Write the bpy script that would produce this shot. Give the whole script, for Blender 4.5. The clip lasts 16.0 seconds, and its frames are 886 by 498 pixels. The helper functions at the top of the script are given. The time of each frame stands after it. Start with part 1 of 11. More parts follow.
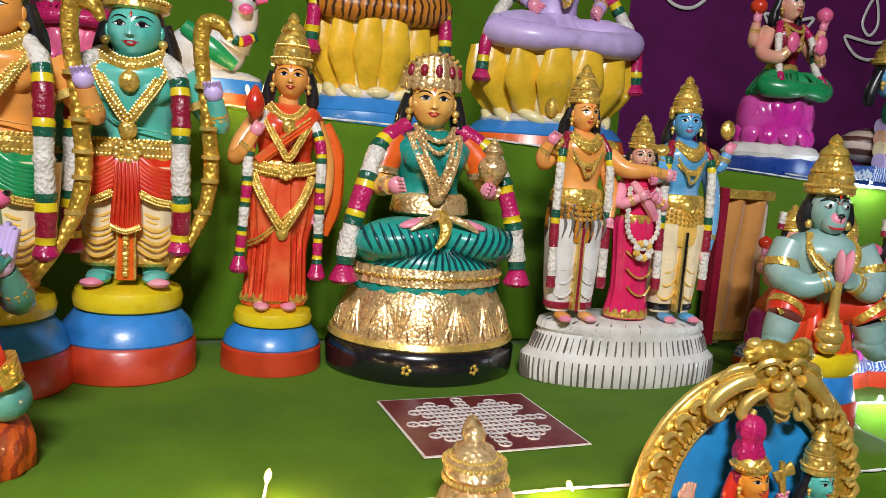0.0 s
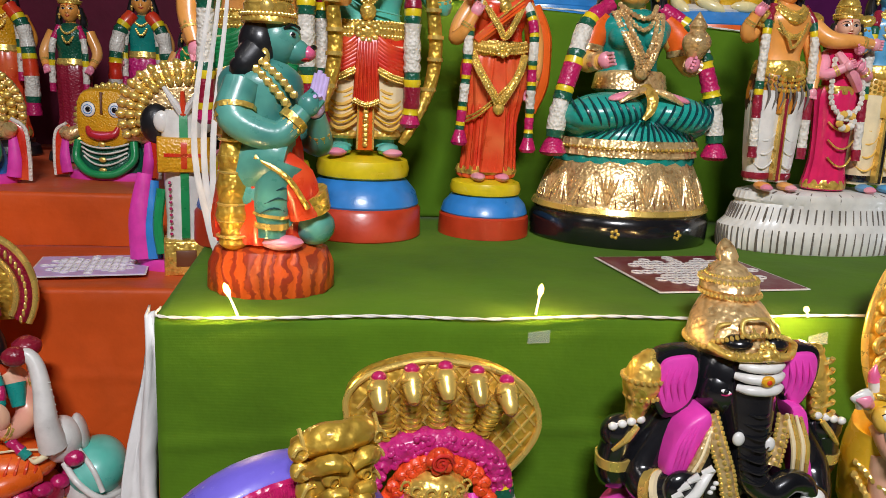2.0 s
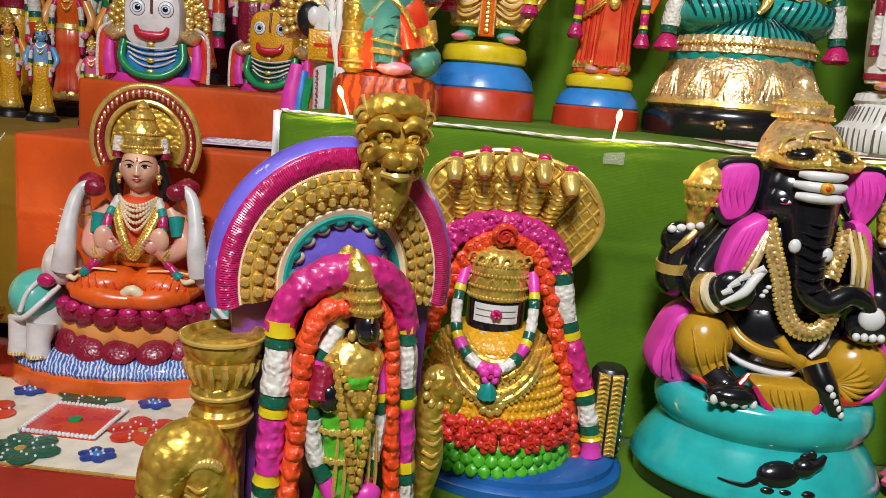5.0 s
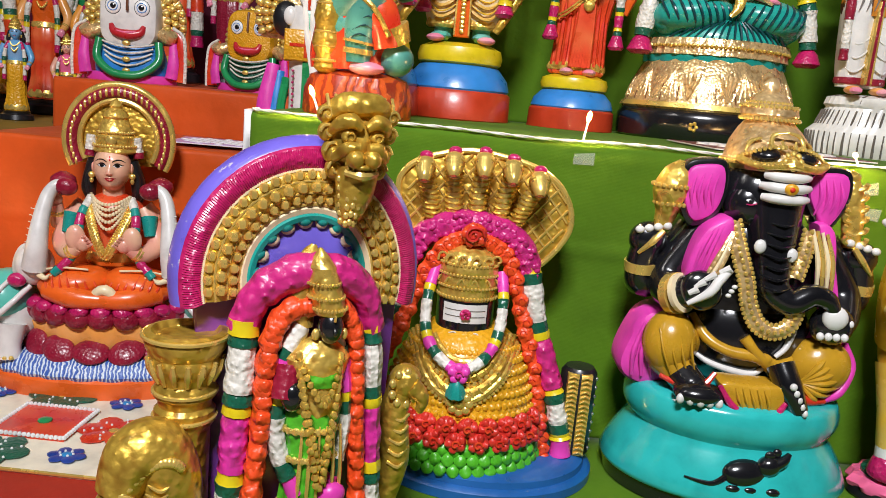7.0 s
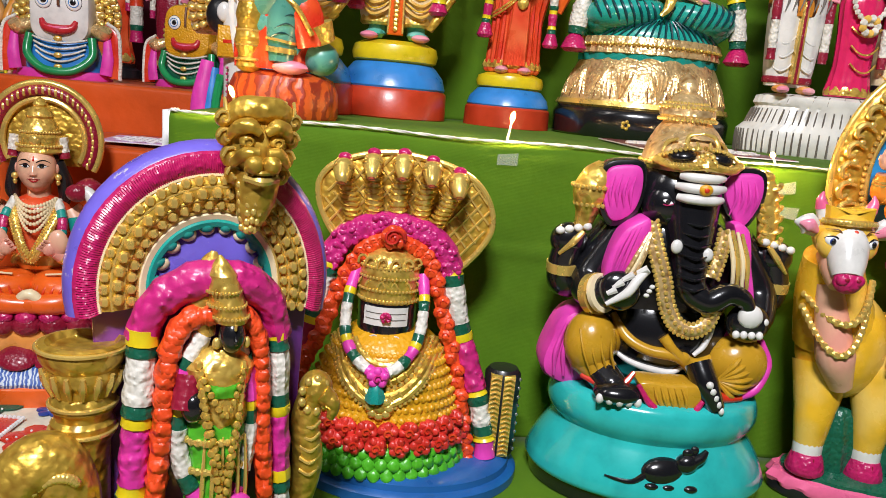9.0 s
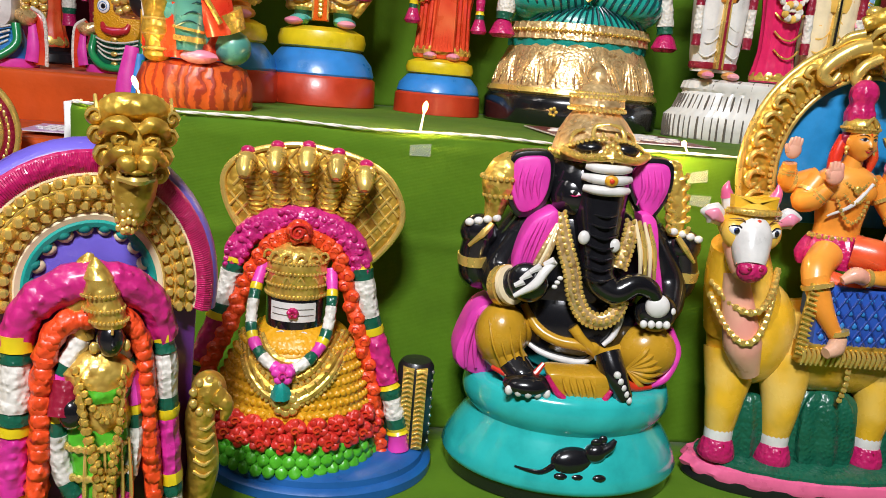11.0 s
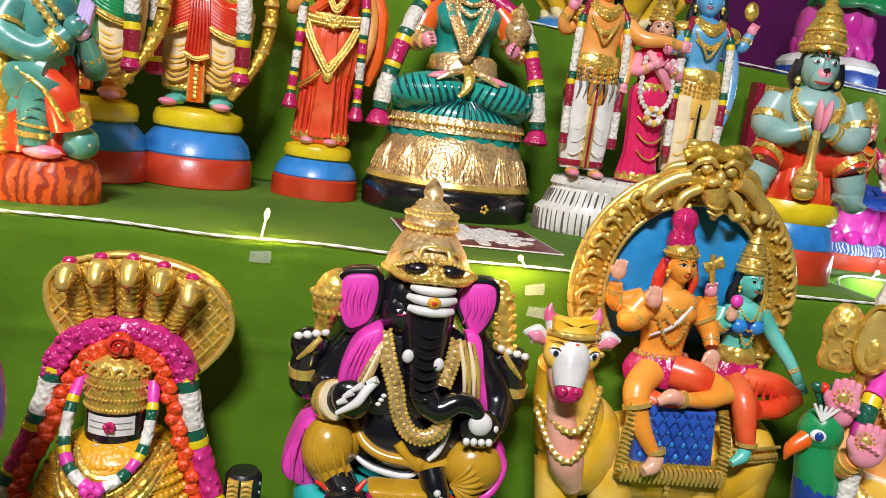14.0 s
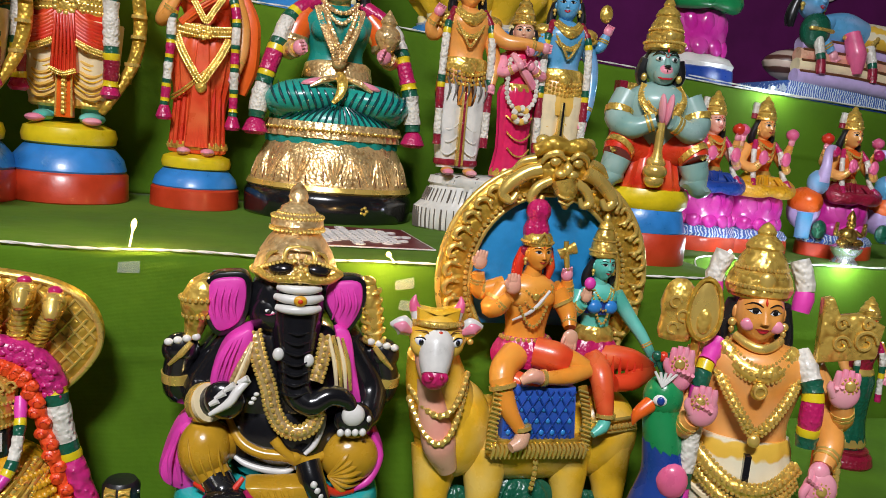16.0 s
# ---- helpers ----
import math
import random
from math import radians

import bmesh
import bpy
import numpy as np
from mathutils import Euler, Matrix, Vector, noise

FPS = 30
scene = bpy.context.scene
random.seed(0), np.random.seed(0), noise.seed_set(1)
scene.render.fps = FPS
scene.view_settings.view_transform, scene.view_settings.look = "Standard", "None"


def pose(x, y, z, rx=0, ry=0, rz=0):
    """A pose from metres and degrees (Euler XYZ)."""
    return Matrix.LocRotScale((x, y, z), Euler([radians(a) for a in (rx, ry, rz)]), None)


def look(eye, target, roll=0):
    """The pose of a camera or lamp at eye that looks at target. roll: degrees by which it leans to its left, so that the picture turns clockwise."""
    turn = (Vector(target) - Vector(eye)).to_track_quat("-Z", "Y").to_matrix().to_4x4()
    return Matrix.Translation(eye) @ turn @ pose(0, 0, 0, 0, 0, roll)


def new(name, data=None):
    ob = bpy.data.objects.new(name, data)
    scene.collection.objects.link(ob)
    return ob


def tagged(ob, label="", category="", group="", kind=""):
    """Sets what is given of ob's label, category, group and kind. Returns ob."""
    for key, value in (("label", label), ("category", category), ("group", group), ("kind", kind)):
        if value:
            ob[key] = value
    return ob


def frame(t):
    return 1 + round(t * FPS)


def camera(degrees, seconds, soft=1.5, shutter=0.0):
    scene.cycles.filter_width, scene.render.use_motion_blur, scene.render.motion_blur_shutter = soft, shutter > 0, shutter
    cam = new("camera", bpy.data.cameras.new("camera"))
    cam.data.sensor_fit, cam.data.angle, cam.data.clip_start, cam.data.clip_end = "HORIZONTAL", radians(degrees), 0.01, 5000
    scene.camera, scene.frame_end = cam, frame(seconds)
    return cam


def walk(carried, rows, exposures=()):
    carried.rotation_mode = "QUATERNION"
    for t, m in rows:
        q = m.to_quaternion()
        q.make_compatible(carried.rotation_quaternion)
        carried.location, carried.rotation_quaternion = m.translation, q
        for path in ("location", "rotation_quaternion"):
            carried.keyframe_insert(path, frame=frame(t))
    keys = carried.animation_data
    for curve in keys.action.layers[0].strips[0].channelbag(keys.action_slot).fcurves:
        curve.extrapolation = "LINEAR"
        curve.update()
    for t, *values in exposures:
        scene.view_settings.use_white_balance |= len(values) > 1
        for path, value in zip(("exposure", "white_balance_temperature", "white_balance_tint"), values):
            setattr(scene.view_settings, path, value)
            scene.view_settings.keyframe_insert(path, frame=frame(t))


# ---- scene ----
cam = camera(59.8, 16.0, soft=0.7)
METRES, EYE, TILT, LEAN, TURN = 0.8, 0.8735, -7.5, -4.15, -15.9
ROWS = [
    (0.0, 0.0, 0.0, 0.0, 0.0, 0.0, -0.0),
    (0.5, -0.0031, -0.0293, -0.018, 0.87, -0.77, 0.46),
    (1.0, -0.0269, -0.0926, -0.0413, 2.22, -2.16, 0.73),
    (1.5, -0.0929, -0.1122, -0.056, 4.56, -3.63, 0.73),
    (2.0, -0.1647, -0.1105, -0.1091, 7.53, -4.29, 0.55),
    (2.5, -0.1471, -0.1361, -0.155, 10.95, -4.19, -0.03),
    (3.0, -0.1389, -0.1797, -0.1992, 14.35, -3.88, -0.93),
    (3.5, -0.1556, -0.2287, -0.26, 17.39, -3.8, -1.68),
    (4.0, -0.1205, -0.2287, -0.3134, 19.05, -3.59, -2.45),
    (4.5, -0.0673, -0.2051, -0.3428, 19.63, -3.14, -3.3),
    (7.0, -0.0371, -0.1971, -0.3443, 18.24, -2.81, -3.59),
    (7.5, -0.0353, -0.1945, -0.3416, 18.13, -2.97, -3.7),
    (8.0, -0.035, -0.1864, -0.342, 17.71, -3.11, -3.79),
    (8.5, -0.0232, -0.1806, -0.3385, 16.75, -3.18, -3.69),
    (9.0, 0.0054, -0.177, -0.3327, 15.5, -3.1, -3.2),
    (11.5, 0.0899, -0.1459, -0.3033, 12.25, -4.53, -3.23),
    (12.0, 0.1243, -0.141, -0.2701, 11.13, -4.38, -4.15),
    (12.5, 0.1478, -0.1371, -0.2411, 10.44, -3.99, -5.16),
    (13.0, 0.1707, -0.1385, -0.2233, 10.03, -3.38, -5.6),
    (13.5, 0.1742, -0.1342, -0.2211, 9.52, -2.51, -5.33),
    (14.0, 0.1834, -0.1354, -0.2173, 8.95, -1.7, -4.6),
    (14.5, 0.1855, -0.1333, -0.2159, 7.88, -1.21, -3.66),
    (15.0, 0.2064, -0.1352, -0.2142, 6.11, -0.91, -2.74),
    (15.5, 0.2327, -0.1466, -0.2203, 4.06, -0.75, -2.0),
    (16.0, 0.2484, -0.1693, -0.2239, 2.68, -0.92, -1.63),
]
walk(cam, [(t, pose(0, 0, EYE, TILT, LEAN, TURN) @ pose(METRES * x, METRES * y, METRES * z, 90 + pitch, roll, yaw)) for t, x, y, z, yaw, pitch, roll in ROWS],
     exposures=[(0.0, -0.27), (2.0, -0.40), (3.5, -0.40), (6.0, -0.13), (8.5, -0.05), (12.5, -0.03), (14.0, -0.09), (16.0, -0.38)])

# ---- light: a ceiling tube light, an added side fill, warm candle bulbs, a dim room ----
world = bpy.data.worlds.new("room_world")
scene.world = world
world.use_nodes = True
world.node_tree.nodes["Background"].inputs[0].default_value = (1.0, 0.93, 0.85, 1)
world.node_tree.nodes["Background"].inputs[1].default_value = 0.0


def area_lamp(name, eye, target, size, size_y, watts, colour):
    data = bpy.data.lights.new(name, "AREA")
    data.shape, data.size, data.size_y, data.energy, data.color = "RECTANGLE", size, size_y, watts, colour
    ob = new(name, data)
    ob.matrix_world = look(eye, target)
    return ob


area_lamp("ceiling_lamp_front", (-0.22, -1.12, 2.15), (0.1, 0.55, 0.4), 0.5, 0.12, 80.5, (0.94, 0.945, 1.0))
# unseen lamp added as a weak fill from the left
area_lamp("side_fill_lamp", (-1.3, -0.2, 2.42), (-0.2, 0.7, 0.5), 0.16, 1.2, 7, (1.0, 0.95, 0.90))


def bulb_lamp(name, place, watts, colour, radius=0.004):
    data = bpy.data.lights.new(name, "POINT")
    data.energy, data.color, data.shadow_soft_size = watts, colour, radius
    ob = new(name, data)
    ob.location = place
    return ob

# ---- materials ----
MATS = {}


def base_nodes(name):
    m = bpy.data.materials.new(name)
    m.use_nodes = True
    nt = m.node_tree
    return m, nt, nt.nodes["Principled BSDF"], nt.nodes.new("ShaderNodeTexCoord")


def ramp(nt, fac, stops):
    n = nt.nodes.new("ShaderNodeValToRGB")
    while len(n.color_ramp.elements) < len(stops):
        n.color_ramp.elements.new(0.5)
    for e, (p, c) in zip(n.color_ramp.elements, stops):
        e.position, e.color = p, (*c, 1)
    nt.links.new(fac, n.inputs[0])
    return n.outputs[0]


def noise_tex(nt, vec, scale, detail=4, rough=0.55):
    n = nt.nodes.new("ShaderNodeTexNoise")
    n.inputs["Scale"].default_value, n.inputs["Detail"].default_value, n.inputs["Roughness"].default_value = scale, detail, rough
    nt.links.new(vec, n.inputs["Vector"])
    return n.outputs["Fac"]


def voronoi_tex(nt, vec, scale, feature="F1"):
    n = nt.nodes.new("ShaderNodeTexVoronoi")
    n.feature = feature
    n.inputs["Scale"].default_value = scale
    nt.links.new(vec, n.inputs["Vector"])
    return n.outputs["Distance"]


def bump(nt, height, strength, distance, normal=None):
    b = nt.nodes.new("ShaderNodeBump")
    b.inputs["Strength"].default_value, b.inputs["Distance"].default_value = strength, distance
    nt.links.new(height, b.inputs["Height"])
    if normal is not None:
        nt.links.new(normal, b.inputs["Normal"])
    return b.outputs["Normal"]


def scaled(c, k):
    return tuple(min(1.0, v * k) for v in c)


def paint(name, colour, rough=0.32, metal=0.0, grain=0.35, relief=None, wear=None, coat=0.25, blush=None):
    """Brushed paint on clay. relief: (scale, depth) of moulded ornament; wear: the colour in worn spots."""
    m, nt, p, tc = base_nodes(name)
    vec = tc.outputs["Object"]
    broad = noise_tex(nt, vec, 38, 5)
    col = ramp(nt, broad, [(0.25, scaled(colour, 0.78)), (0.5, colour), (0.8, scaled(colour, 1.16))])
    fine = noise_tex(nt, vec, 420, 3)
    if blush:
        # a second paint, airbrushed over the first in soft clouds
        cloud = ramp(nt, noise_tex(nt, vec, 26, 2, 0.4), [(0.42, (0, 0, 0)), (0.68, (0.8, 0.8, 0.8))])
        soft = nt.nodes.new("ShaderNodeMix")
        soft.data_type = "RGBA"
        nt.links.new(cloud, soft.inputs["Factor"])
        nt.links.new(col, soft.inputs["A"])
        soft.inputs["B"].default_value = (*blush, 1)
        col = soft.outputs["Result"]
    if wear:
        spots = ramp(nt, noise_tex(nt, vec, 95, 6, 0.7), [(0.64, (0, 0, 0)), (0.70, (1, 1, 1))])
        mix = nt.nodes.new("ShaderNodeMix")
        mix.data_type = "RGBA"
        nt.links.new(spots, mix.inputs["Factor"])
        nt.links.new(col, mix.inputs["A"])
        mix.inputs["B"].default_value = (*wear, 1)
        col = mix.outputs["Result"]
    nt.links.new(col, p.inputs["Base Color"])
    nrm = bump(nt, fine, grain * 0.35, 0.0006)
    nrm = bump(nt, noise_tex(nt, vec, 120, 3), grain * 0.5, 0.0014, nrm)
    if relief:
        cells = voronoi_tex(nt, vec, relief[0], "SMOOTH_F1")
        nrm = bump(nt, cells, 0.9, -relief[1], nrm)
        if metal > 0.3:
            # brown wash and recess shade put into the colour between the moulding's raised beads
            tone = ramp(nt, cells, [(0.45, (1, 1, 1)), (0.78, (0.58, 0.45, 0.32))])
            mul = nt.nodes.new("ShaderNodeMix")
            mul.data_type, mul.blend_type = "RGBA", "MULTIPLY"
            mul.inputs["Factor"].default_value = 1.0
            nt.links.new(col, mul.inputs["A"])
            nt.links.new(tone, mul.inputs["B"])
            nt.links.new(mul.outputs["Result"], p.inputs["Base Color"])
    nt.links.new(nrm, p.inputs["Normal"])
    rr = ramp(nt, broad, [(0.3, (rough * 0.75,) * 3), (0.75, (min(1, rough * 1.35),) * 3)])
    nt.links.new(rr, p.inputs["Roughness"])
    p.inputs["Metallic"].default_value = metal
    p.inputs["Coat Weight"].default_value = coat
    p.inputs["Coat Roughness"].default_value = 0.18
    MATS[name] = m
    return m


def striped(name, a, b, scale, axis=2, rough=0.35, width=0.5, wob=0.6):
    """Two paints in uneven brushed stripes across the given axis."""
    m, nt, p, tc = base_nodes(name)
    w = nt.nodes.new("ShaderNodeTexWave")
    w.bands_direction = "XYZ"[axis]
    w.inputs["Scale"].default_value, w.inputs["Distortion"].default_value = scale, wob
    w.inputs["Detail"].default_value, w.inputs["Detail Scale"].default_value = 3, 2.0
    nt.links.new(tc.outputs["Object"], w.inputs["Vector"])
    col = ramp(nt, w.outputs["Fac"], [(width - 0.12, a), (width + 0.12, b)])
    nt.links.new(col, p.inputs["Base Color"])
    nrm = bump(nt, w.outputs["Fac"], 0.35, 0.002)
    nt.links.new(bump(nt, noise_tex(nt, tc.outputs["Object"], 160, 4), 0.2, 0.0012, nrm), p.inputs["Normal"])
    p.inputs["Roughness"].default_value = rough
    p.inputs["Coat Weight"].default_value = 0.2
    MATS[name] = m
    return m


def cloth(name, colour, rough=0.85, sheen=0.03, weave=1400, crease=1.0):
    m, nt, p, tc = base_nodes(name)
    vec = tc.outputs["Object"]
    col = ramp(nt, noise_tex(nt, vec, 7, 6, 0.6), [(0.25, scaled(colour, 0.7)), (0.55, colour), (0.85, scaled(colour, 1.25))])
    nt.links.new(col, p.inputs["Base Color"])
    w = nt.nodes.new("ShaderNodeTexWave")
    w.bands_direction = "Z"
    w.inputs["Scale"].default_value, w.inputs["Distortion"].default_value = weave / 6, 1.0
    nt.links.new(vec, w.inputs["Vector"])
    nrm = bump(nt, w.outputs["Fac"], 0.10, 0.0004)
    nrm = bump(nt, noise_tex(nt, vec, 11, 5, 0.5), 0.30 * crease, 0.016, nrm)
    nrm = bump(nt, noise_tex(nt, vec, 900, 2), 0.15, 0.0005, nrm)
    nt.links.new(nrm, p.inputs["Normal"])
    p.inputs["Roughness"].default_value = rough
    p.inputs["Specular IOR Level"].default_value = 0.25
    p.inputs["Sheen Weight"].default_value = sheen
    MATS[name] = m
    return m


def glow(name, colour, strength):
    m, nt, p, tc = base_nodes(name)
    p.inputs["Base Color"].default_value = (*colour, 1)
    p.inputs["Emission Color"].default_value = (*colour, 1)
    p.inputs["Emission Strength"].default_value = strength
    MATS[name] = m
    return m


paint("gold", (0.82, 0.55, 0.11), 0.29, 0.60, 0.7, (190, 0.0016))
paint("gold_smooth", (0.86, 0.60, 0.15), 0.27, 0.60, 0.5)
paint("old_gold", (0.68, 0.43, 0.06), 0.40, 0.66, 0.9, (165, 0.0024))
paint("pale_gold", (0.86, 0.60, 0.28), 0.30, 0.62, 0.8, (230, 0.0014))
paint("teal_skin", (0.09, 0.48, 0.38), blush=(0.20, 0.56, 0.48))
paint("sea_skin", (0.10, 0.34, 0.28), blush=(0.025, 0.15, 0.14))
paint("grey_skin", (0.22, 0.40, 0.36), blush=(0.34, 0.48, 0.44))
paint("peach_skin", (0.80, 0.33, 0.065), blush=(0.82, 0.40, 0.13))
paint("orange_skin", (0.80, 0.28, 0.03), blush=(0.80, 0.36, 0.06))
paint("fair_skin", (0.74, 0.42, 0.27), blush=(0.78, 0.30, 0.24))
paint("yellow_skin", (0.80, 0.46, 0.10), blush=(0.80, 0.36, 0.10))
paint("blue_skin", (0.10, 0.36, 0.62), blush=(0.28, 0.42, 0.66))
paint("pink", (0.78, 0.13, 0.28))
paint("palm_pink", (0.80, 0.25, 0.36), blush=(0.80, 0.40, 0.42))
paint("hot_pink", (0.72, 0.05, 0.40), 0.42, 0, 0.5, coat=0.1)
paint("magenta", (0.48, 0.012, 0.11), 0.3, 0, 0.8, (260, 0.0014))
paint("maroon", (0.26, 0.008, 0.03), 0.35, 0, 0.8, (260, 0.0014))
paint("red", (0.62, 0.03, 0.012), 0.28, blush=(0.72, 0.09, 0.02))
paint("base_red", (0.50, 0.042, 0.012), 0.36)
paint("saree_red", (0.70, 0.055, 0.015), 0.30, blush=(0.78, 0.17, 0.05))
paint("crimson", (0.66, 0.02, 0.11), 0.2)
paint("orange", (0.78, 0.12, 0.012), 0.3)
paint("flower_orange", (0.80, 0.07, 0.012), 0.4, 0, 0.9, (170, 0.004))
paint("flower_red", (0.62, 0.03, 0.02), 0.4, 0, 0.9, (130, 0.004))
paint("leaf_green", (0.08, 0.42, 0.02), 0.35, 0, 0.8, (150, 0.003))
paint("base_yellow", (0.74, 0.56, 0.012), 0.34)
paint("marigold", (0.70, 0.34, 0.012), 0.35, 0, 0.8, (260, 0.0016))
paint("silk_yellow", (0.76, 0.46, 0.09), 0.34)
paint("cream", (0.82, 0.68, 0.42), 0.36)
paint("ochre", (0.50, 0.27, 0.018), 0.25)
paint("garland_pink", (0.66, 0.03, 0.30), 0.34, 0, 0.8, (150, 0.004))
paint("garland_magenta", (0.55, 0.02, 0.18), 0.34, 0, 0.8, (150, 0.004))
paint("mat_maroon", (0.13, 0.008, 0.018), 0.5)
paint("base_blue", (0.03, 0.22, 0.60), 0.34)
paint("deep_blue", (0.012, 0.05, 0.28), 0.3)
paint("sky_blue", (0.02, 0.25, 0.55), 0.4)
paint("teal", (0.010, 0.26, 0.22), 0.26)
paint("base_teal", (0.025, 0.44, 0.42), 0.16, grain=0.15, coat=0.8)
paint("dark_green", (0.008, 0.10, 0.055), 0.3, 0, 0.8, (260, 0.0014))
paint("green", (0.012, 0.26, 0.08), 0.3)
paint("violet", (0.16, 0.12, 0.58), 0.32, wear=(0.55, 0.5, 0.6))
paint("black", (0.008, 0.008, 0.010), 0.16, coat=0.9)
paint("hair", (0.010, 0.010, 0.012), 0.34)
paint("white", (0.70, 0.68, 0.64), 0.36)
paint("garland_white", (0.70, 0.66, 0.58), 0.5, 0, 0.9, (240, 0.0026))
paint("lip", (0.50, 0.02, 0.03), 0.3)
paint("eye_white", (0.82, 0.82, 0.80), 0.2)
paint("bull_yellow", (0.80, 0.45, 0.025), 0.26, blush=(0.82, 0.56, 0.14))
paint("lotus_cream", (0.84, 0.72, 0.38), 0.24)
paint("lotus_magenta", (0.56, 0.02, 0.30), 0.2, blush=(0.70, 0.10, 0.42), coat=0.6)
paint("plaster", (0.66, 0.64, 0.59), 0.5)
paint("teal_bright", (0.016, 0.34, 0.28), 0.27)
paint("harbour_blue", (0.012, 0.10, 0.33), 0.34)
paint("board_cream", (0.80, 0.74, 0.58), 0.5)
paint("dark_teal", (0.004, 0.05, 0.06), 0.3)
paint("ink_grey", (0.13, 0.11, 0.09), 0.45)
paint("lotus_yellow", (0.82, 0.50, 0.03), 0.26)
paint("saddle_blue", (0.025, 0.09, 0.42), 0.32)
paint("brown", (0.14, 0.045, 0.015), 0.4)
paint("purple", (0.16, 0.03, 0.25), 0.4)
paint("lilac", (0.55, 0.42, 0.72), 0.4)
paint("silver", (0.6, 0.6, 0.58), 0.25, 0.9, 0.6)
paint("brass", (0.45, 0.26, 0.05), 0.24, 0.9, 0.5)
paint("plastic_white", (0.80, 0.78, 0.72), 0.35, 0, 0.1)
striped("teal_folds", (0.02, 0.40, 0.33), (0.004, 0.06, 0.07), 30, 0, 0.28, 0.62, 1.2)
striped("tiger", (0.55, 0.20, 0.02), (0.05, 0.015, 0.005), 26, 0, 0.4, 0.75, 3.0)
striped("rock_orange", (0.55, 0.085, 0.012), (0.27, 0.028, 0.010), 24, 0, 0.4, 0.6, 7.0)
striped("silk_folds", (0.82, 0.74, 0.52), (0.78, 0.48, 0.06), 11, 2, 0.35, 0.55, 5.0)
striped("white_folds", (0.78, 0.76, 0.72), (0.46, 0.44, 0.42), 30, 0, 0.4, 0.8, 1.0)
striped("snake_bed", (0.55, 0.42, 0.34), (0.09, 0.03, 0.02), 13, 2, 0.35, 0.55, 1.0)
striped("wave_blue", (0.05, 0.12, 0.42), (0.62, 0.70, 0.78), 60, 0, 0.35, 0.6, 6.0)
cloth("green_cloth", (0.080, 0.180, 0.004))
cloth("orange_cloth", (0.60, 0.085, 0.012), 0.42, 0.03)
cloth("red_cloth", (0.36, 0.025, 0.012), 0.6, 0.03)
cloth("olive_cloth", (0.26, 0.15, 0.008), 0.6, 0.03)
cloth("purple_cloth", (0.105, 0.006, 0.085), 0.85, 0.02, 900, 0.4)
cloth("maroon_cloth", (0.10, 0.004, 0.022), 0.7, 0.05, 900, 0.8)
cloth("white_cloth", (0.74, 0.72, 0.70), 0.7)
cloth("copper_silk", (0.56, 0.25, 0.06), 0.35, 0.4)
cloth("wall_paint", (0.17, 0.155, 0.135), 0.9, 0.0, 60, 0.2)
cloth("floor_tile", (0.25, 0.21, 0.16), 0.4, 0.0, 60, 0.1)
m_, nt_, p_, tc_ = base_nodes("clear_tape")
p_.inputs["Base Color"].default_value, p_.inputs["Alpha"].default_value, p_.inputs["Roughness"].default_value = (0.8, 0.8, 0.75, 1), 0.16, 0.1
MATS["clear_tape"] = m_
glow("warm_flame", (1.0, 0.68, 0.22), 6)
glow("cool_led", (0.75, 0.9, 1.0), 30)

# ---- modelling helpers: one mesh, many paints, lengths in centimetres ----
def smooth_path(pts, n=5, closed=False):
    """A Catmull-Rom curve through the points."""
    p = [np.array(q, float) for q in pts]
    if len(p) < 3 and not closed:
        return [p[0] + (p[-1] - p[0]) * k / n for k in range(n + 1)]
    ext = [p[-1], *p, p[0], p[1]] if closed else [2 * p[0] - p[1], *p, 2 * p[-1] - p[-2]]
    out = []
    for i in range(1, len(ext) - 2):
        a, b, c, d = ext[i - 1:i + 3]
        for k in range(n):
            t = k / n
            out.append(0.5 * (2 * b + (c - a) * t + (2 * a - 5 * b + 4 * c - d) * t * t + (3 * b - a - 3 * c + d) * t ** 3))
    if not closed:
        out.append(p[-1])
    return out


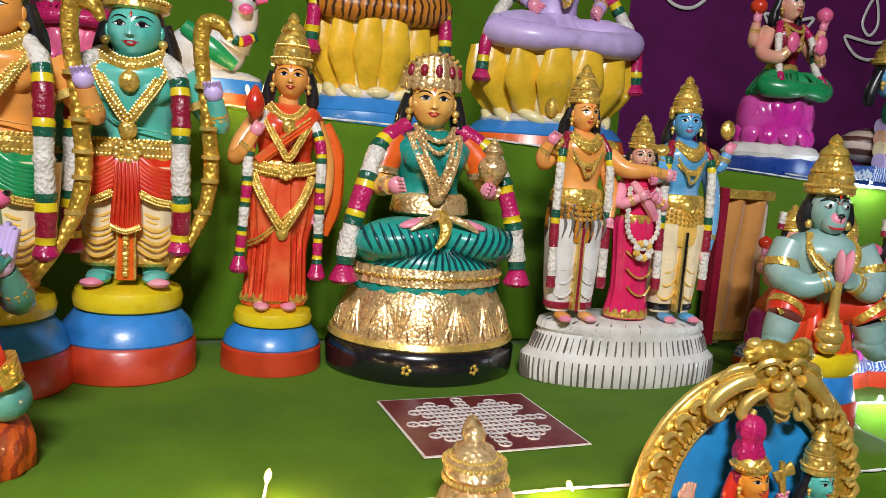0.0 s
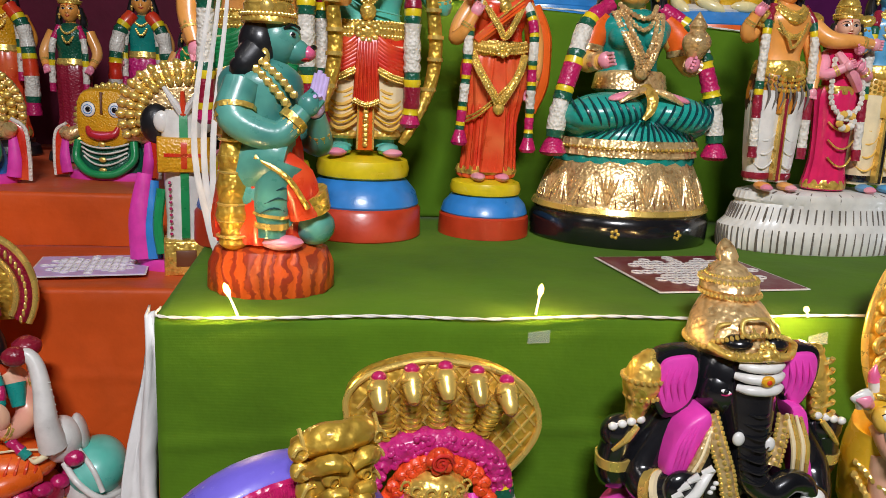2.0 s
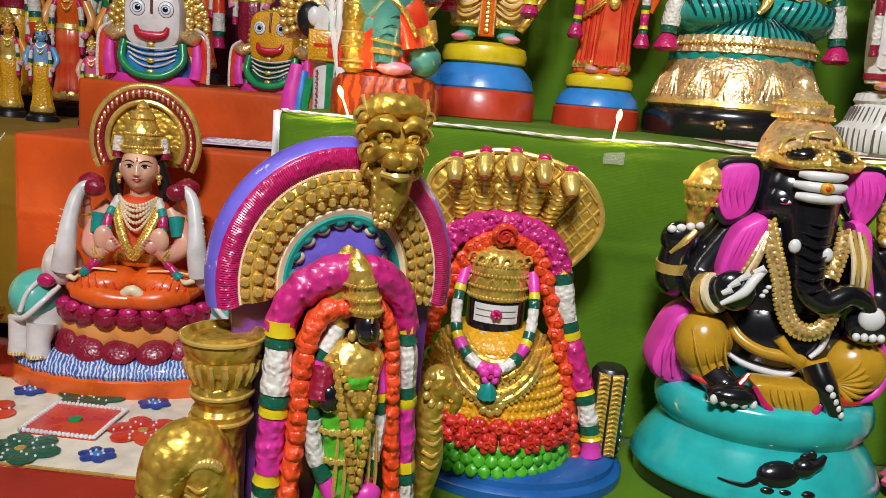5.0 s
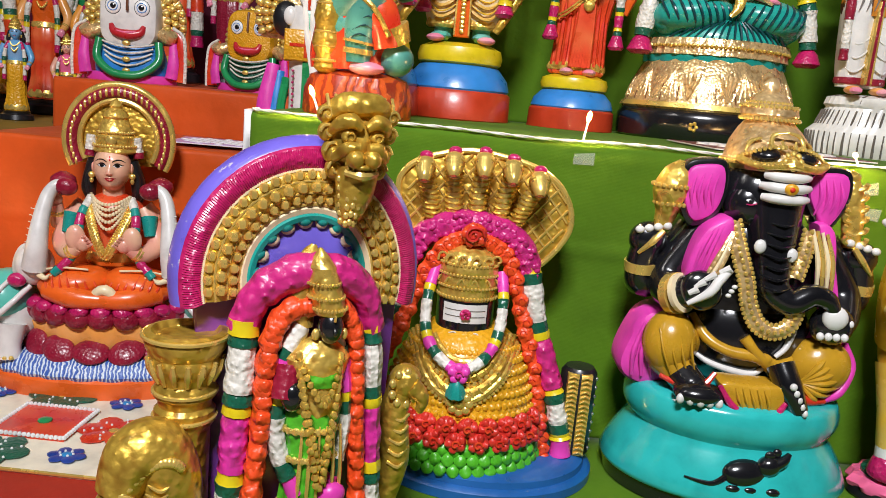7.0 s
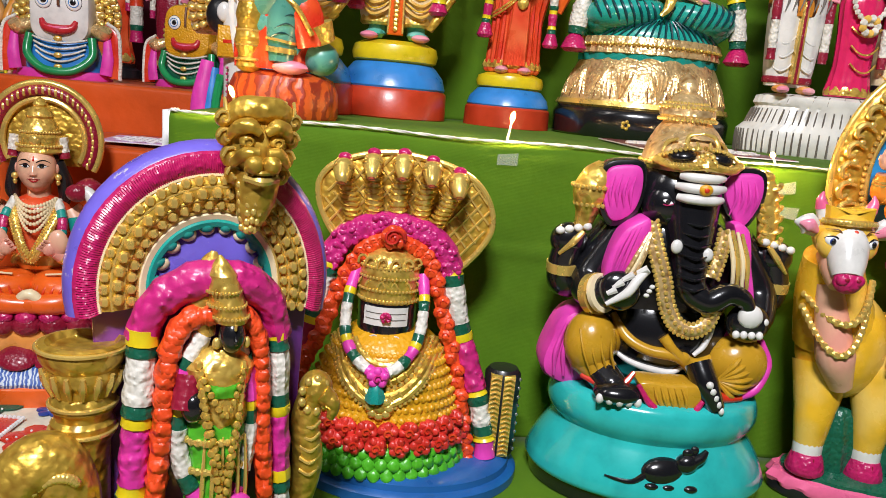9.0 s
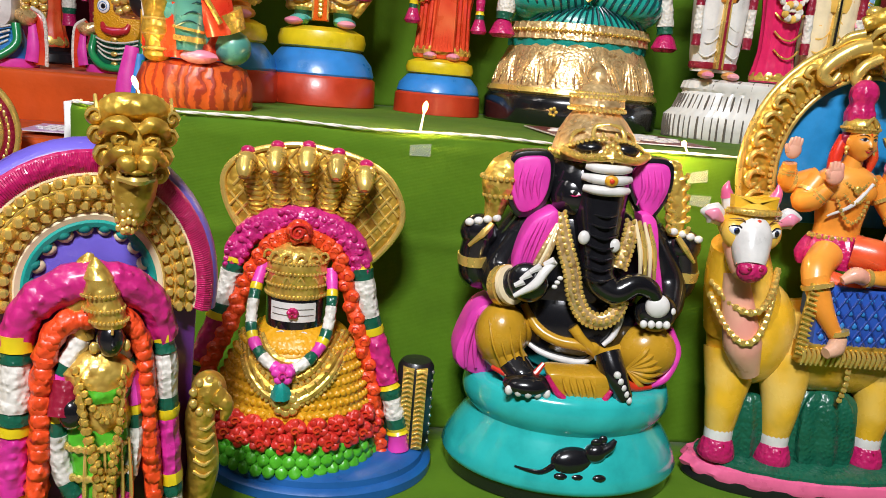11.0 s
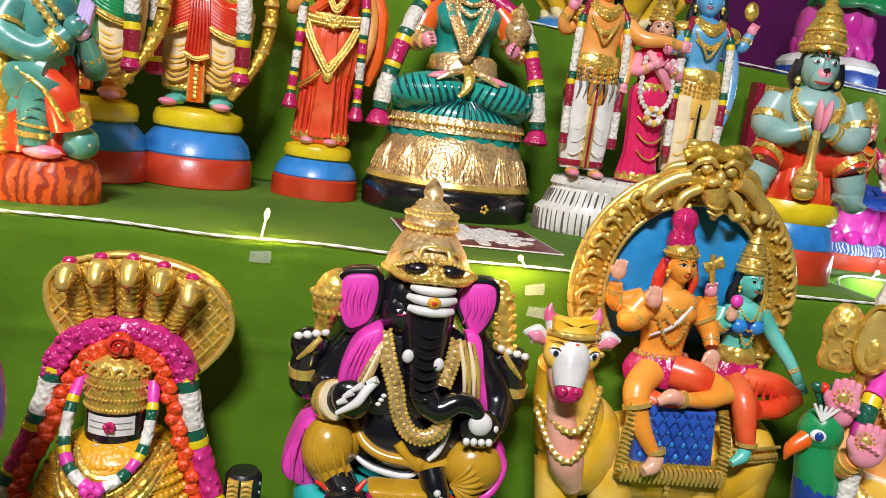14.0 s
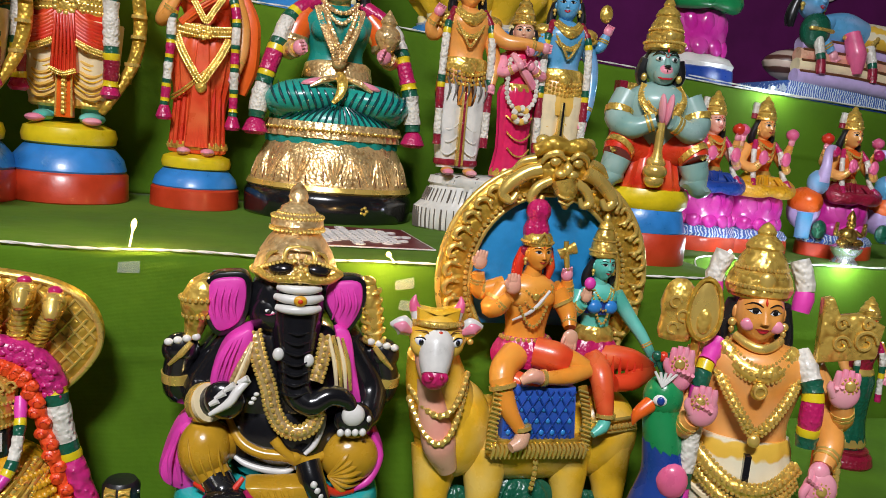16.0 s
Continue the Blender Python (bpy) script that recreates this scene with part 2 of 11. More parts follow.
class Sculpt:
    def __init__(self):
        self.v, self.f, self.fm, self.mats, self.m = [], [], [], [], Matrix.Identity(4)

    def add(self, mat, verts, faces):
        if mat not in self.mats:
            self.mats.append(mat)
        k, o = self.mats.index(mat), len(self.v)
        a = np.array(self.m)
        w = np.asarray(verts, float) @ a[:3, :3].T + a[:3, 3]
        self.v.extend(w.tolist())
        self.f.extend([tuple(i + o for i in f) for f in faces])
        self.fm.extend([k] * len(faces))

    def at(self, m):
        """The same sculpt, with what follows laid at the pose m (centimetres)."""
        self.m = m
        return self

    def rings(self, mat, rows, cap=True):
        n = len(rows[0])
        verts = [p for r in rows for p in r]
        faces = []
        for i in range(len(rows) - 1):
            for j in range(n):
                k = (j + 1) % n
                faces.append((i * n + j, i * n + k, (i + 1) * n + k, (i + 1) * n + j))
        if cap:
            for r, flip in ((0, True), (len(rows) - 1, False)):
                c = np.mean(np.array(rows[r]), axis=0)
                verts.append(c)
                q = len(verts) - 1
                for j in range(n):
                    k = (j + 1) % n
                    faces.append((q, r * n + k, r * n + j) if flip else (q, r * n + j, r * n + k))
        self.add(mat, verts, faces)

    def ball(self, mat, c, r, seg=14, ring=8, turn=(0, 0, 0)):
        r = (r, r, r) if isinstance(r, (int, float)) else r
        rot = np.array(Euler([radians(a) for a in turn]).to_matrix())
        rows = []
        for i in range(ring + 1):
            a = math.pi * (0.02 + 0.96 * i / ring) - math.pi / 2
            rows.append([np.array(c) + rot @ np.array((r[0] * math.cos(a) * math.cos(b), r[1] * math.cos(a) * math.sin(b), r[2] * math.sin(a)))
                         for b in [2 * math.pi * j / seg for j in range(seg)]])
        self.rings(mat, rows)

    def lathe(self, mat, prof, c=(0, 0, 0), sx=1.0, sy=1.0, seg=36, folds=0, depth=0.0, soft=0, twist=0.0, lean=(0, 0)):
        """A turned form: (radius, height) rows. folds and depth: flutes round it. soft: points between the rows."""
        pr = [(p[0], 0, p[1]) for p in prof]
        if soft:
            pr = smooth_path(pr, soft)
        z0, z1 = pr[0][2], pr[-1][2]
        rows = []
        for q in pr:
            u = (q[2] - z0) / (z1 - z0) if z1 != z0 else 0
            row = []
            for j in range(seg):
                b = 2 * math.pi * j / seg
                r = max(q[0], 0.01) * (1 + depth * math.cos(folds * b + twist * u))
                row.append((c[0] + lean[0] * u + r * sx * math.cos(b), c[1] + lean[1] * u + r * sy * math.sin(b), c[2] + q[2]))
            rows.append(row)
        self.rings(mat, rows)

    def tube(self, mat, pts, r, seg=10, n=5, closed=False, squash=1.0):
        """A limb or cord along a smooth curve; r: one radius or a row of them."""
        path = smooth_path(pts, n, closed)
        rr = [r] if isinstance(r, (int, float)) else list(r)
        rows, side = [], None
        for i, p in enumerate(path):
            a = path[(i - 1) % len(path)] if (i or closed) else p
            b = path[(i + 1) % len(path)] if (i + 1 < len(path) or closed) else p
            d = b - a
            d = d / (np.linalg.norm(d) + 1e-9)
            if side is None:
                side = np.cross(d, (0, 1, 0) if abs(d[1]) < 0.9 else (1, 0, 0))
            side = side - d * side.dot(d)
            side = side / (np.linalg.norm(side) + 1e-9)
            up = np.cross(side, d)
            u = i / max(1, len(path) - 1) * (len(rr) - 1)
            k = min(int(u), len(rr) - 1)
            rad = rr[k] if k + 1 >= len(rr) else rr[k] * (1 - u + k) + rr[k + 1] * (u - k)
            rows.append([p + rad * (math.cos(t) * side + squash * math.sin(t) * up) for t in [2 * math.pi * j / seg for j in range(seg)]])
        if closed:
            rows.append(rows[0])
        self.rings(mat, rows, cap=not closed)

    def beads(self, mat, pts, r, step=None, n=8, closed=False):
        path = smooth_path(pts, n, closed)
        if closed:
            path.append(path[0])
        step, left = step or r * 1.7, 0.0
        if r >= 0.22 and mat in ("gold_smooth", "pale_gold") and step < r * 1.85:
            self.tube(mat, [p for p in path[::2]] if len(path) > 8 else path, r * 0.7, 6, 1)
        for a, b in zip(path, path[1:]):
            length = np.linalg.norm(b - a)
            while left <= length:
                self.ball(mat, a + (b - a) * (left / (length + 1e-9)), r, 6, 4)
                left += step
            left -= length

    def garland(self, pts, r, bands, n=8, lump=0.10, seg=10):
        """A flower rope in coloured lengths: bands of (paint, share)."""
        path = smooth_path(pts, n)
        seglen = [np.linalg.norm(b - a) for a, b in zip(path, path[1:])]
        total, share = sum(seglen), sum(b[1] for b in bands)

        def spot(s):
            for a, b, l in zip(path, path[1:], seglen):
                if s <= l:
                    return a + (b - a) * (s / (l + 1e-9))
                s -= l
            return path[-1]
        s = 0.0
        for mat, k in bands:
            e = s + total * k / share
            m = max(2, int((e - s) / (r * 0.55)))
            q = [spot(s + (e - s) * i / m) for i in range(m + 1)]
            self.tube(mat, q, [r * (1 + random.uniform(-lump, lump)) for _ in q], seg, 1)
            s = e

    def slab(self, mat, outline, y0, y1, bevel=0.0):
        """An outline in x and z, from y0 (front) back to y1, its front edge rounded by bevel."""
        c = np.mean(np.array(outline, float), axis=0)
        n = len(outline)

        def row(y, inset):
            out = []
            for x, z in outline:
                d = np.array((x, z)) - c
                d = d * (1 - inset / (np.linalg.norm(d) + 1e-9))
                out.append((c[0] + d[0], y, c[1] + d[1]))
            return out
        rows = [row(y1, 0), row(y0 + bevel, 0)]
        if bevel:
            rows += [row(y0 + bevel * 0.3, bevel * 0.3), row(y0, bevel)]
        else:
            rows += [row(y0, 0)]
        self.rings(mat, rows)

    def finish(self, name, m, label="", category="", group="", kind="", parent=None, sharp=42):
        me = bpy.data.meshes.new(name)
        me.from_pydata([(x / 100, y / 100, z / 100) for x, y, z in self.v], [], self.f)
        for k in self.mats:
            me.materials.append(MATS[k])
        me.polygons.foreach_set("material_index", self.fm)
        me.polygons.foreach_set("use_smooth", [True] * len(self.f))
        bm = bmesh.new()
        bm.from_mesh(me)
        bmesh.ops.recalc_face_normals(bm, faces=bm.faces)
        bm.to_mesh(me)
        bm.free()
        me.set_sharp_from_angle(angle=radians(sharp))
        ob = new(name, me)
        ob.parent = parent
        ob.matrix_basis = m
        return tagged(ob, label, category, group, kind)


def part(name, s, parent, label="", m=None):
    return s.finish(name, m or Matrix.Identity(4), label, parent=parent)


# ---- pieces that many statues share ----
def ring_points(c, rx, ry, n=14, a0=0.0, a1=360.0, tilt=0.0):
    out = []
    for i in range(n + (0 if abs(a1 - a0) >= 360 else 1)):
        a = radians(a0 + (a1 - a0) * i / n)
        out.append((c[0] + rx * math.cos(a), c[1] + ry * math.sin(a), c[2] + tilt * math.sin(a)))
    return out


def hang(a, b, drop, out, n=6):
    """A festoon from a to b that sinks by drop and stands forward by out."""
    pts = []
    for i in range(n + 1):
        u = i / n
        k = 4 * u * (1 - u)
        pts.append((a[0] + (b[0] - a[0]) * u, a[1] + (b[1] - a[1]) * u - out * k, a[2] + (b[2] - a[2]) * u - drop * k))
    return pts


def vee(a, b, low, out):
    """A long chain in a V from a to b over the point low."""
    return [a, (a[0] * 0.75 + low[0] * 0.25, a[1] * 0.6 + low[1] * 0.4 - out, a[2] * 0.65 + low[2] * 0.35),
            (a[0] * 0.3 + low[0] * 0.7, low[1] - out * 0.7, a[2] * 0.22 + low[2] * 0.78), low,
            (b[0] * 0.3 + low[0] * 0.7, low[1] - out * 0.7, b[2] * 0.22 + low[2] * 0.78),
            (b[0] * 0.75 + low[0] * 0.25, b[1] * 0.6 + low[1] * 0.4 - out, b[2] * 0.65 + low[2] * 0.35), b]


def crown(s, c, r, h, mat="gold", tip="gold_smooth"):
    """A tall tiered crown."""
    x, y, z = c
    s.lathe(mat, [(r * 1.02, 0), (r * 1.12, h * 0.03), (r * 1.1, h * 0.12), (r * 1.0, h * 0.16), (r * 1.02, h * 0.3), (r * 0.86, h * 0.36), (r * 0.92, h * 0.40),
                  (r * 0.82, h * 0.5), (r * 0.62, h * 0.62), (r * 0.68, h * 0.66), (r * 0.56, h * 0.74), (r * 0.3, h * 0.82), (r * 0.34, h * 0.86), (r * 0.2, h * 0.95), (0.02, h)], c, seg=24)
    s.beads(tip, ring_points((x, y, z + h * 0.14), r * 1.1, r * 1.1, 16), r * 0.09, closed=True)
    s.beads(tip, ring_points((x, y, z + h * 0.38), r * 0.9, r * 0.9, 16), r * 0.08, closed=True)
    s.ball(tip, (x, y - r * 1.05, z + h * 0.24), (r * 0.28, r * 0.14, r * 0.3), 8, 6)


def head_front(x, z, tall, wide=0.9):
    """How far forward the face stands at the offsets x and z, for a head of radius one."""
    zz = z / tall
    w = wide * (1 - 0.20 * max(0.0, -zz) ** 1.5)
    base = -0.95 * math.sqrt(max(0.0, 1 - (x / w) ** 2 - zz * zz))
    g = lambda a, b, c, d: math.exp(-(a / b) ** 2 - (c / d) ** 2)
    u = (0.30 - z) / 0.50
    ridge = (u ** 1.3 if 0 < u <= 1 else (max(0.0, 1 - (u - 1) / 0.16) if u > 1 else 0.0))
    d = -0.22 * ridge * math.exp(-(x / (0.085 + 0.045 * max(0.0, min(1.0, u)))) ** 2)
    d -= 0.07 * g(abs(x) - 0.12, 0.07, z + 0.19, 0.07)
    d += 0.075 * g(abs(x) - 0.36, 0.20, z - 0.17, 0.13)
    d -= 0.045 * g(abs(x) - 0.36, 0.3, z - 0.47, 0.10)
    d -= 0.06 * g(abs(x) - 0.46, 0.24, z + 0.30, 0.26)
    d -= 0.075 * g(x, 0.17, z + 0.42, 0.055) + 0.085 * g(x, 0.14, z + 0.555, 0.06)
    d -= 0.11 * g(x, 0.2, z + 0.84, 0.17)
    return base + d


def face(s, c, r, skin, turn=0.0, hair="hair", brow="black", lip="lip", mark="red", ears=True, tall=1.2):
    """A painted doll's head with modelled nose, lips and chin, looking to -y turned by some degrees."""
    old = s.m
    s.m = old @ Matrix.Translation(c) @ Euler((0, 0, radians(turn))).to_matrix().to_4x4() @ Matrix.Scale(r, 4)
    rows, n, rings = [], 40, 34
    for i in range(rings + 1):
        el = math.pi * (0.015 + 0.97 * i / rings) - math.pi / 2
        z = tall * math.sin(el)
        w = 0.9 * (1 - 0.20 * max(0.0, -z / tall) ** 1.5)
        row = []
        for j in range(n):
            u = 2 * math.pi * j / n - math.pi
            a = u - 0.62 * math.sin(u)
            x, y = w * math.cos(el) * math.sin(a), -0.95 * math.cos(el) * math.cos(a)
            if y < 0:
                y += (head_front(x * 0.999, z * 0.999, tall) + 0.95 * math.sqrt(max(0.0, 1 - (x * 0.999 / w) ** 2 - (z * 0.999 / tall) ** 2))) * min(1.0, -y / 0.25)
            row.append((x, y, z))
        rows.append(row)
    s.rings(skin, rows)

    def patch(mat, top, low, off):
        """A thin painted field between two lines of x and z on the face."""
        m, verts, faces = 4, [], []
        for (x0, z0), (x1, z1) in zip(top, low):
            for q in range(m + 1):
                x, z = x0 + (x1 - x0) * q / m, z0 + (z1 - z0) * q / m
                verts.append((x, head_front(x, z, tall) - off, z))
        for i in range(len(top) - 1):
            faces += [(i * (m + 1) + q, i * (m + 1) + q + 1, (i + 1) * (m + 1) + q + 1, (i + 1) * (m + 1) + q) for q in range(m)]
        s.add(mat, verts, faces)

    def line(mat, pts, w):
        s.tube(mat, [(x, head_front(x, z, tall) - 0.008, z) for x, z in pts], w, 6, 3)
    for k in (-1, 1):
        lid = [(k * (0.15 + 0.42 * q / 10), 0.155 + 0.02 * q / 10 + 0.125 * math.sin(math.pi * (q / 10) ** 0.85)) for q in range(11)]
        low = [(k * (0.15 + 0.42 * q / 10), 0.155 + 0.02 * q / 10 - 0.070 * math.sin(math.pi * q / 10)) for q in range(11)]
        patch("eye_white", lid, low, 0.022)
        iris = [math.pi * q / 8 for q in range(9)]
        patch(brow, [(k * 0.355 - 0.105 * math.cos(t), 0.178 + 0.10 * math.sin(t)) for t in iris], [(k * 0.355 - 0.105 * math.cos(t), 0.178 - 0.075 * math.sin(t)) for t in iris], 0.034)
        line(brow, [lid[0], lid[3], lid[6], lid[9], (k * 0.64, 0.20)], [0.016, 0.032, 0.034, 0.026, 0.010])
        line(brow, [low[1], low[5], low[9]], [0.008, 0.014, 0.014])
        line(brow, [(k * 0.12, 0.36), (k * 0.30, 0.46), (k * 0.50, 0.46), (k * 0.70, 0.33)], [0.020, 0.034, 0.030, 0.010])
        if ears:
            s.ball(skin, (k * 0.88, 0.02, 0.0), (0.12, 0.2, 0.28), 10, 7)
            s.ball("gold_smooth", (k * 0.95, -0.14, -0.40), (0.17, 0.15, 0.17), 10, 7)
            s.ball("gold_smooth", (k * 0.95, -0.14, -0.66), (0.11, 0.11, 0.15), 8, 6)
    w = [q / 8 for q in range(-8, 9)]
    patch(lip, [(0.25 * t, -0.395 - 0.055 * t * t - 0.018 * math.exp(-(t / 0.16) ** 2)) for t in w], [(0.25 * t, -0.47 + 0.018 * t * t) for t in w], 0.012)
    patch(lip, [(0.215 * t, -0.48 + 0.02 * t * t) for t in w], [(0.215 * t, -0.60 + 0.115 * t * t) for t in w], 0.012)
    line("maroon", [(-0.28, -0.435), (-0.1, -0.472), (0, -0.482), (0.1, -0.472), (0.28, -0.435)], 0.011)
    if mark:
        line(mark, [(0, 0.42), (0, 0.52), (0, 0.64)], [0.03, 0.05, 0.025])
    if hair:
        s.ball(hair, (0, 0.30, 0.22), (0.97, 0.86, 1.1), 20, 12)
        for k in (-1, 1):
            s.tube(hair, [(k * 0.92, 0.16, 0.35), (k * 1.10, 0.36, -0.55), (k * 1.18, 0.42, -1.2), (k * 1.0, 0.5, -1.75)], [0.26, 0.36, 0.36, 0.18], 10, 4)
            for q in range(4):
                s.tube(hair, [(k * (0.98 + 0.06 * q), 0.0 + 0.12 * q, 0.1), (k * (1.22 + 0.05 * q), 0.1 + 0.14 * q, -0.6), (k * (1.16 + 0.08 * q), 0.14 + 0.16 * q, -1.25), (k * (1.0 + 0.1 * q), 0.3 + 0.1 * q, -1.8)], [0.06, 0.11, 0.11, 0.05], 6, 4)
    s.m = old


def limb(s, skin, pts, r, bangles=("gold_smooth",), hand=True, fingers="palm_pink", at=0.86):
    """An arm: shoulder to wrist, with bangles and a closed hand."""
    s.tube(skin, pts, r, 10, 5)
    path = smooth_path(pts, 10)
    k = int((len(path) - 1) * at)
    d = path[k] - path[k - 1]
    d = d / np.linalg.norm(d)
    rr = r if isinstance(r, (int, float)) else r[-1]
    if bangles:
        for i in range(2):
            p = path[k] - d * i * rr * 0.5
            s.tube(bangles[0], [p - d * rr * 0.16, p + d * rr * 0.16], rr * 1.25, 10, 1)
    if hand:
        e = path[-1]
        s.ball(fingers, e + d * rr * 0.9, (rr * 1.1, rr * 0.85, rr * 1.2), 10, 7)
        side = np.cross(d, (0, 1, 0))
        side = side / (np.linalg.norm(side) + 1e-9)
        for i in range(4):
            b = e + d * rr * 1.3 + side * rr * (i - 1.5) * 0.5
            s.tube(fingers, [b, b + d * rr * 0.95 + np.array((0, -rr * 0.4, 0))], [rr * 0.32, rr * 0.22], 6, 2)


ROPE = [("garland_white", 1.4), ("dark_green", .35), ("base_yellow", .3), ("magenta", .9), ("base_yellow", .3), ("dark_green", .35)]


def tiered_base(s, r, h, top=None, round_top=0.78):
    """A round foot in three paints: red below, a blue slope, a yellow cushion."""
    s.lathe("base_red", [(r * 0.96, 0), (r, h * 0.03), (r * 0.985, h * 0.36), (r * 0.93, h * 0.40)], seg=40)
    s.lathe("base_blue", [(r * 0.93, h * 0.39), (r * 0.955, h * 0.42), (r * 0.90, h * 0.56), (r * 0.74, h * 0.70), (r * 0.68, h * 0.73)], seg=40)
    q = r * round_top
    s.lathe("base_yellow", [(q * 0.8, h * 0.70), (q * 0.97, h * 0.75), (q, h * 0.84), (q * 0.95, h * 0.94), (q * 0.7, h), (0.1, h)], seg=40)


def palm(s, c, r, paint_name="palm_pink", lean=0.0, up=1):
    """An open hand seen from the front: a soft palm, four close fingers, a thumb."""
    x, y, z = c
    s.ball(paint_name, c, (r * 1.02, r * 0.5, r * 1.1), 18, 12)
    s.ball(paint_name, (x + lean * r * 0.5, y - 0.05 * r, z + 0.75 * r * up), (r * 0.86, r * 0.4, r * 0.75), 16, 10)
    for i in range(4):
        fx = (i - 1.5) * r * 0.40
        top = r * (1.66 - 0.14 * abs(i - 1.4)) * up
        s.tube(paint_name, [(x + fx, y - 0.1 * r, z + 0.4 * r * up), (x + fx + lean * r * 0.6, y - 0.2 * r, z + top * 0.75), (x + fx + lean * r, y - 0.16 * r, z + top)], [r * 0.26, r * 0.25, r * 0.17], 10, 3)
    s.tube(paint_name, [(x - r * 0.7, y - 0.1 * r, z - 0.2 * r * up), (x - r * 1.0, y - 0.25 * r, z + 0.3 * r * up), (x - r * 0.98, y - 0.3 * r, z + 0.7 * r * up)], [r * 0.3, r * 0.26, r * 0.16], 10, 4)


def swags(s, paint_name, x, y, w, z0, z1, n, k, r=0.2, sag=1.4):
    """Curved cloth folds that droop across a leg from its inner side."""
    for i in range(n):
        z = z0 + (z1 - z0) * i / max(1, n - 1)
        s.tube(paint_name, [(x - k * w * 0.92, y + 0.55, z + sag), (x - k * w * 0.3, y - 0.15, z + sag * 0.25), (x + k * w * 0.35, y - 0.05, z), (x + k * w * 0.98, y + 1.3, z + sag * 0.55)], [r * 0.5, r, r, r * 0.4], 6, 4)


def on_ball(c, r, x, z, out=1.0):
    """The front point of an egg (centre c, half sizes r) at the offsets x and z."""
    q = max(0.0, 1 - (x / r[0]) ** 2 - (z / r[2]) ** 2)
    return (c[0] + x, c[1] - r[1] * math.sqrt(q) * out, c[2] + z)

def bead_band(s, pts, half, r=0.2, fill="pale_gold", edge="gold_smooth"):
    """A flat chain in the x-z plane: a moulded strip between two rows of beads, studs along its middle."""
    path = smooth_path(pts, 8)
    s.tube(fill, path[::2] + [path[-1]], half * 0.95, 8, 1, squash=0.45)
    sides = ([], [])
    for i, p in enumerate(path):
        d = path[min(i + 1, len(path) - 1)] - path[max(i - 1, 0)]
        q = np.array((d[2], 0, -d[0])) / (math.hypot(d[0], d[2]) + 1e-9)
        sides[0].append(p + q * half)
        sides[1].append(p - q * half)
    for row in sides:
        s.beads(edge, row, r, r * 2.0, 1)
    s.beads(edge, [p + np.array((0, -half * 0.4, 0)) for p in path], r * 1.05, r * 2.7, 1)


def rosette(s, c, r, petal="flower_red", core="red"):
    """A rose: a ring of petals round a spiral heart, facing forward."""
    s.ball(petal, c, (r, r * 0.62, r * 0.92), 10, 7)
    for i in range(5):
        a = 2 * math.pi * i / 5 + c[0]
        s.ball(petal, (c[0] + 0.62 * r * math.cos(a), c[1] - 0.30 * r, c[2] + 0.58 * r * math.sin(a)), (r * 0.42, r * 0.32, r * 0.42), 7, 5)
    s.tube(core, [(c[0] + (0.42 - 0.05 * i) * r * math.cos(i), c[1] - 0.62 * r - 0.02 * i, c[2] + (0.42 - 0.05 * i) * r * math.sin(i)) for i in range(7)], r * 0.10, 5, 2)


# ---- the room ----
def sheet(name, mat, rows, kind="structure", label="", thick=0.004):
    """A cloth or wall panel from rows of points, given thickness."""
    n = len(rows[0])
    me = bpy.data.meshes.new(name)
    faces = [(i * n + j, i * n + j + 1, (i + 1) * n + j + 1, (i + 1) * n + j) for i in range(len(rows) - 1) for j in range(n - 1)]
    me.from_pydata([p for r in rows for p in r], [], faces)
    me.polygons.foreach_set("use_smooth", [True] * len(faces))
    me.materials.append(MATS[mat])
    ob = new(name, me)
    if thick:
        mod = ob.modifiers.new("thickness", "SOLIDIFY")
        mod.thickness, mod.offset = thick, 0
    return tagged(ob, label, "", "", kind)


def block(name, mat, lo, hi, kind="structure", label="", bevel=0.004):
    bm = bmesh.new()
    bmesh.ops.create_cube(bm, size=1)
    for v in bm.verts:
        v.co = [lo[i] + (v.co[i] + 0.5) * (hi[i] - lo[i]) for i in range(3)]
    if bevel:
        bmesh.ops.bevel(bm, geom=bm.edges[:], offset=bevel, segments=2, affect="EDGES")
    me = bpy.data.meshes.new(name)
    bm.to_mesh(me)
    bm.free()
    me.materials.append(MATS[mat])
    return tagged(new(name, me), label, "", "", kind)


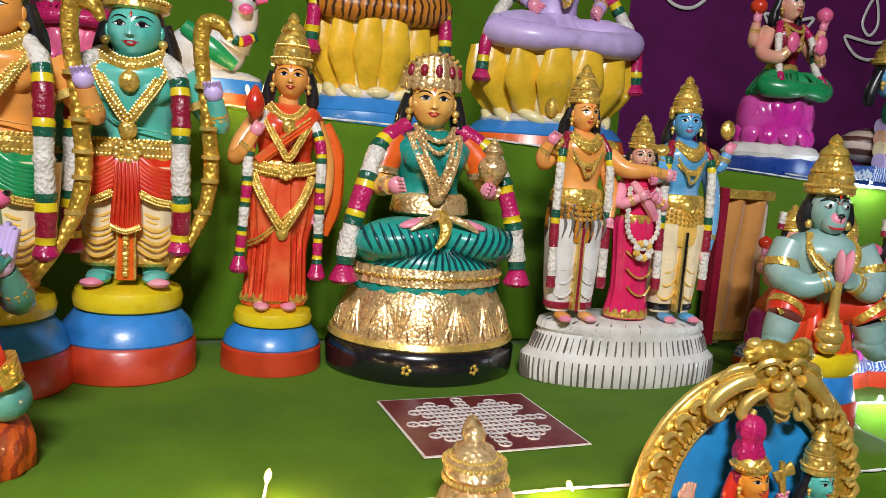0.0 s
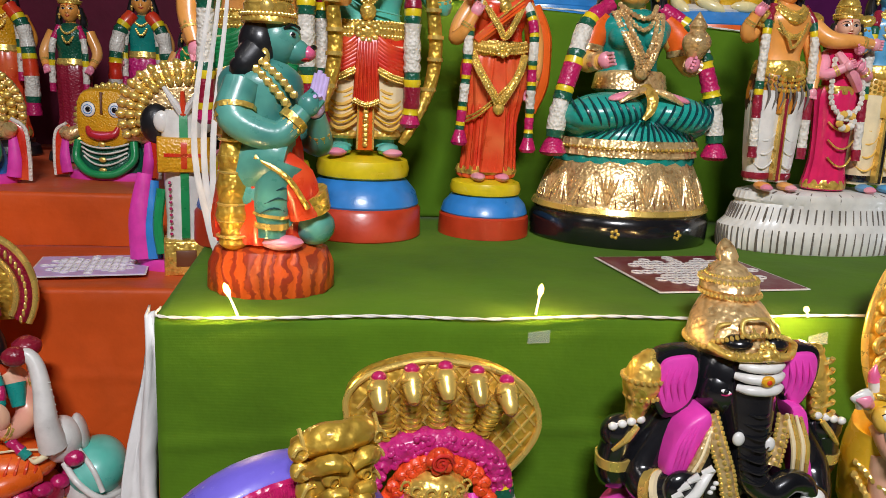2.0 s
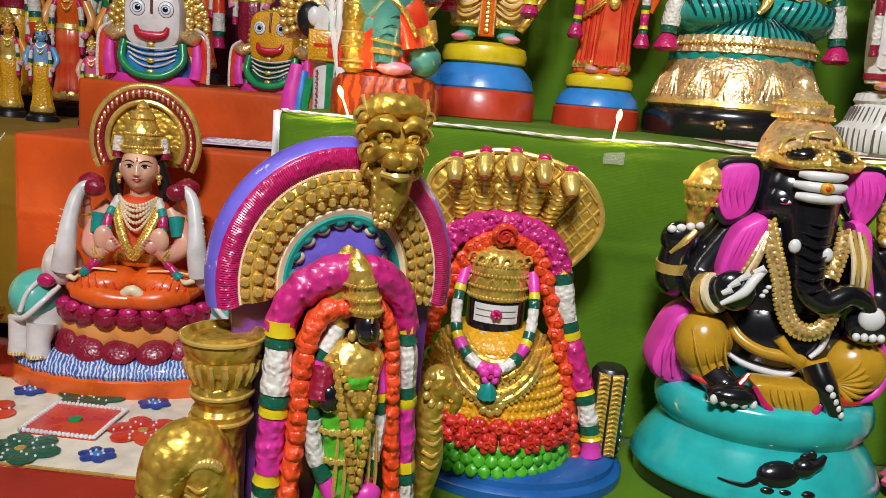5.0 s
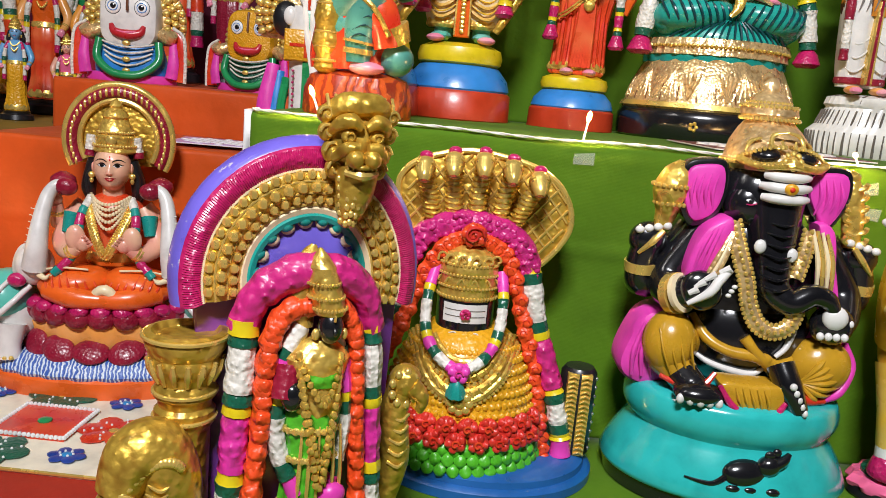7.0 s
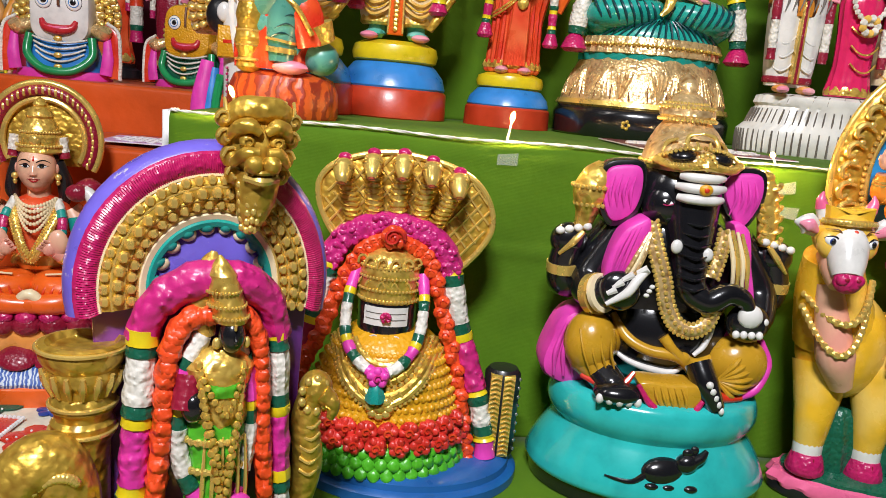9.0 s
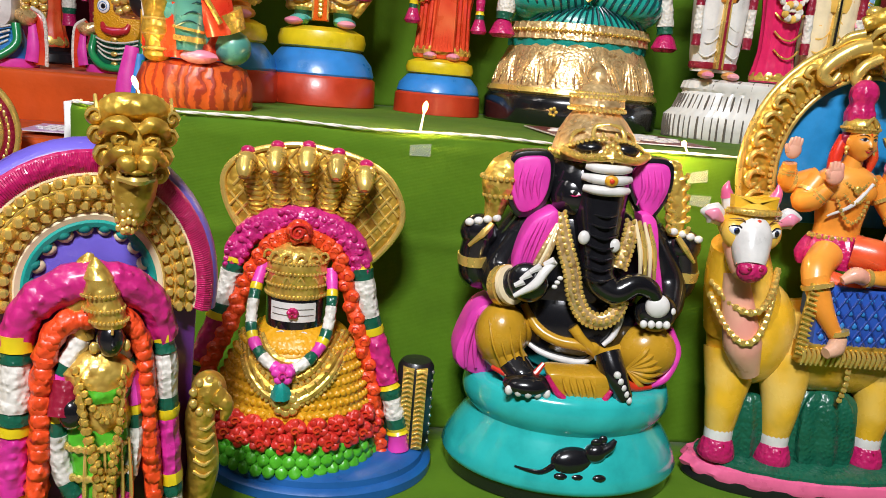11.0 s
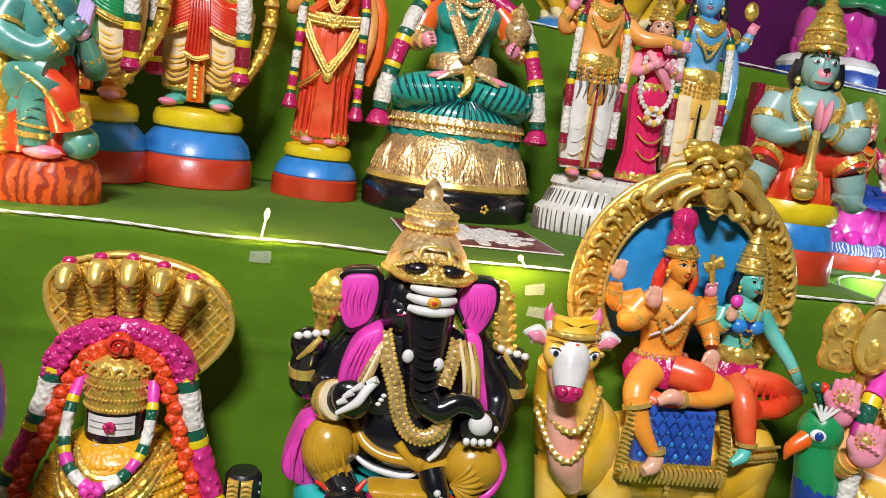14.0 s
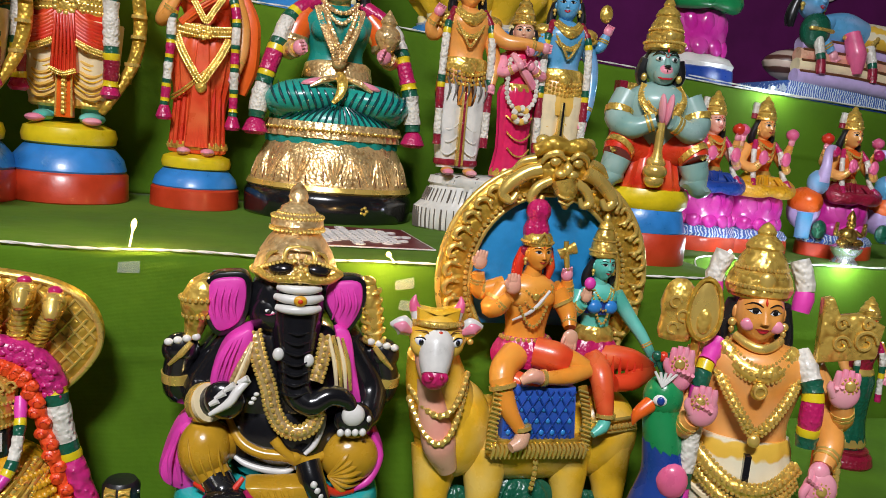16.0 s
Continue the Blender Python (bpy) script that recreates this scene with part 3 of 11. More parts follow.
def draped_step(name, mat, x0, x1, y0, y1, z0, z1, label, wave=0.0025, seed=0.0, nx=110, slope=0.0):
    """A display step under a cloth: the cloth lies on the top, turns over a soft edge and hangs down the front and the sides."""
    prof = []
    for i in range(13):
        prof.append((y1 + (y0 + 0.006 - y1) * i / 12, z1, 0.35))
    for i in range(1, 6):
        a = math.pi / 2 * i / 5
        prof.append((y0 + 0.006 - 0.006 * math.sin(a), z1 - 0.006 + 0.006 * math.cos(a), 0.2))
    for i in range(1, 49):
        prof.append((y0, z1 - 0.006 + (z0 - z1 + 0.006) * i / 48, 1.0))
    rows = []
    for k, (y, z, amp) in enumerate(prof):
        row = []
        for j in range(nx + 1):
            x = x0 + (x1 - x0) * j / nx
            d = noise.noise(Vector((x * 9 + seed, y * 9, z * 5 + seed))) + 0.5 * noise.noise(Vector((x * 26 + seed, y * 16, z * 9)))
            d *= wave * amp
            if amp == 1.0:
                crease = 0.0022 * math.exp(-((z - z0 - 0.63 * (z1 - z0) - 0.006 * math.sin(x * 5 + seed)) / 0.0045) ** 2)
                hang_fold = 0.0014 * math.sin(x * 38 + 3 * noise.noise(Vector((x * 4, 0, seed)))) * (z1 - z) / (z1 - z0)
                row.append((x, y - abs(d) * 1.5 - crease - hang_fold, z + slope * x * (z - z0) / (z1 - z0)))
            else:
                row.append((x, y, z + slope * x + d * (0 if amp == 0.2 else 1)))
        rows.append(row)
    ob = sheet(name, mat, rows, label=label, thick=0.003)
    block(name + "_body", mat, (x0 + 0.002, y0 + 0.006, z0), (x1 - 0.002, y1, z1 - 0.008 + min(slope * x0, slope * x1)), label="boxed support under the " + label)
    return ob


FLOOR, LOW, MID, TOP = 0.0, 0.285, 0.587, 0.906
block("floor", "floor_tile", (-3, -3, -0.1), (3.2, 3, 0), label="plain beige tiled floor", bevel=0)
block("ceiling", "wall_paint", (-3, -3, 2.6), (3.2, 3, 2.7), label="plain pale ceiling", bevel=0)
block("wall_south", "wall_paint", (-3, -3.1, 0), (3.2, -3, 2.6), label="plain cream wall", bevel=0)
block("wall_west", "wall_paint", (-3.1, -3, 0), (-3, 3, 2.6), label="plain cream wall", bevel=0)
block("wall_east", "wall_paint", (3.2, -3, 0), (3.3, 3, 2.6), label="plain cream wall", bevel=0)
block("wall_north_green", "green_cloth", (-0.35, 1.72, 0), (0.93, 1.8, 2.6), label="green cloth covered back wall", bevel=0)
block("wall_north", "purple_cloth", (0.93, 1.72, 0), (3.2, 1.8, 2.6), label="deep purple cloth covered back wall", bevel=0)
block("wall_north_west", "maroon_cloth", (-3, 2.0, 0), (-0.35, 2.1, 2.6), label="dark maroon draped back wall", bevel=0)

draped_step("step_low", "green_cloth", -0.30, 1.6, 0.16, 0.575, 0, LOW, "green cloth covered lower display step", 0.002, 3.1)
draped_step("step_middle", "green_cloth", -0.285, 0.715, 0.575, 1.085, LOW, MID, "green cloth covered middle display step", 0.0025, 7.7, 140)
draped_step("step_middle_right", "green_cloth", 0.715, 2.2, 0.76, 1.15, LOW, MID, "dark green cloth covered display step", 0.002, 1.3)
draped_step("step_top", "green_cloth", -0.30, 2.2, 1.085, 1.72, MID, TOP, "green cloth covered upper display step", 0.0025, 5.2, 140, -0.046)
draped_step("step_left_low", "red_cloth", -1.9, -0.30, 0.20, 0.97, 0, 0.17, "red cloth covered low display step", 0.002, 2.2)
draped_step("step_left_middle", "orange_cloth", -0.80, -0.288, 0.96, 1.22, 0.17, 0.505, "orange silk covered display step", 0.003, 4.4)
draped_step("step_left_top", "orange_cloth", -0.84, -0.30, 1.22, 2.0, 0.17, 0.59, "orange silk covered rear display step", 0.003, 8.4)
draped_step("step_left_far", "olive_cloth", -1.9, -0.845, 1.04, 2.0, 0.17, 0.492, "mustard cloth covered display step", 0.003, 6.4)

# ---- statues on the middle step ----
def red_saree_goddess():
    s = Sculpt()
    tiered_base(s, 6.2, 7.9)
    for k in (-1, 1):
        s.ball("palm_pink", (k * 1.6, -2.6, 8.3), (1.0, 1.9, 0.6), 10, 6)
    s.lathe("saree_red", [(3.4, 8.0), (3.7, 8.6), (3.2, 11), (3.3, 15), (4.0, 20), (4.2, 23), (3.4, 26)], sx=1.05, sy=0.72, seg=72, folds=17, depth=0.045, soft=3, twist=1.4, lean=(0.5, 0))
    s.lathe("gold", [(3.75, 8.6), (3.85, 9.0), (3.6, 9.7)], sx=1.07, sy=0.74, seg=60, folds=17, depth=0.04)
    # centre pleats
    for i in range(7):
        x = -1.2 + i * 0.42
        s.tube("saree_red", [(0.4 + x * 0.4, -2.9, 24), (0.3 + x * 0.7, -3.1, 17), (x, -3.0, 9)], [0.28, 0.36, 0.36], 6, 4)
    for i in range(9):
        a = radians(200 + i * 17.5)
        x, y = 3.5 * math.cos(a), 2.5 * math.sin(a)
        s.tube("red", [(x * 0.95 + 0.3, y * 0.95, 21), (x * 0.98 + 0.1, y * 1.0, 15), (x * 1.06, y * 1.04, 9.2)], [0.14, 0.34, 0.4], 6, 4)
        s.tube("gold", [(x * 1.04 - 0.35, y * 1.12, 9.0), (x * 1.06, y * 1.14, 9.9), (x * 1.04 + 0.35, y * 1.12, 9.0)], 0.15, 5, 2)
    for q in (0, 0.5):
        s.tube("gold", [(4.2, -1.6, 24 - q), (1.6, -3.4, 20.6 - q), (-1.8, -3.1, 17.2 - q), (-3.6, -1.4, 16 - q)], 0.16, 6, 4)
    s.lathe("gold", [(3.6, 24.2), (3.9, 24.6), (3.8, 25.6), (3.5, 26.2)], sx=1.05, sy=0.78, lean=(0.1, 0))
    s.ball("gold_smooth", (0.6, -3.2, 25.2), (1.2, 0.5, 1.0), 10, 6)
    s.lathe("saree_red", [(3.3, 25.5), (3.0, 27.5), (3.9, 29.5), (4.1, 31), (3.0, 32.4), (1.4, 33.2)], c=(0.6, 0, 0), sx=1.05, sy=0.72, soft=3)
    s.ball("saree_red", (2.3, -1.6, 30), (1.6, 1.4, 1.6))
    s.ball("saree_red", (-0.9, -1.6, 30), (1.6, 1.4, 1.6))
    s.tube("saree_red", [(-2.6, -2.4, 26), (0, -3.3, 28.5), (3.4, -2.2, 31.5), (4.2, 0, 31.8), (5.6, 0.6, 26), (5.8, 0.8, 20)], [0.7, 0.75, 0.8, 1.0, 1.5, 1.6], 10, 6, squash=0.45)
    for q in (0, 0.5, 1.0):
        s.tube("gold" if q == 0 else "orange", [(-2.5, -2.7, 26.9 - q), (0.2, -3.7, 29.2 - q), (3.2, -2.8, 31.6 - q)], 0.13, 6, 4)
    s.tube("orange", [(5.2, 0.2, 31), (6.5, 0.2, 27), (6.6, 0, 21), (5.8, 0, 17)], [0.9, 1.4, 1.3, 0.6], 8, 5, squash=0.7)
    s.tube("peach_skin", [(0.7, 0, 32), (0.75, 0, 34)], 1.25, 10, 2)
    # upper arm lifts a lotus bud, the other hangs down
    limb(s, "peach_skin", [(-2.8, 0, 31), (-4.6, -0.6, 28.2), (-5.2, -1.6, 26.3), (-4.4, -3.0, 27.2), (-3.3, -3.2, 29.2)], [1.2, 1.1, 1.0, 0.8, 0.7])
    s.lathe("red", [(0.3, 0), (1.0, 1.0), (1.05, 2.2), (0.5, 3.4), (0.05, 4.0)], c=(-3.3, -3.4, 31.0), seg=12, soft=2)
    limb(s, "peach_skin", [(4.0, 0, 31), (5.4, -0.6, 27), (5.5, -1.4, 23), (4.9, -2.0, 20)], [1.2, 1.1, 1.0, 0.7])
    face(s, (0.9, -0.4, 36.2), 2.25, "peach_skin", -6)
    crown(s, (0.95, 0.1, 37.6), 2.2, 6.6)
    for k, low in ((-1, 14.5), (1, 13.8)):
        s.garland([(k * 2.6 + 0.7, -1.5, 32), (k * 4.1 + 0.5, -2.8, 28), (k * 4.3 + 0.4, -3.0, 22), (k * 4.6 + 0.2, -2.8, low)], 0.62, ROPE * 3)
        s.lathe("magenta", [(0.9, 0), (1.15, 0.4), (0.7, 1.8), (0.4, 2.4)], c=(k * 4.6 + 0.2, -2.8, low - 2), seg=10)
    bead_band(s, hang((-1.7, -1.3, 32.8), (3.0, -1.3, 32.8), 1.6, 1.5), 0.55, 0.17, "gold")
    s.ball("gold", (0.65, -3.3, 30.4), (0.8, 0.4, 0.9), 12, 8)
    bead_band(s, hang((-3.2, -1.8, 25.6), (4.2, -1.8, 25.6), 0.5, 2.0), 0.6, 0.18, "gold")
    for i in range(8):
        a = 2 * math.pi * i / 8
        s.ball("gold_smooth", (0.5 + 0.7 * math.cos(a), -4.0, 24.9 + 0.7 * math.sin(a)), (0.32, 0.25, 0.32), 8, 6)
    bead_band(s, vee((-2.2, -1.6, 32), (3.5, -1.6, 32), (0.7, -3.7, 26.6), 0.4), 0.34, 0.13, "gold")
    bead_band(s, vee((-3.2, -2.4, 24.5), (3.8, -2.4, 24.5), (0.4, -3.9, 18.2), 0.6), 0.42, 0.16, "gold")
    s.ball("gold", (0.4, -3.7, 17.6), (0.8, 0.4, 1.0), 10, 6)
    return s


red_saree_goddess().finish("statue", pose(0.069, 0.963, MID) @ Matrix.Diagonal((1, 1, 0.98, 1)), "painted clay goddess in red saree on tiered round base", "statue", "standing clay statues")


def archer(skin, sash, side=1):
    """A standing prince with a gold bow and flower garlands."""
    s = Sculpt()
    tiered_base(s, 7.8, 11.4)
    for k in (-1, 1):
        s.ball(skin, (k * 3.1, -1.5, 12.2), (1.4, 2.8, 0.9), 10, 6, (0, 0, -k * 14))
        s.ball("palm_pink", (k * 3.5, -3.8, 11.9), (1.3, 1.0, 0.6), 10, 6)
        s.tube(skin, [(k * 2.7, -0.4, 12.4), (k * 2.6, 0, 15)], 1.3, 10, 2)
        s.lathe("cream", [(2.2, 13.8), (2.5, 14.6), (3.1, 18), (3.5, 22), (3.7, 26)], c=(k * 2.3, 0, 0), sx=1.14, sy=1.0, seg=40, folds=11, depth=0.03, soft=3, twist=2.0)
        s.lathe("gold", [(2.3, 13.6), (2.65, 14.0), (2.55, 15.0)], c=(k * 2.3, 0, 0), sx=1.12, seg=24)
        swags(s, "silk_yellow", k * 2.4, -2.95, 2.9, 15.0, 23.0, 6, k, 0.26, 2.8)
        swags(s, "lotus_yellow", k * 2.4, -2.95, 2.9, 15.8, 22.4, 5, k, 0.12, 2.8)
    s.slab("orange", [(-1.1, 12.2), (1.1, 12.2), (0.8, 26), (-0.8, 26)], -4.0, -2.6, 0.2)
    s.beads("gold", [(0, -4.1, 13), (0, -4.2, 19), (0, -4.3, 25)], 0.42, 0.62)
    for k in (-1, 1):
        s.tube("gold_smooth", [(k * 1.0, -4.0, 12.4), (k * 0.8, -4.0, 24)], 0.14, 6, 2)
    s.lathe(sash, [(5.3, 22.5), (5.6, 24), (5.2, 27), (4.9, 28)], sx=1.0, sy=0.72, seg=48, folds=12, depth=0.03, soft=2)
    # hip cloth folded across each thigh with a gold hem, a pleated fall between
    for k in (-1, 1):
        for i in range(7):
            u = i / 6
            s.tube(sash, [(k * (1.0 + 0.2 * u), -4.1, 27.2 - 3.4 * u), (k * (3.0 + 0.3 * u), -4.15 + 0.2 * u, 25.6 - 3.0 * u), (k * (5.3 - 0.1 * u), -2.3, 25.4 - 3.2 * u)], [0.34, 0.5, 0.3], 10, 5, squash=0.6)
        bead_band(s, [(k * 1.4, -4.5, 22.8), (k * 3.2, -4.35, 21.9), (k * 5.3, -2.6, 21.4)], 0.36, 0.13, "gold")
    s.slab(sash, [(-1.7, 18.6), (-0.6, 18.0), (0.6, 18.0), (1.7, 18.6), (1.2, 27), (-1.2, 27)], -4.7, -3.4, 0.35)
    for i in range(6):
        x = -1.25 + i * 0.5
        s.tube(sash, [(x * 0.7, -4.75, 26.4), (x * 0.9, -4.95, 22.5), (x, -4.8, 18.6)], [0.1, 0.2, 0.12], 6, 4)
    bead_band(s, [(-1.6, -4.85, 18.9), (0, -5.0, 18.3), (1.6, -4.85, 18.9)], 0.26, 0.11, "gold")
    s.lathe("gold", [(4.9, 26.6), (5.25, 27), (5.1, 28.6), (4.7, 29.2)], sx=1.02, sy=0.74, seg=36)
    for z in (27.2, 28.1, 29.0):
        s.beads("gold_smooth", ring_points((0, 0, z), 5.2 - 0.12 * (z - 27), 3.85 - 0.1 * (z - 27), 26), 0.24, 0.5, closed=True)
    for i in range(9):
        q = 2 * math.pi * i / 9
        s.ball("gold_smooth", (1.15 * math.cos(q), -4.55, 27.6 + 1.05 * math.sin(q)), (0.42, 0.3, 0.42), 8, 6)
    s.ball("gold", (0, -3.9, 27.6), (1.7, 0.7, 1.5), 12, 7)
    s.ball("gold", (0, -4.0, 25.8), (1.0, 0.6, 1.1), 10, 6)
    s.lathe(skin, [(4.4, 28.5), (4.0, 30.5), (4.7, 33.5), (5.6, 36), (5.4, 37.4), (3.0, 38.8), (1.7, 39.6)], sx=1.05, sy=0.68, soft=3)
    for k in (-1, 1):
        s.ball(skin, (k * 2.1, -2.2, 35), (2.4, 1.5, 1.9))
    s.tube(skin, [(0, 0, 38.5), (0, -0.2, 41)], 1.8, 10, 2)
    limb(s, skin, [(-5.2, 0, 37), (-7.4, 0, 33), (-7.6, -1.2, 28.5), (-6.8, -2.4, 25)], [1.8, 1.6, 1.4, 1.0], fingers="palm_pink")
    limb(s, skin, [(5.2, 0, 37), (8.0, 0.2, 33.4), (9.4, -0.4, 31.6), (8.9, -1.8, 34.6)], [1.8, 1.6, 1.4, 1.0], fingers="lilac")
    for k in (-1, 1):
        s.tube("gold_smooth", [(k * 6.6, 0, 34.0), (k * 7.0, 0, 33.2)], 1.9, 12, 1)
    face(s, (0.2, -0.7, 41.8), 3.2, skin, -4)
    crown(s, (0.2, 0, 44.2), 3.2, 8.5)
    for k in (-1, 1):
        s.garland([(k * 3.0, -0.6, 39), (k * 4.8, -2.6, 37.2), (k * 5.4, -3.6, 33), (k * 5.5, -3.8, 27), (k * 5.7, -3.6, 20), (k * 5.6, -3.4, 17.2)], 1.05,
                  [("garland_white", 1.5), ("dark_green", .35), ("base_yellow", .35), ("maroon", 1.3), ("base_yellow", .35), ("dark_green", .35), ("garland_white", 2.2), ("dark_green", .35), ("base_yellow", .35), ("maroon", 1.0), ("base_yellow", .3)])
        s.lathe("magenta", [(0.9, 0), (1.35, 0.5), (0.9, 1.8), (0.4, 2.4)], c=(k * 5.6, -3.4, 15.4), seg=10)
    bead_band(s, hang((-3.3, -1.6, 39.2), (3.3, -1.6, 39.2), 1.5, 2.0), 0.75, 0.2, "gold")
    for x in (-0.7, 0, 0.7):
        s.ball("gold_smooth", (x, -3.9, 36.2 - 0.4 * (x == 0)), (0.3, 0.25, 0.4), 8, 6)
    s.tube(skin, [(-3.6, -2.6, 33.0), (-1.0, -3.75, 31.0), (2.6, -3.4, 30.2), (4.2, -2.2, 30.0)], [0.05, 0.14, 0.14, 0.05], 6, 4)
    s.ball("gold", (0, -3.9, 35.8), (1.1, 0.5, 1.3), 10, 6)
    bead_band(s, vee((-3.9, -2.0, 38.4), (3.9, -2.0, 38.4), (0, -4.2, 31.4), 0.6), 0.5, 0.19, "gold")
    s.ball("gold", (0, -4.1, 30.2), (1.0, 0.5, 1.2), 10, 6)
    # bow
    b = side
    s.tube("old_gold", [(b * 4.6, -3.4, 13.2), (b * 5.4, -3.4, 14.6), (b * 6.4, -2.6, 16.6), (b * 8.2, -1.6, 21), (b * 8.8, -1.2, 26), (b * 8.2, -1.2, 32), (b * 7.6, -1.0, 37), (b * 7.2, -0.9, 41.6), (b * 7.8, -1.2, 43.8), (b * 9.4, -1.6, 43.6), (b * 10.4, -1.8, 42.0)], [0.5, 0.6, 0.7, 0.85, 0.9, 0.85, 0.85, 0.9, 1.0, 0.9, 0.5], 14, 6)
    s.ball("gold_smooth", (b * 8.6, -2.2, 44.0), (0.4, 0.3, 0.4), 10, 7)
    for i in range(6):
        s.tube("gold_smooth", [(b * 6.5, -1.0, 38.6 + i * 0.9), (b * 7.3, -1.9, 38.8 + i * 0.9), (b * 8.1, -1.0, 38.6 + i * 0.9)], 0.12, 6, 3)
    for x, z in ((6.9, 18), (8.0, 20.6), (8.7, 24.6), (8.7, 27.5), (8.3, 31), (7.7, 36)):
        s.tube("gold_smooth", [(b * x, -1.6, z - 0.25), (b * x, -1.6, z + 0.25)], 1.05, 12, 1)
    return s


archer("teal_skin", "red").finish("statue", pose(-0.098, 0.952, MID) @ Matrix.Diagonal((1, 1, 0.93, 1)), "teal painted archer statue with gold bow and garlands", "statue", "standing clay statues")
archer("peach_skin", "green").finish("statue", pose(-0.225, 0.895, MID) @ Matrix.Diagonal((1, 1, 0.93, 1)), "tan painted archer statue with green sash and garlands", "statue", "standing clay statues")


def seated_goddess():
    s = Sculpt()
    s.lathe("black", [(12.3, 0), (12.8, 0.5), (12.9, 3.6), (12.4, 4.6), (11.9, 4.9)], sy=0.92, seg=48)
    s.lathe("gold_smooth", [(12.2, 4.6), (12.7, 5.0), (12.4, 5.7)], sy=0.92, seg=48)
    s.lathe("pale_gold", [(12.2, 5.3), (11.8, 6.8), (11.1, 9.0), (10.3, 11.0), (9.4, 12.4), (8.5, 13)], sy=0.9, seg=48, soft=3)
    # leaf veins moulded on the dome

    def dome(a, z, out=0.0):
        r = 12.15 - (z - 5.6) * 0.42 + out - 0.25 * math.sin((z - 5.6) / 6.4 * math.pi) * -1
        return (r * math.cos(radians(a)), r * 0.9 * math.sin(radians(a)), z)
    for i in range(15):
        a = 180 + i * 12.6
        up = i % 2
        for j in range(5):
            b = a + (j - 2) * 4.6
            s.tube("pale_gold", [dome(a, 6.2 if up else 11.4), dome((a + b) / 2 + random.uniform(-1, 1), 8.8, 0.05), dome(b, 11.2 if up else 6.4)], [0.2, 0.24, 0.1], 5, 3)
        s.tube("brown", [dome(a + 6.3, 6.0), dome(a + 5.2, 8.0), dome(a + 7.0, 9.8), dome(a + 6.0, 11.6)], 0.09, 4, 3)
    for x in (-4.4, 4.2):
        for j in range(5):
            s.ball("gold", (x + 0.45 * math.cos(j * 1.26), -11.15, 2.4 + 0.5 * math.sin(j * 1.26)), (0.3, 0.2, 0.3), 6, 4)
    s.lathe("teal", [(9.2, 11.4), (10.0, 11.8), (10.0, 12.8), (9.2, 13.4)], sy=0.86, seg=64, folds=20, depth=0.02)
    s.lathe("pale_gold", [(9.6, 12.7), (10.3, 12.9), (10.1, 14.0), (10.45, 14.2), (10.1, 15.3), (9.4, 15.5)], sy=0.86, seg=120, folds=40, depth=0.013)
    s.beads("gold", ring_points((0, 0, 14.15), 10.4, 8.95, 40), 0.26, 0.62, closed=True)
    s.lathe("teal_bright", [(9.9, 15.0), (9.6, 16.4), (8.2, 18.0), (5, 19.4)], sy=0.86, seg=80, soft=2)
    for i in range(17):
        x = -8 + i
        s.tube("dark_teal", [(x * 0.42, -8.0 + abs(x) * 0.1, 18.0), (x * 0.75, -8.45 + abs(x) * 0.16, 16.9), (x * 1.0, -8.7 + x * x * 0.055, 15.3)], [0.08, 0.19, 0.15], 6, 3)
    # crossed legs, the knees drooping outwards, brushed dark folds across them
    for k in (-1, 1):
        c, r = (k * 5.0, -4.2, 18.9), (5.7, 4.6, 3.0)
        s.ball("teal_bright", c, r, 28, 16, (0, k * 7, 0))
        s.ball("teal_bright", (k * 7.4, -3.4, 18.0), (3.2, 3.6, 2.6), 20, 12)
        for i in range(9):
            a = -4.3 + i * 1.08
            s.tube("dark_teal", [on_ball(c, r, k * (a + 1.0) * 0.9, 2.3, 1.0), on_ball(c, r, k * (a + 0.35), 0.9, 1.015), on_ball(c, r, k * (a - 0.4), -0.8, 1.015), on_ball(c, r, k * (a - 1.0) * 0.9, -2.2, 1.0)], [0.06, 0.21, 0.19, 0.05], 6, 4)
        s.ball("palm_pink", (k * 3.6, -7.3, 21.5), (2.2, 1.0, 0.55), 12, 7, (12, k * 14, -k * 10))
        s.tube("pale_gold", [(k * 0.6, -7.0, 22.4), (k * 2.4, -8.0, 21.8), (k * 4.4, -8.4, 20.6)], [0.5, 0.55, 0.2], 8, 3)
    s.tube("gold", [(-0.2, -6.4, 23), (0.1, -8.4, 21.4), (-0.3, -9.0, 19.6), (-1.2, -9.2, 18.4)], [0.8, 0.8, 0.6, 0.3], 10, 4, squash=0.5)
    s.lathe("pale_gold", [(4.6, 22), (5.4, 22.4), (5.0, 24.6), (4.3, 25.2)], sy=0.78, seg=32)
    s.lathe("teal", [(4.2, 24.5), (3.8, 26.5), (4.4, 28.6), (5.4, 30.8), (5.0, 32.2), (3.0, 33.6), (1.6, 34.2)], c=(-0.4, 0, 0), sx=1.05, sy=0.75, soft=3)
    for k in (-1, 1):
        s.ball("teal", (k * 2.1 - 0.4, -2.6, 30), (2.1, 1.7, 1.9))
        limb(s, "yellow_skin", [(k * 5.0 - 0.4, 0, 32), (k * 7.2, -1.2, 27.6), (k * 7.4, -3.2, 26), (k * 6.4, -5.6, 26.2)], [2.0, 1.8, 1.5, 1.0])
        s.tube("orange", [(k * 4.6 - 0.4, 0, 32.6), (k * 6.4, -0.6, 30), (k * 7.0, -1.0, 28.2)], [2.0, 2.3, 2.2], 12, 4)
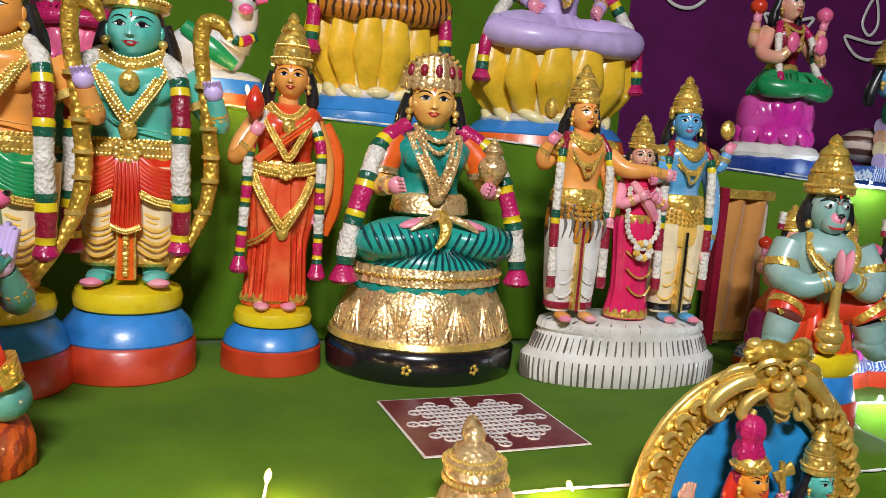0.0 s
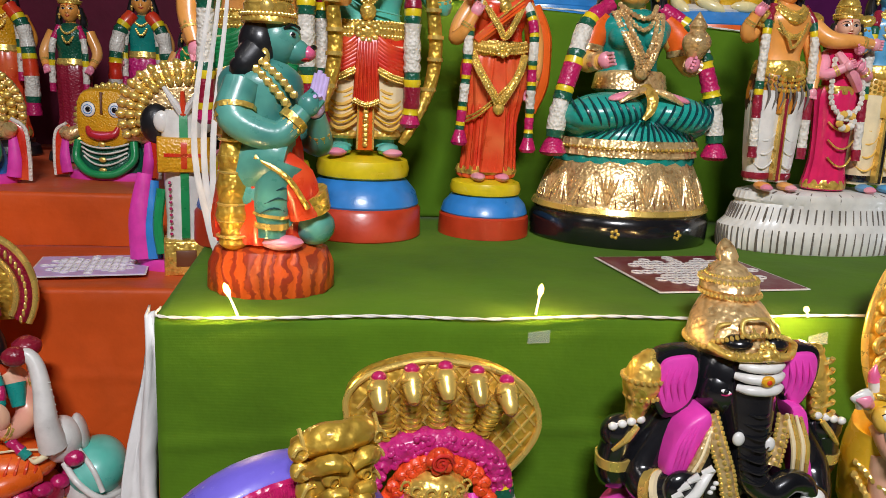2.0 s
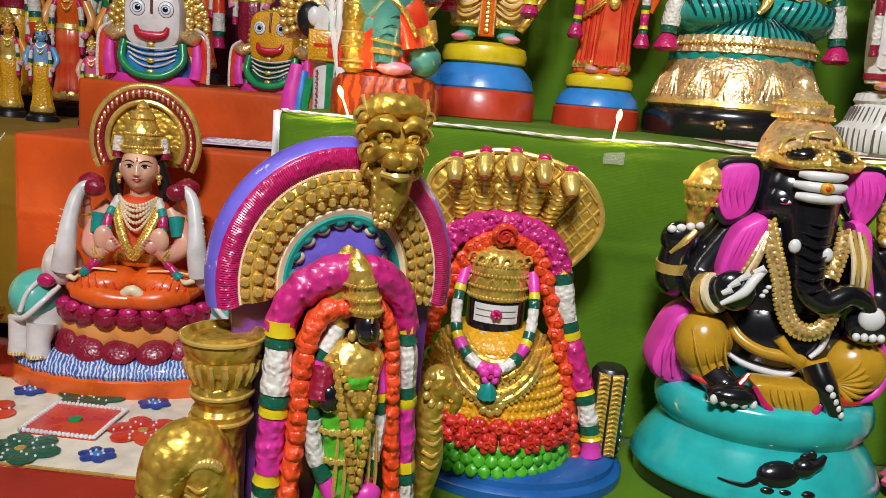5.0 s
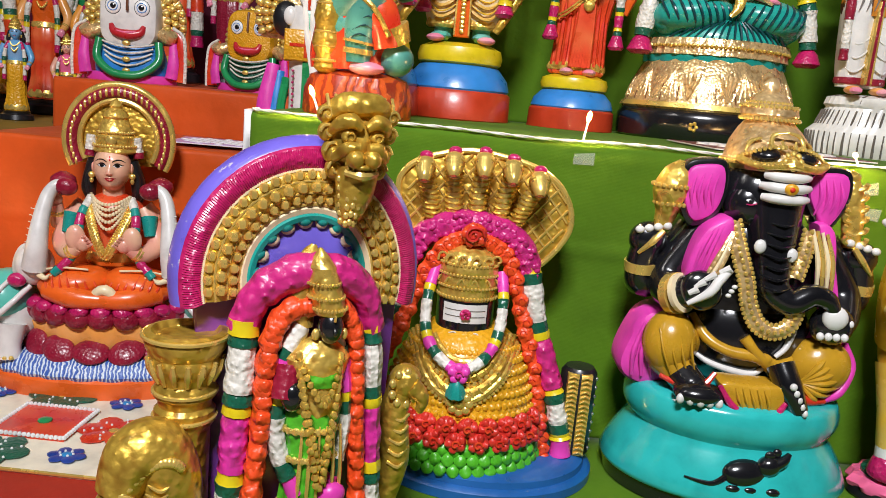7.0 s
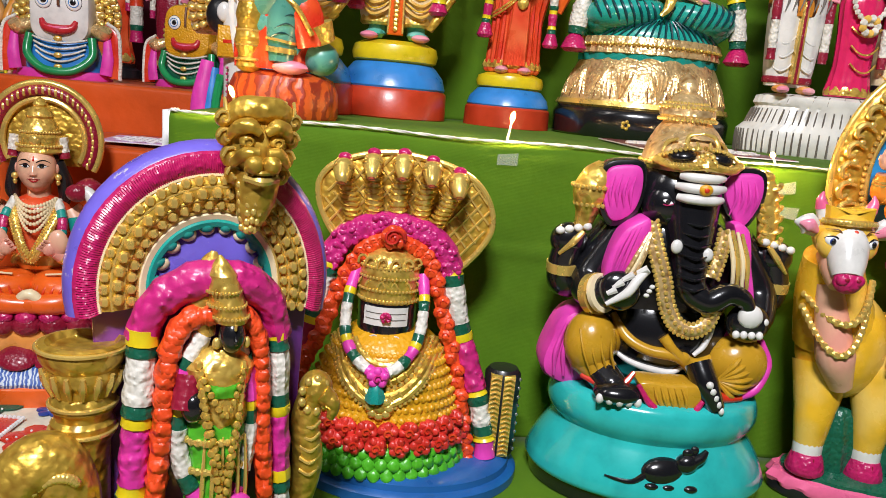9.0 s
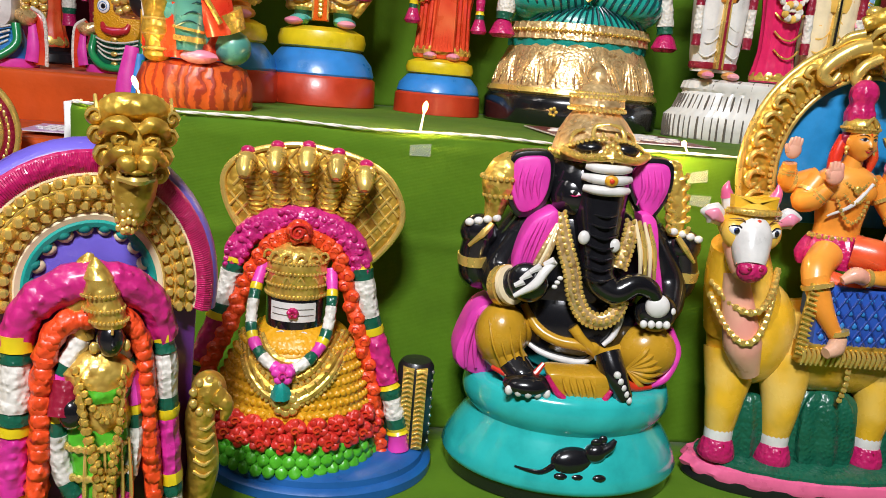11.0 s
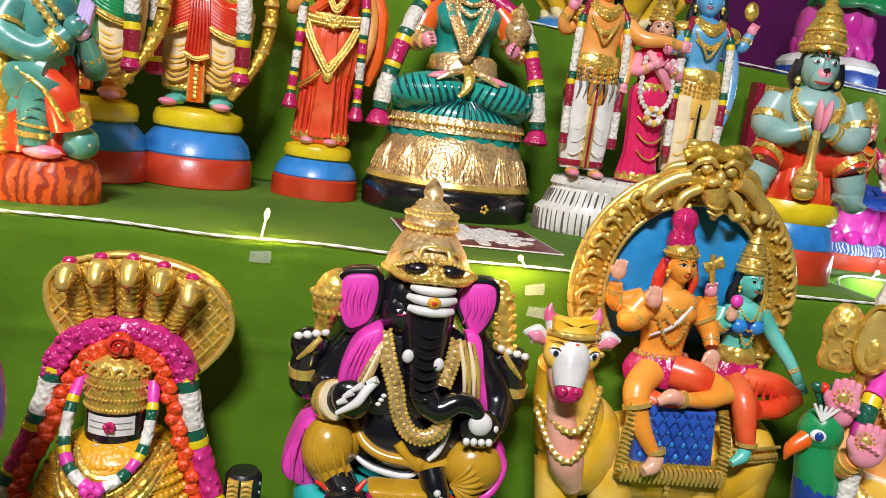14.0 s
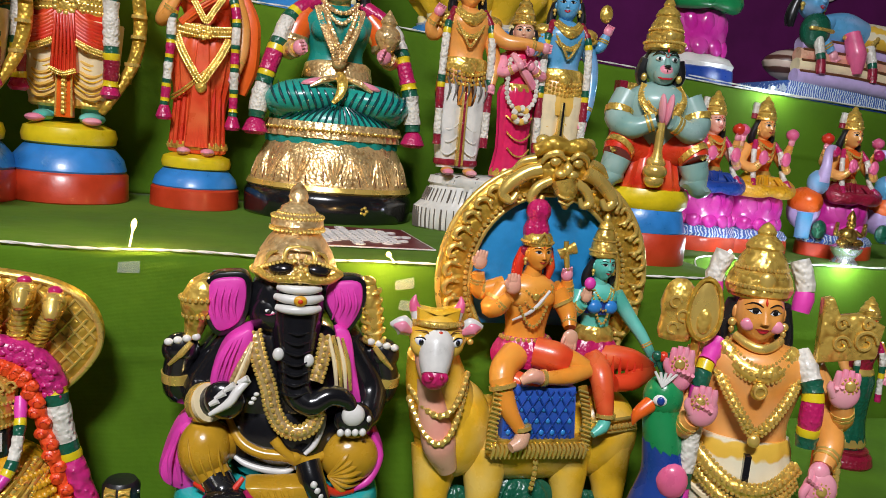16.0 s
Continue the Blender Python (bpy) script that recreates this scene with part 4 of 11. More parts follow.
        s.tube("pale_gold", [(k * 7.0, -1.1, 28.4), (k * 7.1, -1.2, 27.5)], 2.35, 12, 1)
        s.tube("pale_gold", [(k * 7.0, -4.5, 26.1), (k * 6.6, -5.4, 26.2)], 1.35, 12, 1)
    # pot in one hand
    s.lathe("pale_gold", [(0.7, 0), (1.3, 0.8), (1.9, 2.0), (1.7, 3.2), (1.0, 4.0), (1.2, 4.6), (0.9, 5.2), (0.3, 6.2), (0.05, 6.6)], c=(6.4, -6.2, 27), seg=18, soft=2)
    s.tube("yellow_skin", [(-0.5, 0, 33), (-0.6, -0.2, 35.5)], 1.8, 10, 2)
    face(s, (-0.7, -0.8, 37.6), 3.2, "yellow_skin", -10)
    s.lathe("pale_gold", [(3.1, 0), (3.5, 0.3), (3.6, 1.2), (3.4, 1.8), (2.8, 2.6), (1.5, 3.2), (0.05, 3.4)], c=(-0.8, 0.4, 39.3), sy=0.9, seg=24, soft=2)
    for a in range(-90, 91, 15):
        q = math.cos(radians(a))
        s.ball("pale_gold", (-0.8 + 3.7 * math.sin(radians(a)), 0.5 - 3.4 * q, 40.6 + 1.2 * q), (0.85, 0.35, 1.2 + 1.6 * q), 10, 8, (-10, 0, a))
        s.ball("gold_smooth", (-0.8 + 3.8 * math.sin(radians(a)), 0.3 - 3.2 * q, 41.7 + 2.6 * q), 0.28, 6, 5)
    for a in (-60, -30, 0, 30, 60):
        s.ball("maroon", (-0.8 + 3.7 * math.sin(radians(a)), 0.2 - 3.6 * math.cos(radians(a)), 41.9), (0.5, 0.4, 0.85), 10, 7, (-8, 0, a))
    s.beads("gold_smooth", ring_points((-0.8, 0.4, 39.9), 3.75, 3.4, 20), 0.3, closed=True)
    for k in (-1, 1):
        s.garland([(k * 3.4 - 0.4, 0, 34.4), (k * 7.4, -1.6, 31.4), (k * 9.4, -3.4, 26), (k * 11.0, -4.0, 20), (k * 11.6, -4.2, 15.2)], 1.25,
                  [("magenta", 1.2), ("base_yellow", .3), ("dark_green", .35), ("garland_white", 1.2), ("dark_green", .35), ("base_yellow", .3), ("magenta", 1.0), ("base_yellow", .3), ("dark_green", .35), ("garland_white", 1.4), ("dark_green", .35)])
        s.lathe("magenta", [(1.3, 0), (1.9, 0.5), (1.3, 2.0), (0.6, 2.8)], c=(k * 11.7, -4.3, 12.6), seg=12)
    for d, rr in ((2.0, .42), (3.6, .4)):
        s.beads("pale_gold", hang((-3.0, -1.8, 34.4), (2.2, -1.8, 34.4), d, 2.6), rr)
    bead_band(s, vee((-3.6, -2.0, 33.4), (2.8, -2.0, 33.4), (-0.3, -5.0, 25), 0.8), 0.5, 0.2, "pale_gold", "pale_gold")
    s.beads("pale_gold", vee((-2.9, -2.2, 33.4), (2.1, -2.2, 33.4), (-0.3, -4.9, 27), 0.8), 0.42)
    s.ball("pale_gold", (-0.3, -4.8, 25.4), (1.2, 0.6, 1.6), 10, 6)
    return s


seated_goddess().finish("statue", pose(0.262, 0.965, MID) @ Matrix.Diagonal((0.97, 0.95, 0.905, 1)), "seated clay goddess in teal skirt on gold domed base", "statue", "seated clay statues")


def wedding_trio():
    s = Sculpt()
    s.lathe("plaster", [(13.8, 0), (14.4, 0.4), (14.5, 3.4), (13.4, 4.4), (13.2, 5.0), (12.2, 6.8), (12.6, 7.2), (12.3, 8.2), (10.8, 8.6), (0.1, 8.6)], sy=0.46, seg=150, folds=50, depth=0.006)
    for i in range(74):
        a = 2 * math.pi * (i + random.uniform(-0.2, 0.2)) / 74
        x, y, r = math.cos(a), 0.46 * math.sin(a), random.uniform(0.09, 0.22)
        s.tube("ink_grey", [(x * 14.4, y * 14.4, 0.3), (x * 14.55, y * 14.55, 2.0), (x * 14.5, y * 14.5, 3.4)], [r, r * 0.8, r * 0.6], 5, 2)
        s.tube("ink_grey", [(x * 13.45, y * 13.45, 4.4), (x * 13.2, y * 13.2, 5.0), (x * 12.7, y * 12.7, 6.4)], [r * 0.5, r * 0.8, r * 0.6], 5, 2)
        if i % 2:
            s.tube("ink_grey", [(x * 12.4, y * 12.4, 7.2), (x * 11.9, y * 11.9, 8.2), (x * 10.4, y * 10.4, 8.55)], [r * 0.5, r, r * 0.4], 5, 2)

    def man(x, skin, legs, torso_skin, low, yaw, shade, hem, h=1.0):
        for k in (-1, 1):
            s.ball(skin, (x + k * 1.7, -3.0, 9.2), (1.0, 1.8, 0.6), 10, 6)
            s.ball("palm_pink", (x + k * 1.8, -4.2, 9.1), (0.9, 0.8, 0.5), 8, 5)
            s.lathe(legs, [(1.5, 9.6), (1.9, 12), (2.2, 16), (2.4, 20), (2.4, 22)], c=(x + k * 1.5, -0.6, 0), seg=30, folds=9, depth=0.04, soft=2, twist=1.5)
            swags(s, shade, x + k * 1.5, -2.5, 1.9, 11.6, 19.0, 5, k, 0.14, 2.2)
            s.lathe(hem, [(1.75, 10.0), (1.95, 10.3), (1.9, 10.9)], c=(x + k * 1.5, -0.6, 0), seg=24)
        s.slab("gold_smooth", [(x - 0.55, 10), (x + 0.55, 10), (x + 0.45, 21), (x - 0.45, 21)], -3.3, -2.2, 0.15)
        s.slab(hem, [(x - 0.16, 9.9), (x + 0.16, 9.9), (x + 0.16, 21), (x - 0.16, 21)], -3.5, -2.9, 0.05)
        for q in range(3):
            s.beads("gold", hang((x - 3.2, -1.9, 24.2 - q * 0.7), (x + 3.2, -1.9, 24.2 - q * 0.7), 0.8, 1.4), 0.3, 0.62)
        s.lathe(low, [(3.7, 19), (4.0, 20.5), (3.8, 23.5), (3.4, 24.6)], c=(x, -0.4, 0), sy=0.72, seg=36, folds=11, depth=0.03, soft=2)
        s.lathe("gold", [(3.5, 24), (3.75, 24.4), (3.6, 25.6), (3.3, 26)], c=(x, -0.4, 0), sy=0.74, seg=30)
        s.ball("gold", (x, -3.1, 24.4), (1.2, 0.5, 1.0), 10, 6)
        s.lathe(torso_skin, [(3.0, 25.5), (2.8, 27), (3.4, 29.4), (3.9, 31), (3.2, 32.4), (1.3, 33.4)], c=(x, -0.2, 0), sy=0.7, soft=3)
        s.tube(skin, [(x, 0, 32.8), (x, -0.1, 34.4)], 1.15, 10, 2)
        face(s, (x, -0.4, 35.6), 2.0, skin, yaw)
        crown(s, (x, 0.1, 36.9), 1.9, 5.2 * h)
        s.tube("gold", hang((x - 2.4, -1.3, 32.8), (x + 2.4, -1.3, 32.8), 1.6, 1.6), [0.3, 0.7, 0.3], 8, 4)
        for k in (-1, 1):
            s.ball("gold", (x + k * 3.5, -0.6, 31.5), (1.8, 1.6, 1.1), 14, 8)
            s.beads("gold", hang((x + k * 2.4, -1.9, 31.2), (x + k * 4.9, -1.5, 30.8), 0.7, 0.4), 0.3)
            s.ball("gold", (x + k * 2.1, 0.3, 36.8), (0.4, 0.4, 0.8), 10, 6)
        bead_band(s, hang((x - 2, -1.4, 33), (x + 2, -1.4, 33), 1.2, 1.3), 0.45, 0.14, "gold")
        bead_band(s, hang((x - 2.6, -1.4, 31.4), (x + 2.6, -1.4, 31.4), 2.4, 1.6), 0.3, 0.12, "gold")
        s.beads("gold_smooth", vee((x - 2.6, -1.6, 32.4), (x + 2.6, -1.6, 32.4), (x, -2.9, 27.6), 0.3), 0.24)
        for k in (-1, 1):
            s.garland([(x + k * 2.2, -0.9, 33), (x + k * 3.4, -2.1, 30), (x + k * 3.7, -2.4, 22), (x + k * 3.6, -2.6, 13)], 0.6, [("maroon", 1), ("dark_green", .4), ("base_yellow", .3), ("garland_white", 2.4), ("dark_green", .4), ("base_yellow", .3), ("maroon", 1.2), ("garland_white", 1.5), ("maroon", .6)])

    man(-8.9, "peach_skin", "white", "peach_skin", "tiger", 4, "plaster", "maroon")
    man(6.6, "blue_skin", "cream", "blue_skin", "silk_yellow", -20, "silk_yellow", "black")
    limb(s, "peach_skin", [(-12.1, 0, 31.6), (-13.9, -0.6, 29), (-14.7, -1.4, 30), (-14.1, -2.2, 31.6)], [1.2, 1.0, 0.9, 0.7])
    s.ball("gold", (-13.7, -0.6, 36), (0.9, 0.9, 1.4), 10, 6)
    limb(s, "peach_skin", [(-5.7, -0.6, 31.4), (-3.7, -2.8, 29.0), (-0.7, -3.8, 28.8), (1.9, -3.8, 28.6)], [1.2, 1.15, 0.9, 0.7])
    limb(s, "peach_skin", [(-5.7, -0.2, 31), (-4.5, -1.4, 26), (-4.9, -2.6, 22.4)], [1.2, 1.0, 0.6])
    limb(s, "blue_skin", [(3.4, -0.4, 31.4), (2.2, -2.2, 28.6), (0.6, -3.6, 28.0)], [1.2, 1.0, 0.7])
    limb(s, "blue_skin", [(9.8, -0.2, 31.4), (11.6, -0.4, 27), (11.4, -1.6, 22), (10.6, -2.2, 18.6)], [1.2, 1.1, 0.9, 0.7])
    limb(s, "blue_skin", [(9.8, 0.2, 31.6), (12.4, -0.2, 30), (13.4, -0.6, 32.0)], [1.1, 0.9, 0.7])
    s.ball("gold", (13.0, -0.6, 35.2), (1.1, 0.8, 1.4), 10, 6)
    # bride between the two
    s.lathe("crimson", [(2.9, 8.8), (3.1, 9.6), (2.5, 13), (2.7, 18), (3.0, 21.4), (2.4, 23)], c=(-0.4, -1.2, 0), sy=0.75, seg=48, folds=14, depth=0.04, soft=2, twist=1)
    s.lathe("gold", [(3.1, 9.0), (3.2, 9.5), (2.9, 10.2)], c=(-0.4, -1.2, 0), sy=0.77, seg=40)
    s.lathe("gold", [(2.5, 21.6), (2.7, 22), (2.5, 23)], c=(-0.4, -1.2, 0), sy=0.8)
    s.lathe("crimson", [(2.3, 22.6), (2.2, 24), (2.8, 26.4), (2.6, 27.6), (1.0, 28.8)], c=(-0.4, -1.2, 0), sy=0.75, soft=2)
    s.tube("fair_skin", [(-0.4, -1.2, 28.2), (-0.4, -1.2, 29.6)], 0.95, 10, 2)
    face(s, (-0.4, -1.6, 30.6), 1.7, "fair_skin", -18)
    crown(s, (-0.4, -1.2, 31.7), 1.6, 4.6)
    for k in (-1, 1):
        limb(s, "palm_pink", [(-0.4 + k * 2.4, -1.2, 27), (-0.4 + k * 3.2, -2.6, 24.4), (-0.4 + k * 1.2, -4.0, 25.4)], [0.9, 0.8, 0.6])
        s.beads("garland_white", [(-0.4 + k * 2.0, -2.8, 26.4), (-0.4 + k * 2.2, -3.6, 21), (-0.4, -3.9, 18.4)], 0.42)
    bead_band(s, hang((-2.0, -2.1, 28.2), (1.2, -2.1, 28.2), 1.6, 1.0), 0.4, 0.13, "gold")
    for i in range(9):
        a = 2 * math.pi * i / 9
        s.ball("silk_yellow" if i % 2 else "garland_white", (-0.4 + 1.0 * math.cos(a), -4.2, 18.4 + 1.0 * math.sin(a)), 0.55, 6, 5)
    for q in range(4):
        s.tube("gold", hang((-2.6 + q * 0.3, -3.2, 20.6 - q * 2.4), (1.8, -3.2, 20.6 - q * 2.4), 1.2, 0.5), 0.14, 5, 8)
    s.tube("palm_pink", [(-2.2, -2.8, 27.4), (-0.2, -3.5, 24.8), (1.6, -3.0, 22.6)], [0.5, 0.8, 0.6], 8, 4)
    # tiger hide stripes of the groom's wrap
    for q in range(7):
        x = -11.8 + q * 0.95
        s.tube("ink_grey", [(x, -3.15 + 0.1 * abs(q - 3), 23.0), (x + 0.5, -3.35 + 0.1 * abs(q - 3), 21.4), (x + 0.1, -3.35 + 0.1 * abs(q - 3), 19.6)], [0.1, 0.22, 0.06], 5, 3)
    return s


wedding_trio().finish("statue", pose(0.520, 0.897, MID) @ Matrix.Diagonal((0.955, 0.955, 0.955, 1)), "clay wedding group of three figures on fluted base", "statue", "standing clay statues")


def kneeling_devotee():
    """A crowned monkey devotee kneeling on one knee, hands joined."""
    s = Sculpt()
    s.lathe("rock_orange", [(6.2, 0), (6.6, 0.6), (6.5, 3.2), (5.8, 4.8), (4.4, 5.4), (0.1, 5.6)], sx=1.0, sy=0.8, seg=48, folds=13, depth=0.03)
    s.tube("sea_skin", [(2.4, -1.4, 8.4), (-0.6, -1.8, 10.2), (-3.0, -1, 10.8)], [2.3, 2.5, 2.6], 14, 5)
    s.tube("sea_skin", [(0.2, -3.6, 6.4), (0.4, -3.4, 10.4), (1.6, -3.2, 14.0)], [1.5, 2.0, 2.5], 14, 5)
    s.tube("sea_skin", [(-2.4, -1.2, 12.6), (0.2, -2.8, 14.4), (2.0, -3.2, 14.2)], [2.9, 2.8, 2.4], 14, 5)
    s.ball("palm_pink", (1.4, -4.0, 5.9), (2.2, 1.2, 0.8), 10, 6)
    s.ball("sea_skin", (4.6, -1.6, 7.2), (2.2, 1.9, 2.0), 12, 8)
    s.lathe("red", [(4.6, 5.6), (4.8, 8), (4.2, 12), (4.0, 15), (3.6, 16.6)], c=(-1.0, 0, 0), sx=1.05, sy=0.9, seg=48, folds=12, depth=0.05, soft=2, twist=2.0)
    s.tube("red", [(-1, -3.6, 15), (2.6, -3.8, 12), (3.6, -3.4, 8.4)], [1.6, 2.2, 1.6], 10, 5, squash=0.7)
    s.tube("gold", [(4.2, -3.2, 11), (5.0, -2.6, 9)], [1.8, 1.4], 10, 3)
    s.lathe("sea_skin", [(3.6, 15.6), (3.9, 18), (4.4, 20.6), (4.0, 22.4), (2.2, 23.8)], c=(-1.0, 0, 0), sy=0.86, soft=3)
    limb(s, "sea_skin", [(-2.6, -2.8, 21.4), (-3.2, -4.2, 18.2), (0.8, -4.6, 16.6), (3.4, -3.8, 19.0)], [1.9, 1.8, 1.5, 1.0], fingers="sea_skin")
    limb(s, "sea_skin", [(-0.6, 2.8, 21.4), (2.6, 3.4, 17.4), (5.0, 1.0, 15.6), (4.6, -2.2, 18.8)], [1.8, 1.7, 1.5, 1.0], fingers="lilac")
    for k in (-1, 1):
        for i in range(4):
            s.tube("lilac", [(4.0 + i * 0.35, -2.8 + k * 0.35, 19.4), (4.7 + i * 0.36, -2.8 + k * 0.3, 23.0 - 0.3 * abs(i - 1))], [0.42, 0.26], 8, 3)
    for z in (19.2, 18.4):
        s.tube("gold", [(-3.2, -3.6, z), (-3.2, -3.8, z - 0.5)], 2.1, 12, 1)
    s.tube("gold", [(2.2, -4.2, 17.8), (2.7, -4.0, 18.4)], 1.5, 12, 1)
    # gold hems, anklets and painted cloth folds
    s.tube("gold", [(-1.2, -5.0, 14.6), (2.0, -5.6, 12.6), (4.0, -5.0, 9.6)], 0.3, 8, 4)
    s.tube("gold_smooth", [(0.2, -3.6, 7.4), (0.24, -3.6, 8.0)], 1.85, 14, 1)
    s.tube("gold_smooth", [(0.22, -3.6, 8.6), (0.26, -3.6, 8.9)], 1.95, 14, 1)
    for i in range(4):
        s.tube("dark_teal", [(-0.8 + i * 0.5, -5.2, 9.0 + i), (0.6 + i * 0.45, -5.4, 9.6 + i), (1.7 + i * 0.3, -4.6, 9.2 + i)], [0.05, 0.11, 0.05], 5, 3)
    # club behind the back
    s.lathe("old_gold", [(0.9, 0), (1.9, 0.6), (1.6, 2.0), (2.3, 3.4), (1.8, 5.0), (2.2, 6.4), (1.7, 8), (1.9, 9.4), (1.3, 11), (1.3, 15)], c=(-3.6, -2.8, 5.0), sx=0.8, sy=0.8, seg=24, soft=2)
    for i in range(8):
        s.tube("gold_smooth", ring_points((-3.6, -2.8, 6.4 + i * 1.6), 1.62 - 0.05 * i, 1.62 - 0.05 * i, 12), 0.16, 6, 2, True)
    s.tube("sea_skin", [(-0.8, 0, 22.6), (0.0, 0, 25)], 1.6, 10, 2)
    # head in profile
    s.ball("sea_skin", (0.6, 0, 25.8), (2.5, 2.2, 2.5), 16, 10)
    s.ball("sea_skin", (2.4, 0, 24.8), (1.7, 1.4, 1.3), 12, 8, (0, 18, 0))
    s.ball("pink", (3.7, 0, 24.6), (0.9, 1.0, 0.8), 10, 7)
    s.ball("lip", (3.3, 0, 24.0), (0.9, 1.0, 0.3), 10, 6)
    s.ball("black", (4.3, 0, 25.2), (0.4, 0.7, 0.3), 8, 6)
    for k in (-1, 1):
        s.ball("eye_white", (2.1, k * 1.35, 26.3), (0.5, 0.4, 0.32), 8, 6)
        s.ball("black", (2.3, k * 1.55, 26.3), (0.26, 0.3, 0.26), 8, 6)
        s.tube("black", [(2.9, k * 1.2, 27.0), (2.2, k * 1.7, 27.2), (1.4, k * 1.9, 26.8)], 0.14, 6, 3)
    s.ball("hair", (-1.0, 0, 25.4), (2.3, 2.5, 2.6), 14, 9)
    s.tube("hair", [(-1.2, -1.6, 24.6), (-2.6, -2.0, 23.0), (-3.4, -1.4, 23.4)], [1.7, 1.6, 0.7], 10, 4)
    s.ball("gold_smooth", (-0.4, -2.5, 24.0), (0.5, 0.4, 0.9), 8, 6)
    crown(s, (-0.2, 0, 27.2), 2.5, 6.4)
    s.beads("gold_smooth", [(-1.8, -2.8, 23.4), (0.2, -3.6, 21.4), (2.0, -3.4, 19.4)], 0.5)
    s.beads("gold_smooth", [(-0.8, -2.8, 23.6), (1.0, -3.4, 22.2), (2.6, -3.2, 20.4)], 0.45)
    return s


kneeling_devotee().finish("statue", pose(-0.197, 0.672, MID) @ Matrix.Diagonal((0.88, 0.9, 0.9, 1)), "teal kneeling monkey devotee statue on striped orange base", "statue", "seated clay statues")


def praying_devotee():
    s = Sculpt()
    s.lathe("base_red", [(6.2, 0), (6.5, 0.4), (6.4, 4.4), (5.9, 4.9)], sy=0.85, seg=40)
    s.lathe("base_blue", [(5.9, 4.7), (6.1, 5.0), (5.4, 8.0), (5.0, 8.4)], sy=0.85, seg=40)
    s.lathe("base_yellow", [(5.2, 8.0), (5.9, 8.7), (6.0, 10.0), (5.6, 11.0), (0.1, 11.4)], sy=0.85, seg=40)
    s.lathe("red", [(5.0, 11), (5.4, 12), (4.8, 14.4), (3.8, 16.4), (3.2, 18)], sy=0.8, seg=60, folds=18, depth=0.05, soft=2)
    for k in (-1, 1):
        s.tube("red", [(k * 1.8, -1, 16), (k * 5.0, -2.4, 17.2), (k * 6.0, -3.6, 15.4)], [2.2, 2.4, 2.2], 14, 5)
        s.tube("grey_skin", [(k * 5.8, -3.4, 15.2), (k * 6.3, -3.4, 13.2), (k * 5.6, -2.6, 11.6)], [2.2, 2.0, 1.4], 14, 4)
        s.tube("gold", [(k * 5.4, -3.0, 16.7), (k * 5.9, -3.4, 16.0)], 2.45, 14, 1)
        s.ball("grey_skin", (k * 6.4, -3.4, 12.6), (1.9, 2.0, 2.3), 14, 9)
    s.lathe("grey_skin", [(3.4, 16.6), (4.2, 19), (5.0, 22), (5.2, 23.6), (4.2, 25), (1.8, 26.2)], sy=0.75, soft=3)
    for k in (-1, 1):
        limb(s, "grey_skin", [(k * 4.8, -0.4, 24), (k * 6.2, -1.6, 20.8), (k * 4.4, -4.4, 19.4), (k * 1.2, -5.4, 20.6)], [2.1, 2.0, 1.7, 1.1], hand=False, at=0.95)
        s.tube("gold", [(k * 5.9, -1.2, 21.9), (k * 6.1, -1.5, 21.0)], 2.25, 12, 1)
        s.ball("palm_pink", (k * 0.5, -5.6, 22.2), (0.6, 0.9, 2.2), 10, 8, (8, k * 6, 0))
    for z, r in ((12.4, 1.6), (13.6, 1.9), (14.8, 1.5)):
        s.ball("gold_smooth", (-0.3, -4.9, z), (r, r, r * 0.7), 14, 8)
    s.lathe("gold_smooth", [(1.1, 15), (0.7, 16.4), (0.6, 20.4)], c=(-0.3, -5.2, 0), seg=12)
    s.tube("grey_skin", [(0, 0, 25.4), (0, -0.3, 27.4)], 1.7, 10, 2)
    r = 2.7
    s.ball("grey_skin", (0, -0.4, 28.6), (2.6, 2.4, 2.9), 18, 12)
    s.ball("grey_skin", (0, -1.9, 27.3), (1.65, 1.5, 1.55), 20, 12)
    s.ball("palm_pink", (0, -2.55, 27.65), (1.15, 0.95, 0.95), 18, 11)
    s.tube("grey_skin", [(0, -2.6, 29.6), (0, -3.0, 28.8), (0, -3.4, 28.2)], [0.3, 0.42, 0.5], 12, 4)
    s.tube("lip", [(-1.45, -2.4, 27.0), (-0.7, -3.1, 26.6), (0, -3.35, 26.55), (0.7, -3.1, 26.6), (1.45, -2.4, 27.0)], [0.06, 0.14, 0.16, 0.14, 0.06], 8, 4)
    s.ball("black", (0, -3.65, 28.15), (0.5, 0.2, 0.17), 10, 6)
    s.tube("black", [(0, -3.68, 28.1), (0, -3.6, 27.5)], 0.07, 6, 1)
    for k in (-1, 1):
        s.tube("lip", [(k * 0.28, -2.85, 30.0), (k * 0.26, -2.9, 29.7), (0, -2.98, 29.5)], 0.06, 6, 3)
    for k in (-1, 1):
        s.ball("eye_white", (k * 1.15, -2.5, 29.3), (0.55, 0.3, 0.3), 10, 6, (0, 0, k * 20))
        s.ball("black", (k * 1.15, -2.75, 29.3), (0.24, 0.15, 0.26), 8, 5)
        s.tube("black", [(k * 0.4, -2.75, 30.0), (k * 1.2, -2.5, 30.3), (k * 2.0, -1.7, 29.8)], [0.1, 0.16, 0.08], 6, 3)
        s.tube("hair", [(k * 2.5, 0, 29.4), (k * 3.0, 0.2, 27.2), (k * 2.2, 0.4, 25.2)], [0.9, 1.0, 0.6], 8, 3)
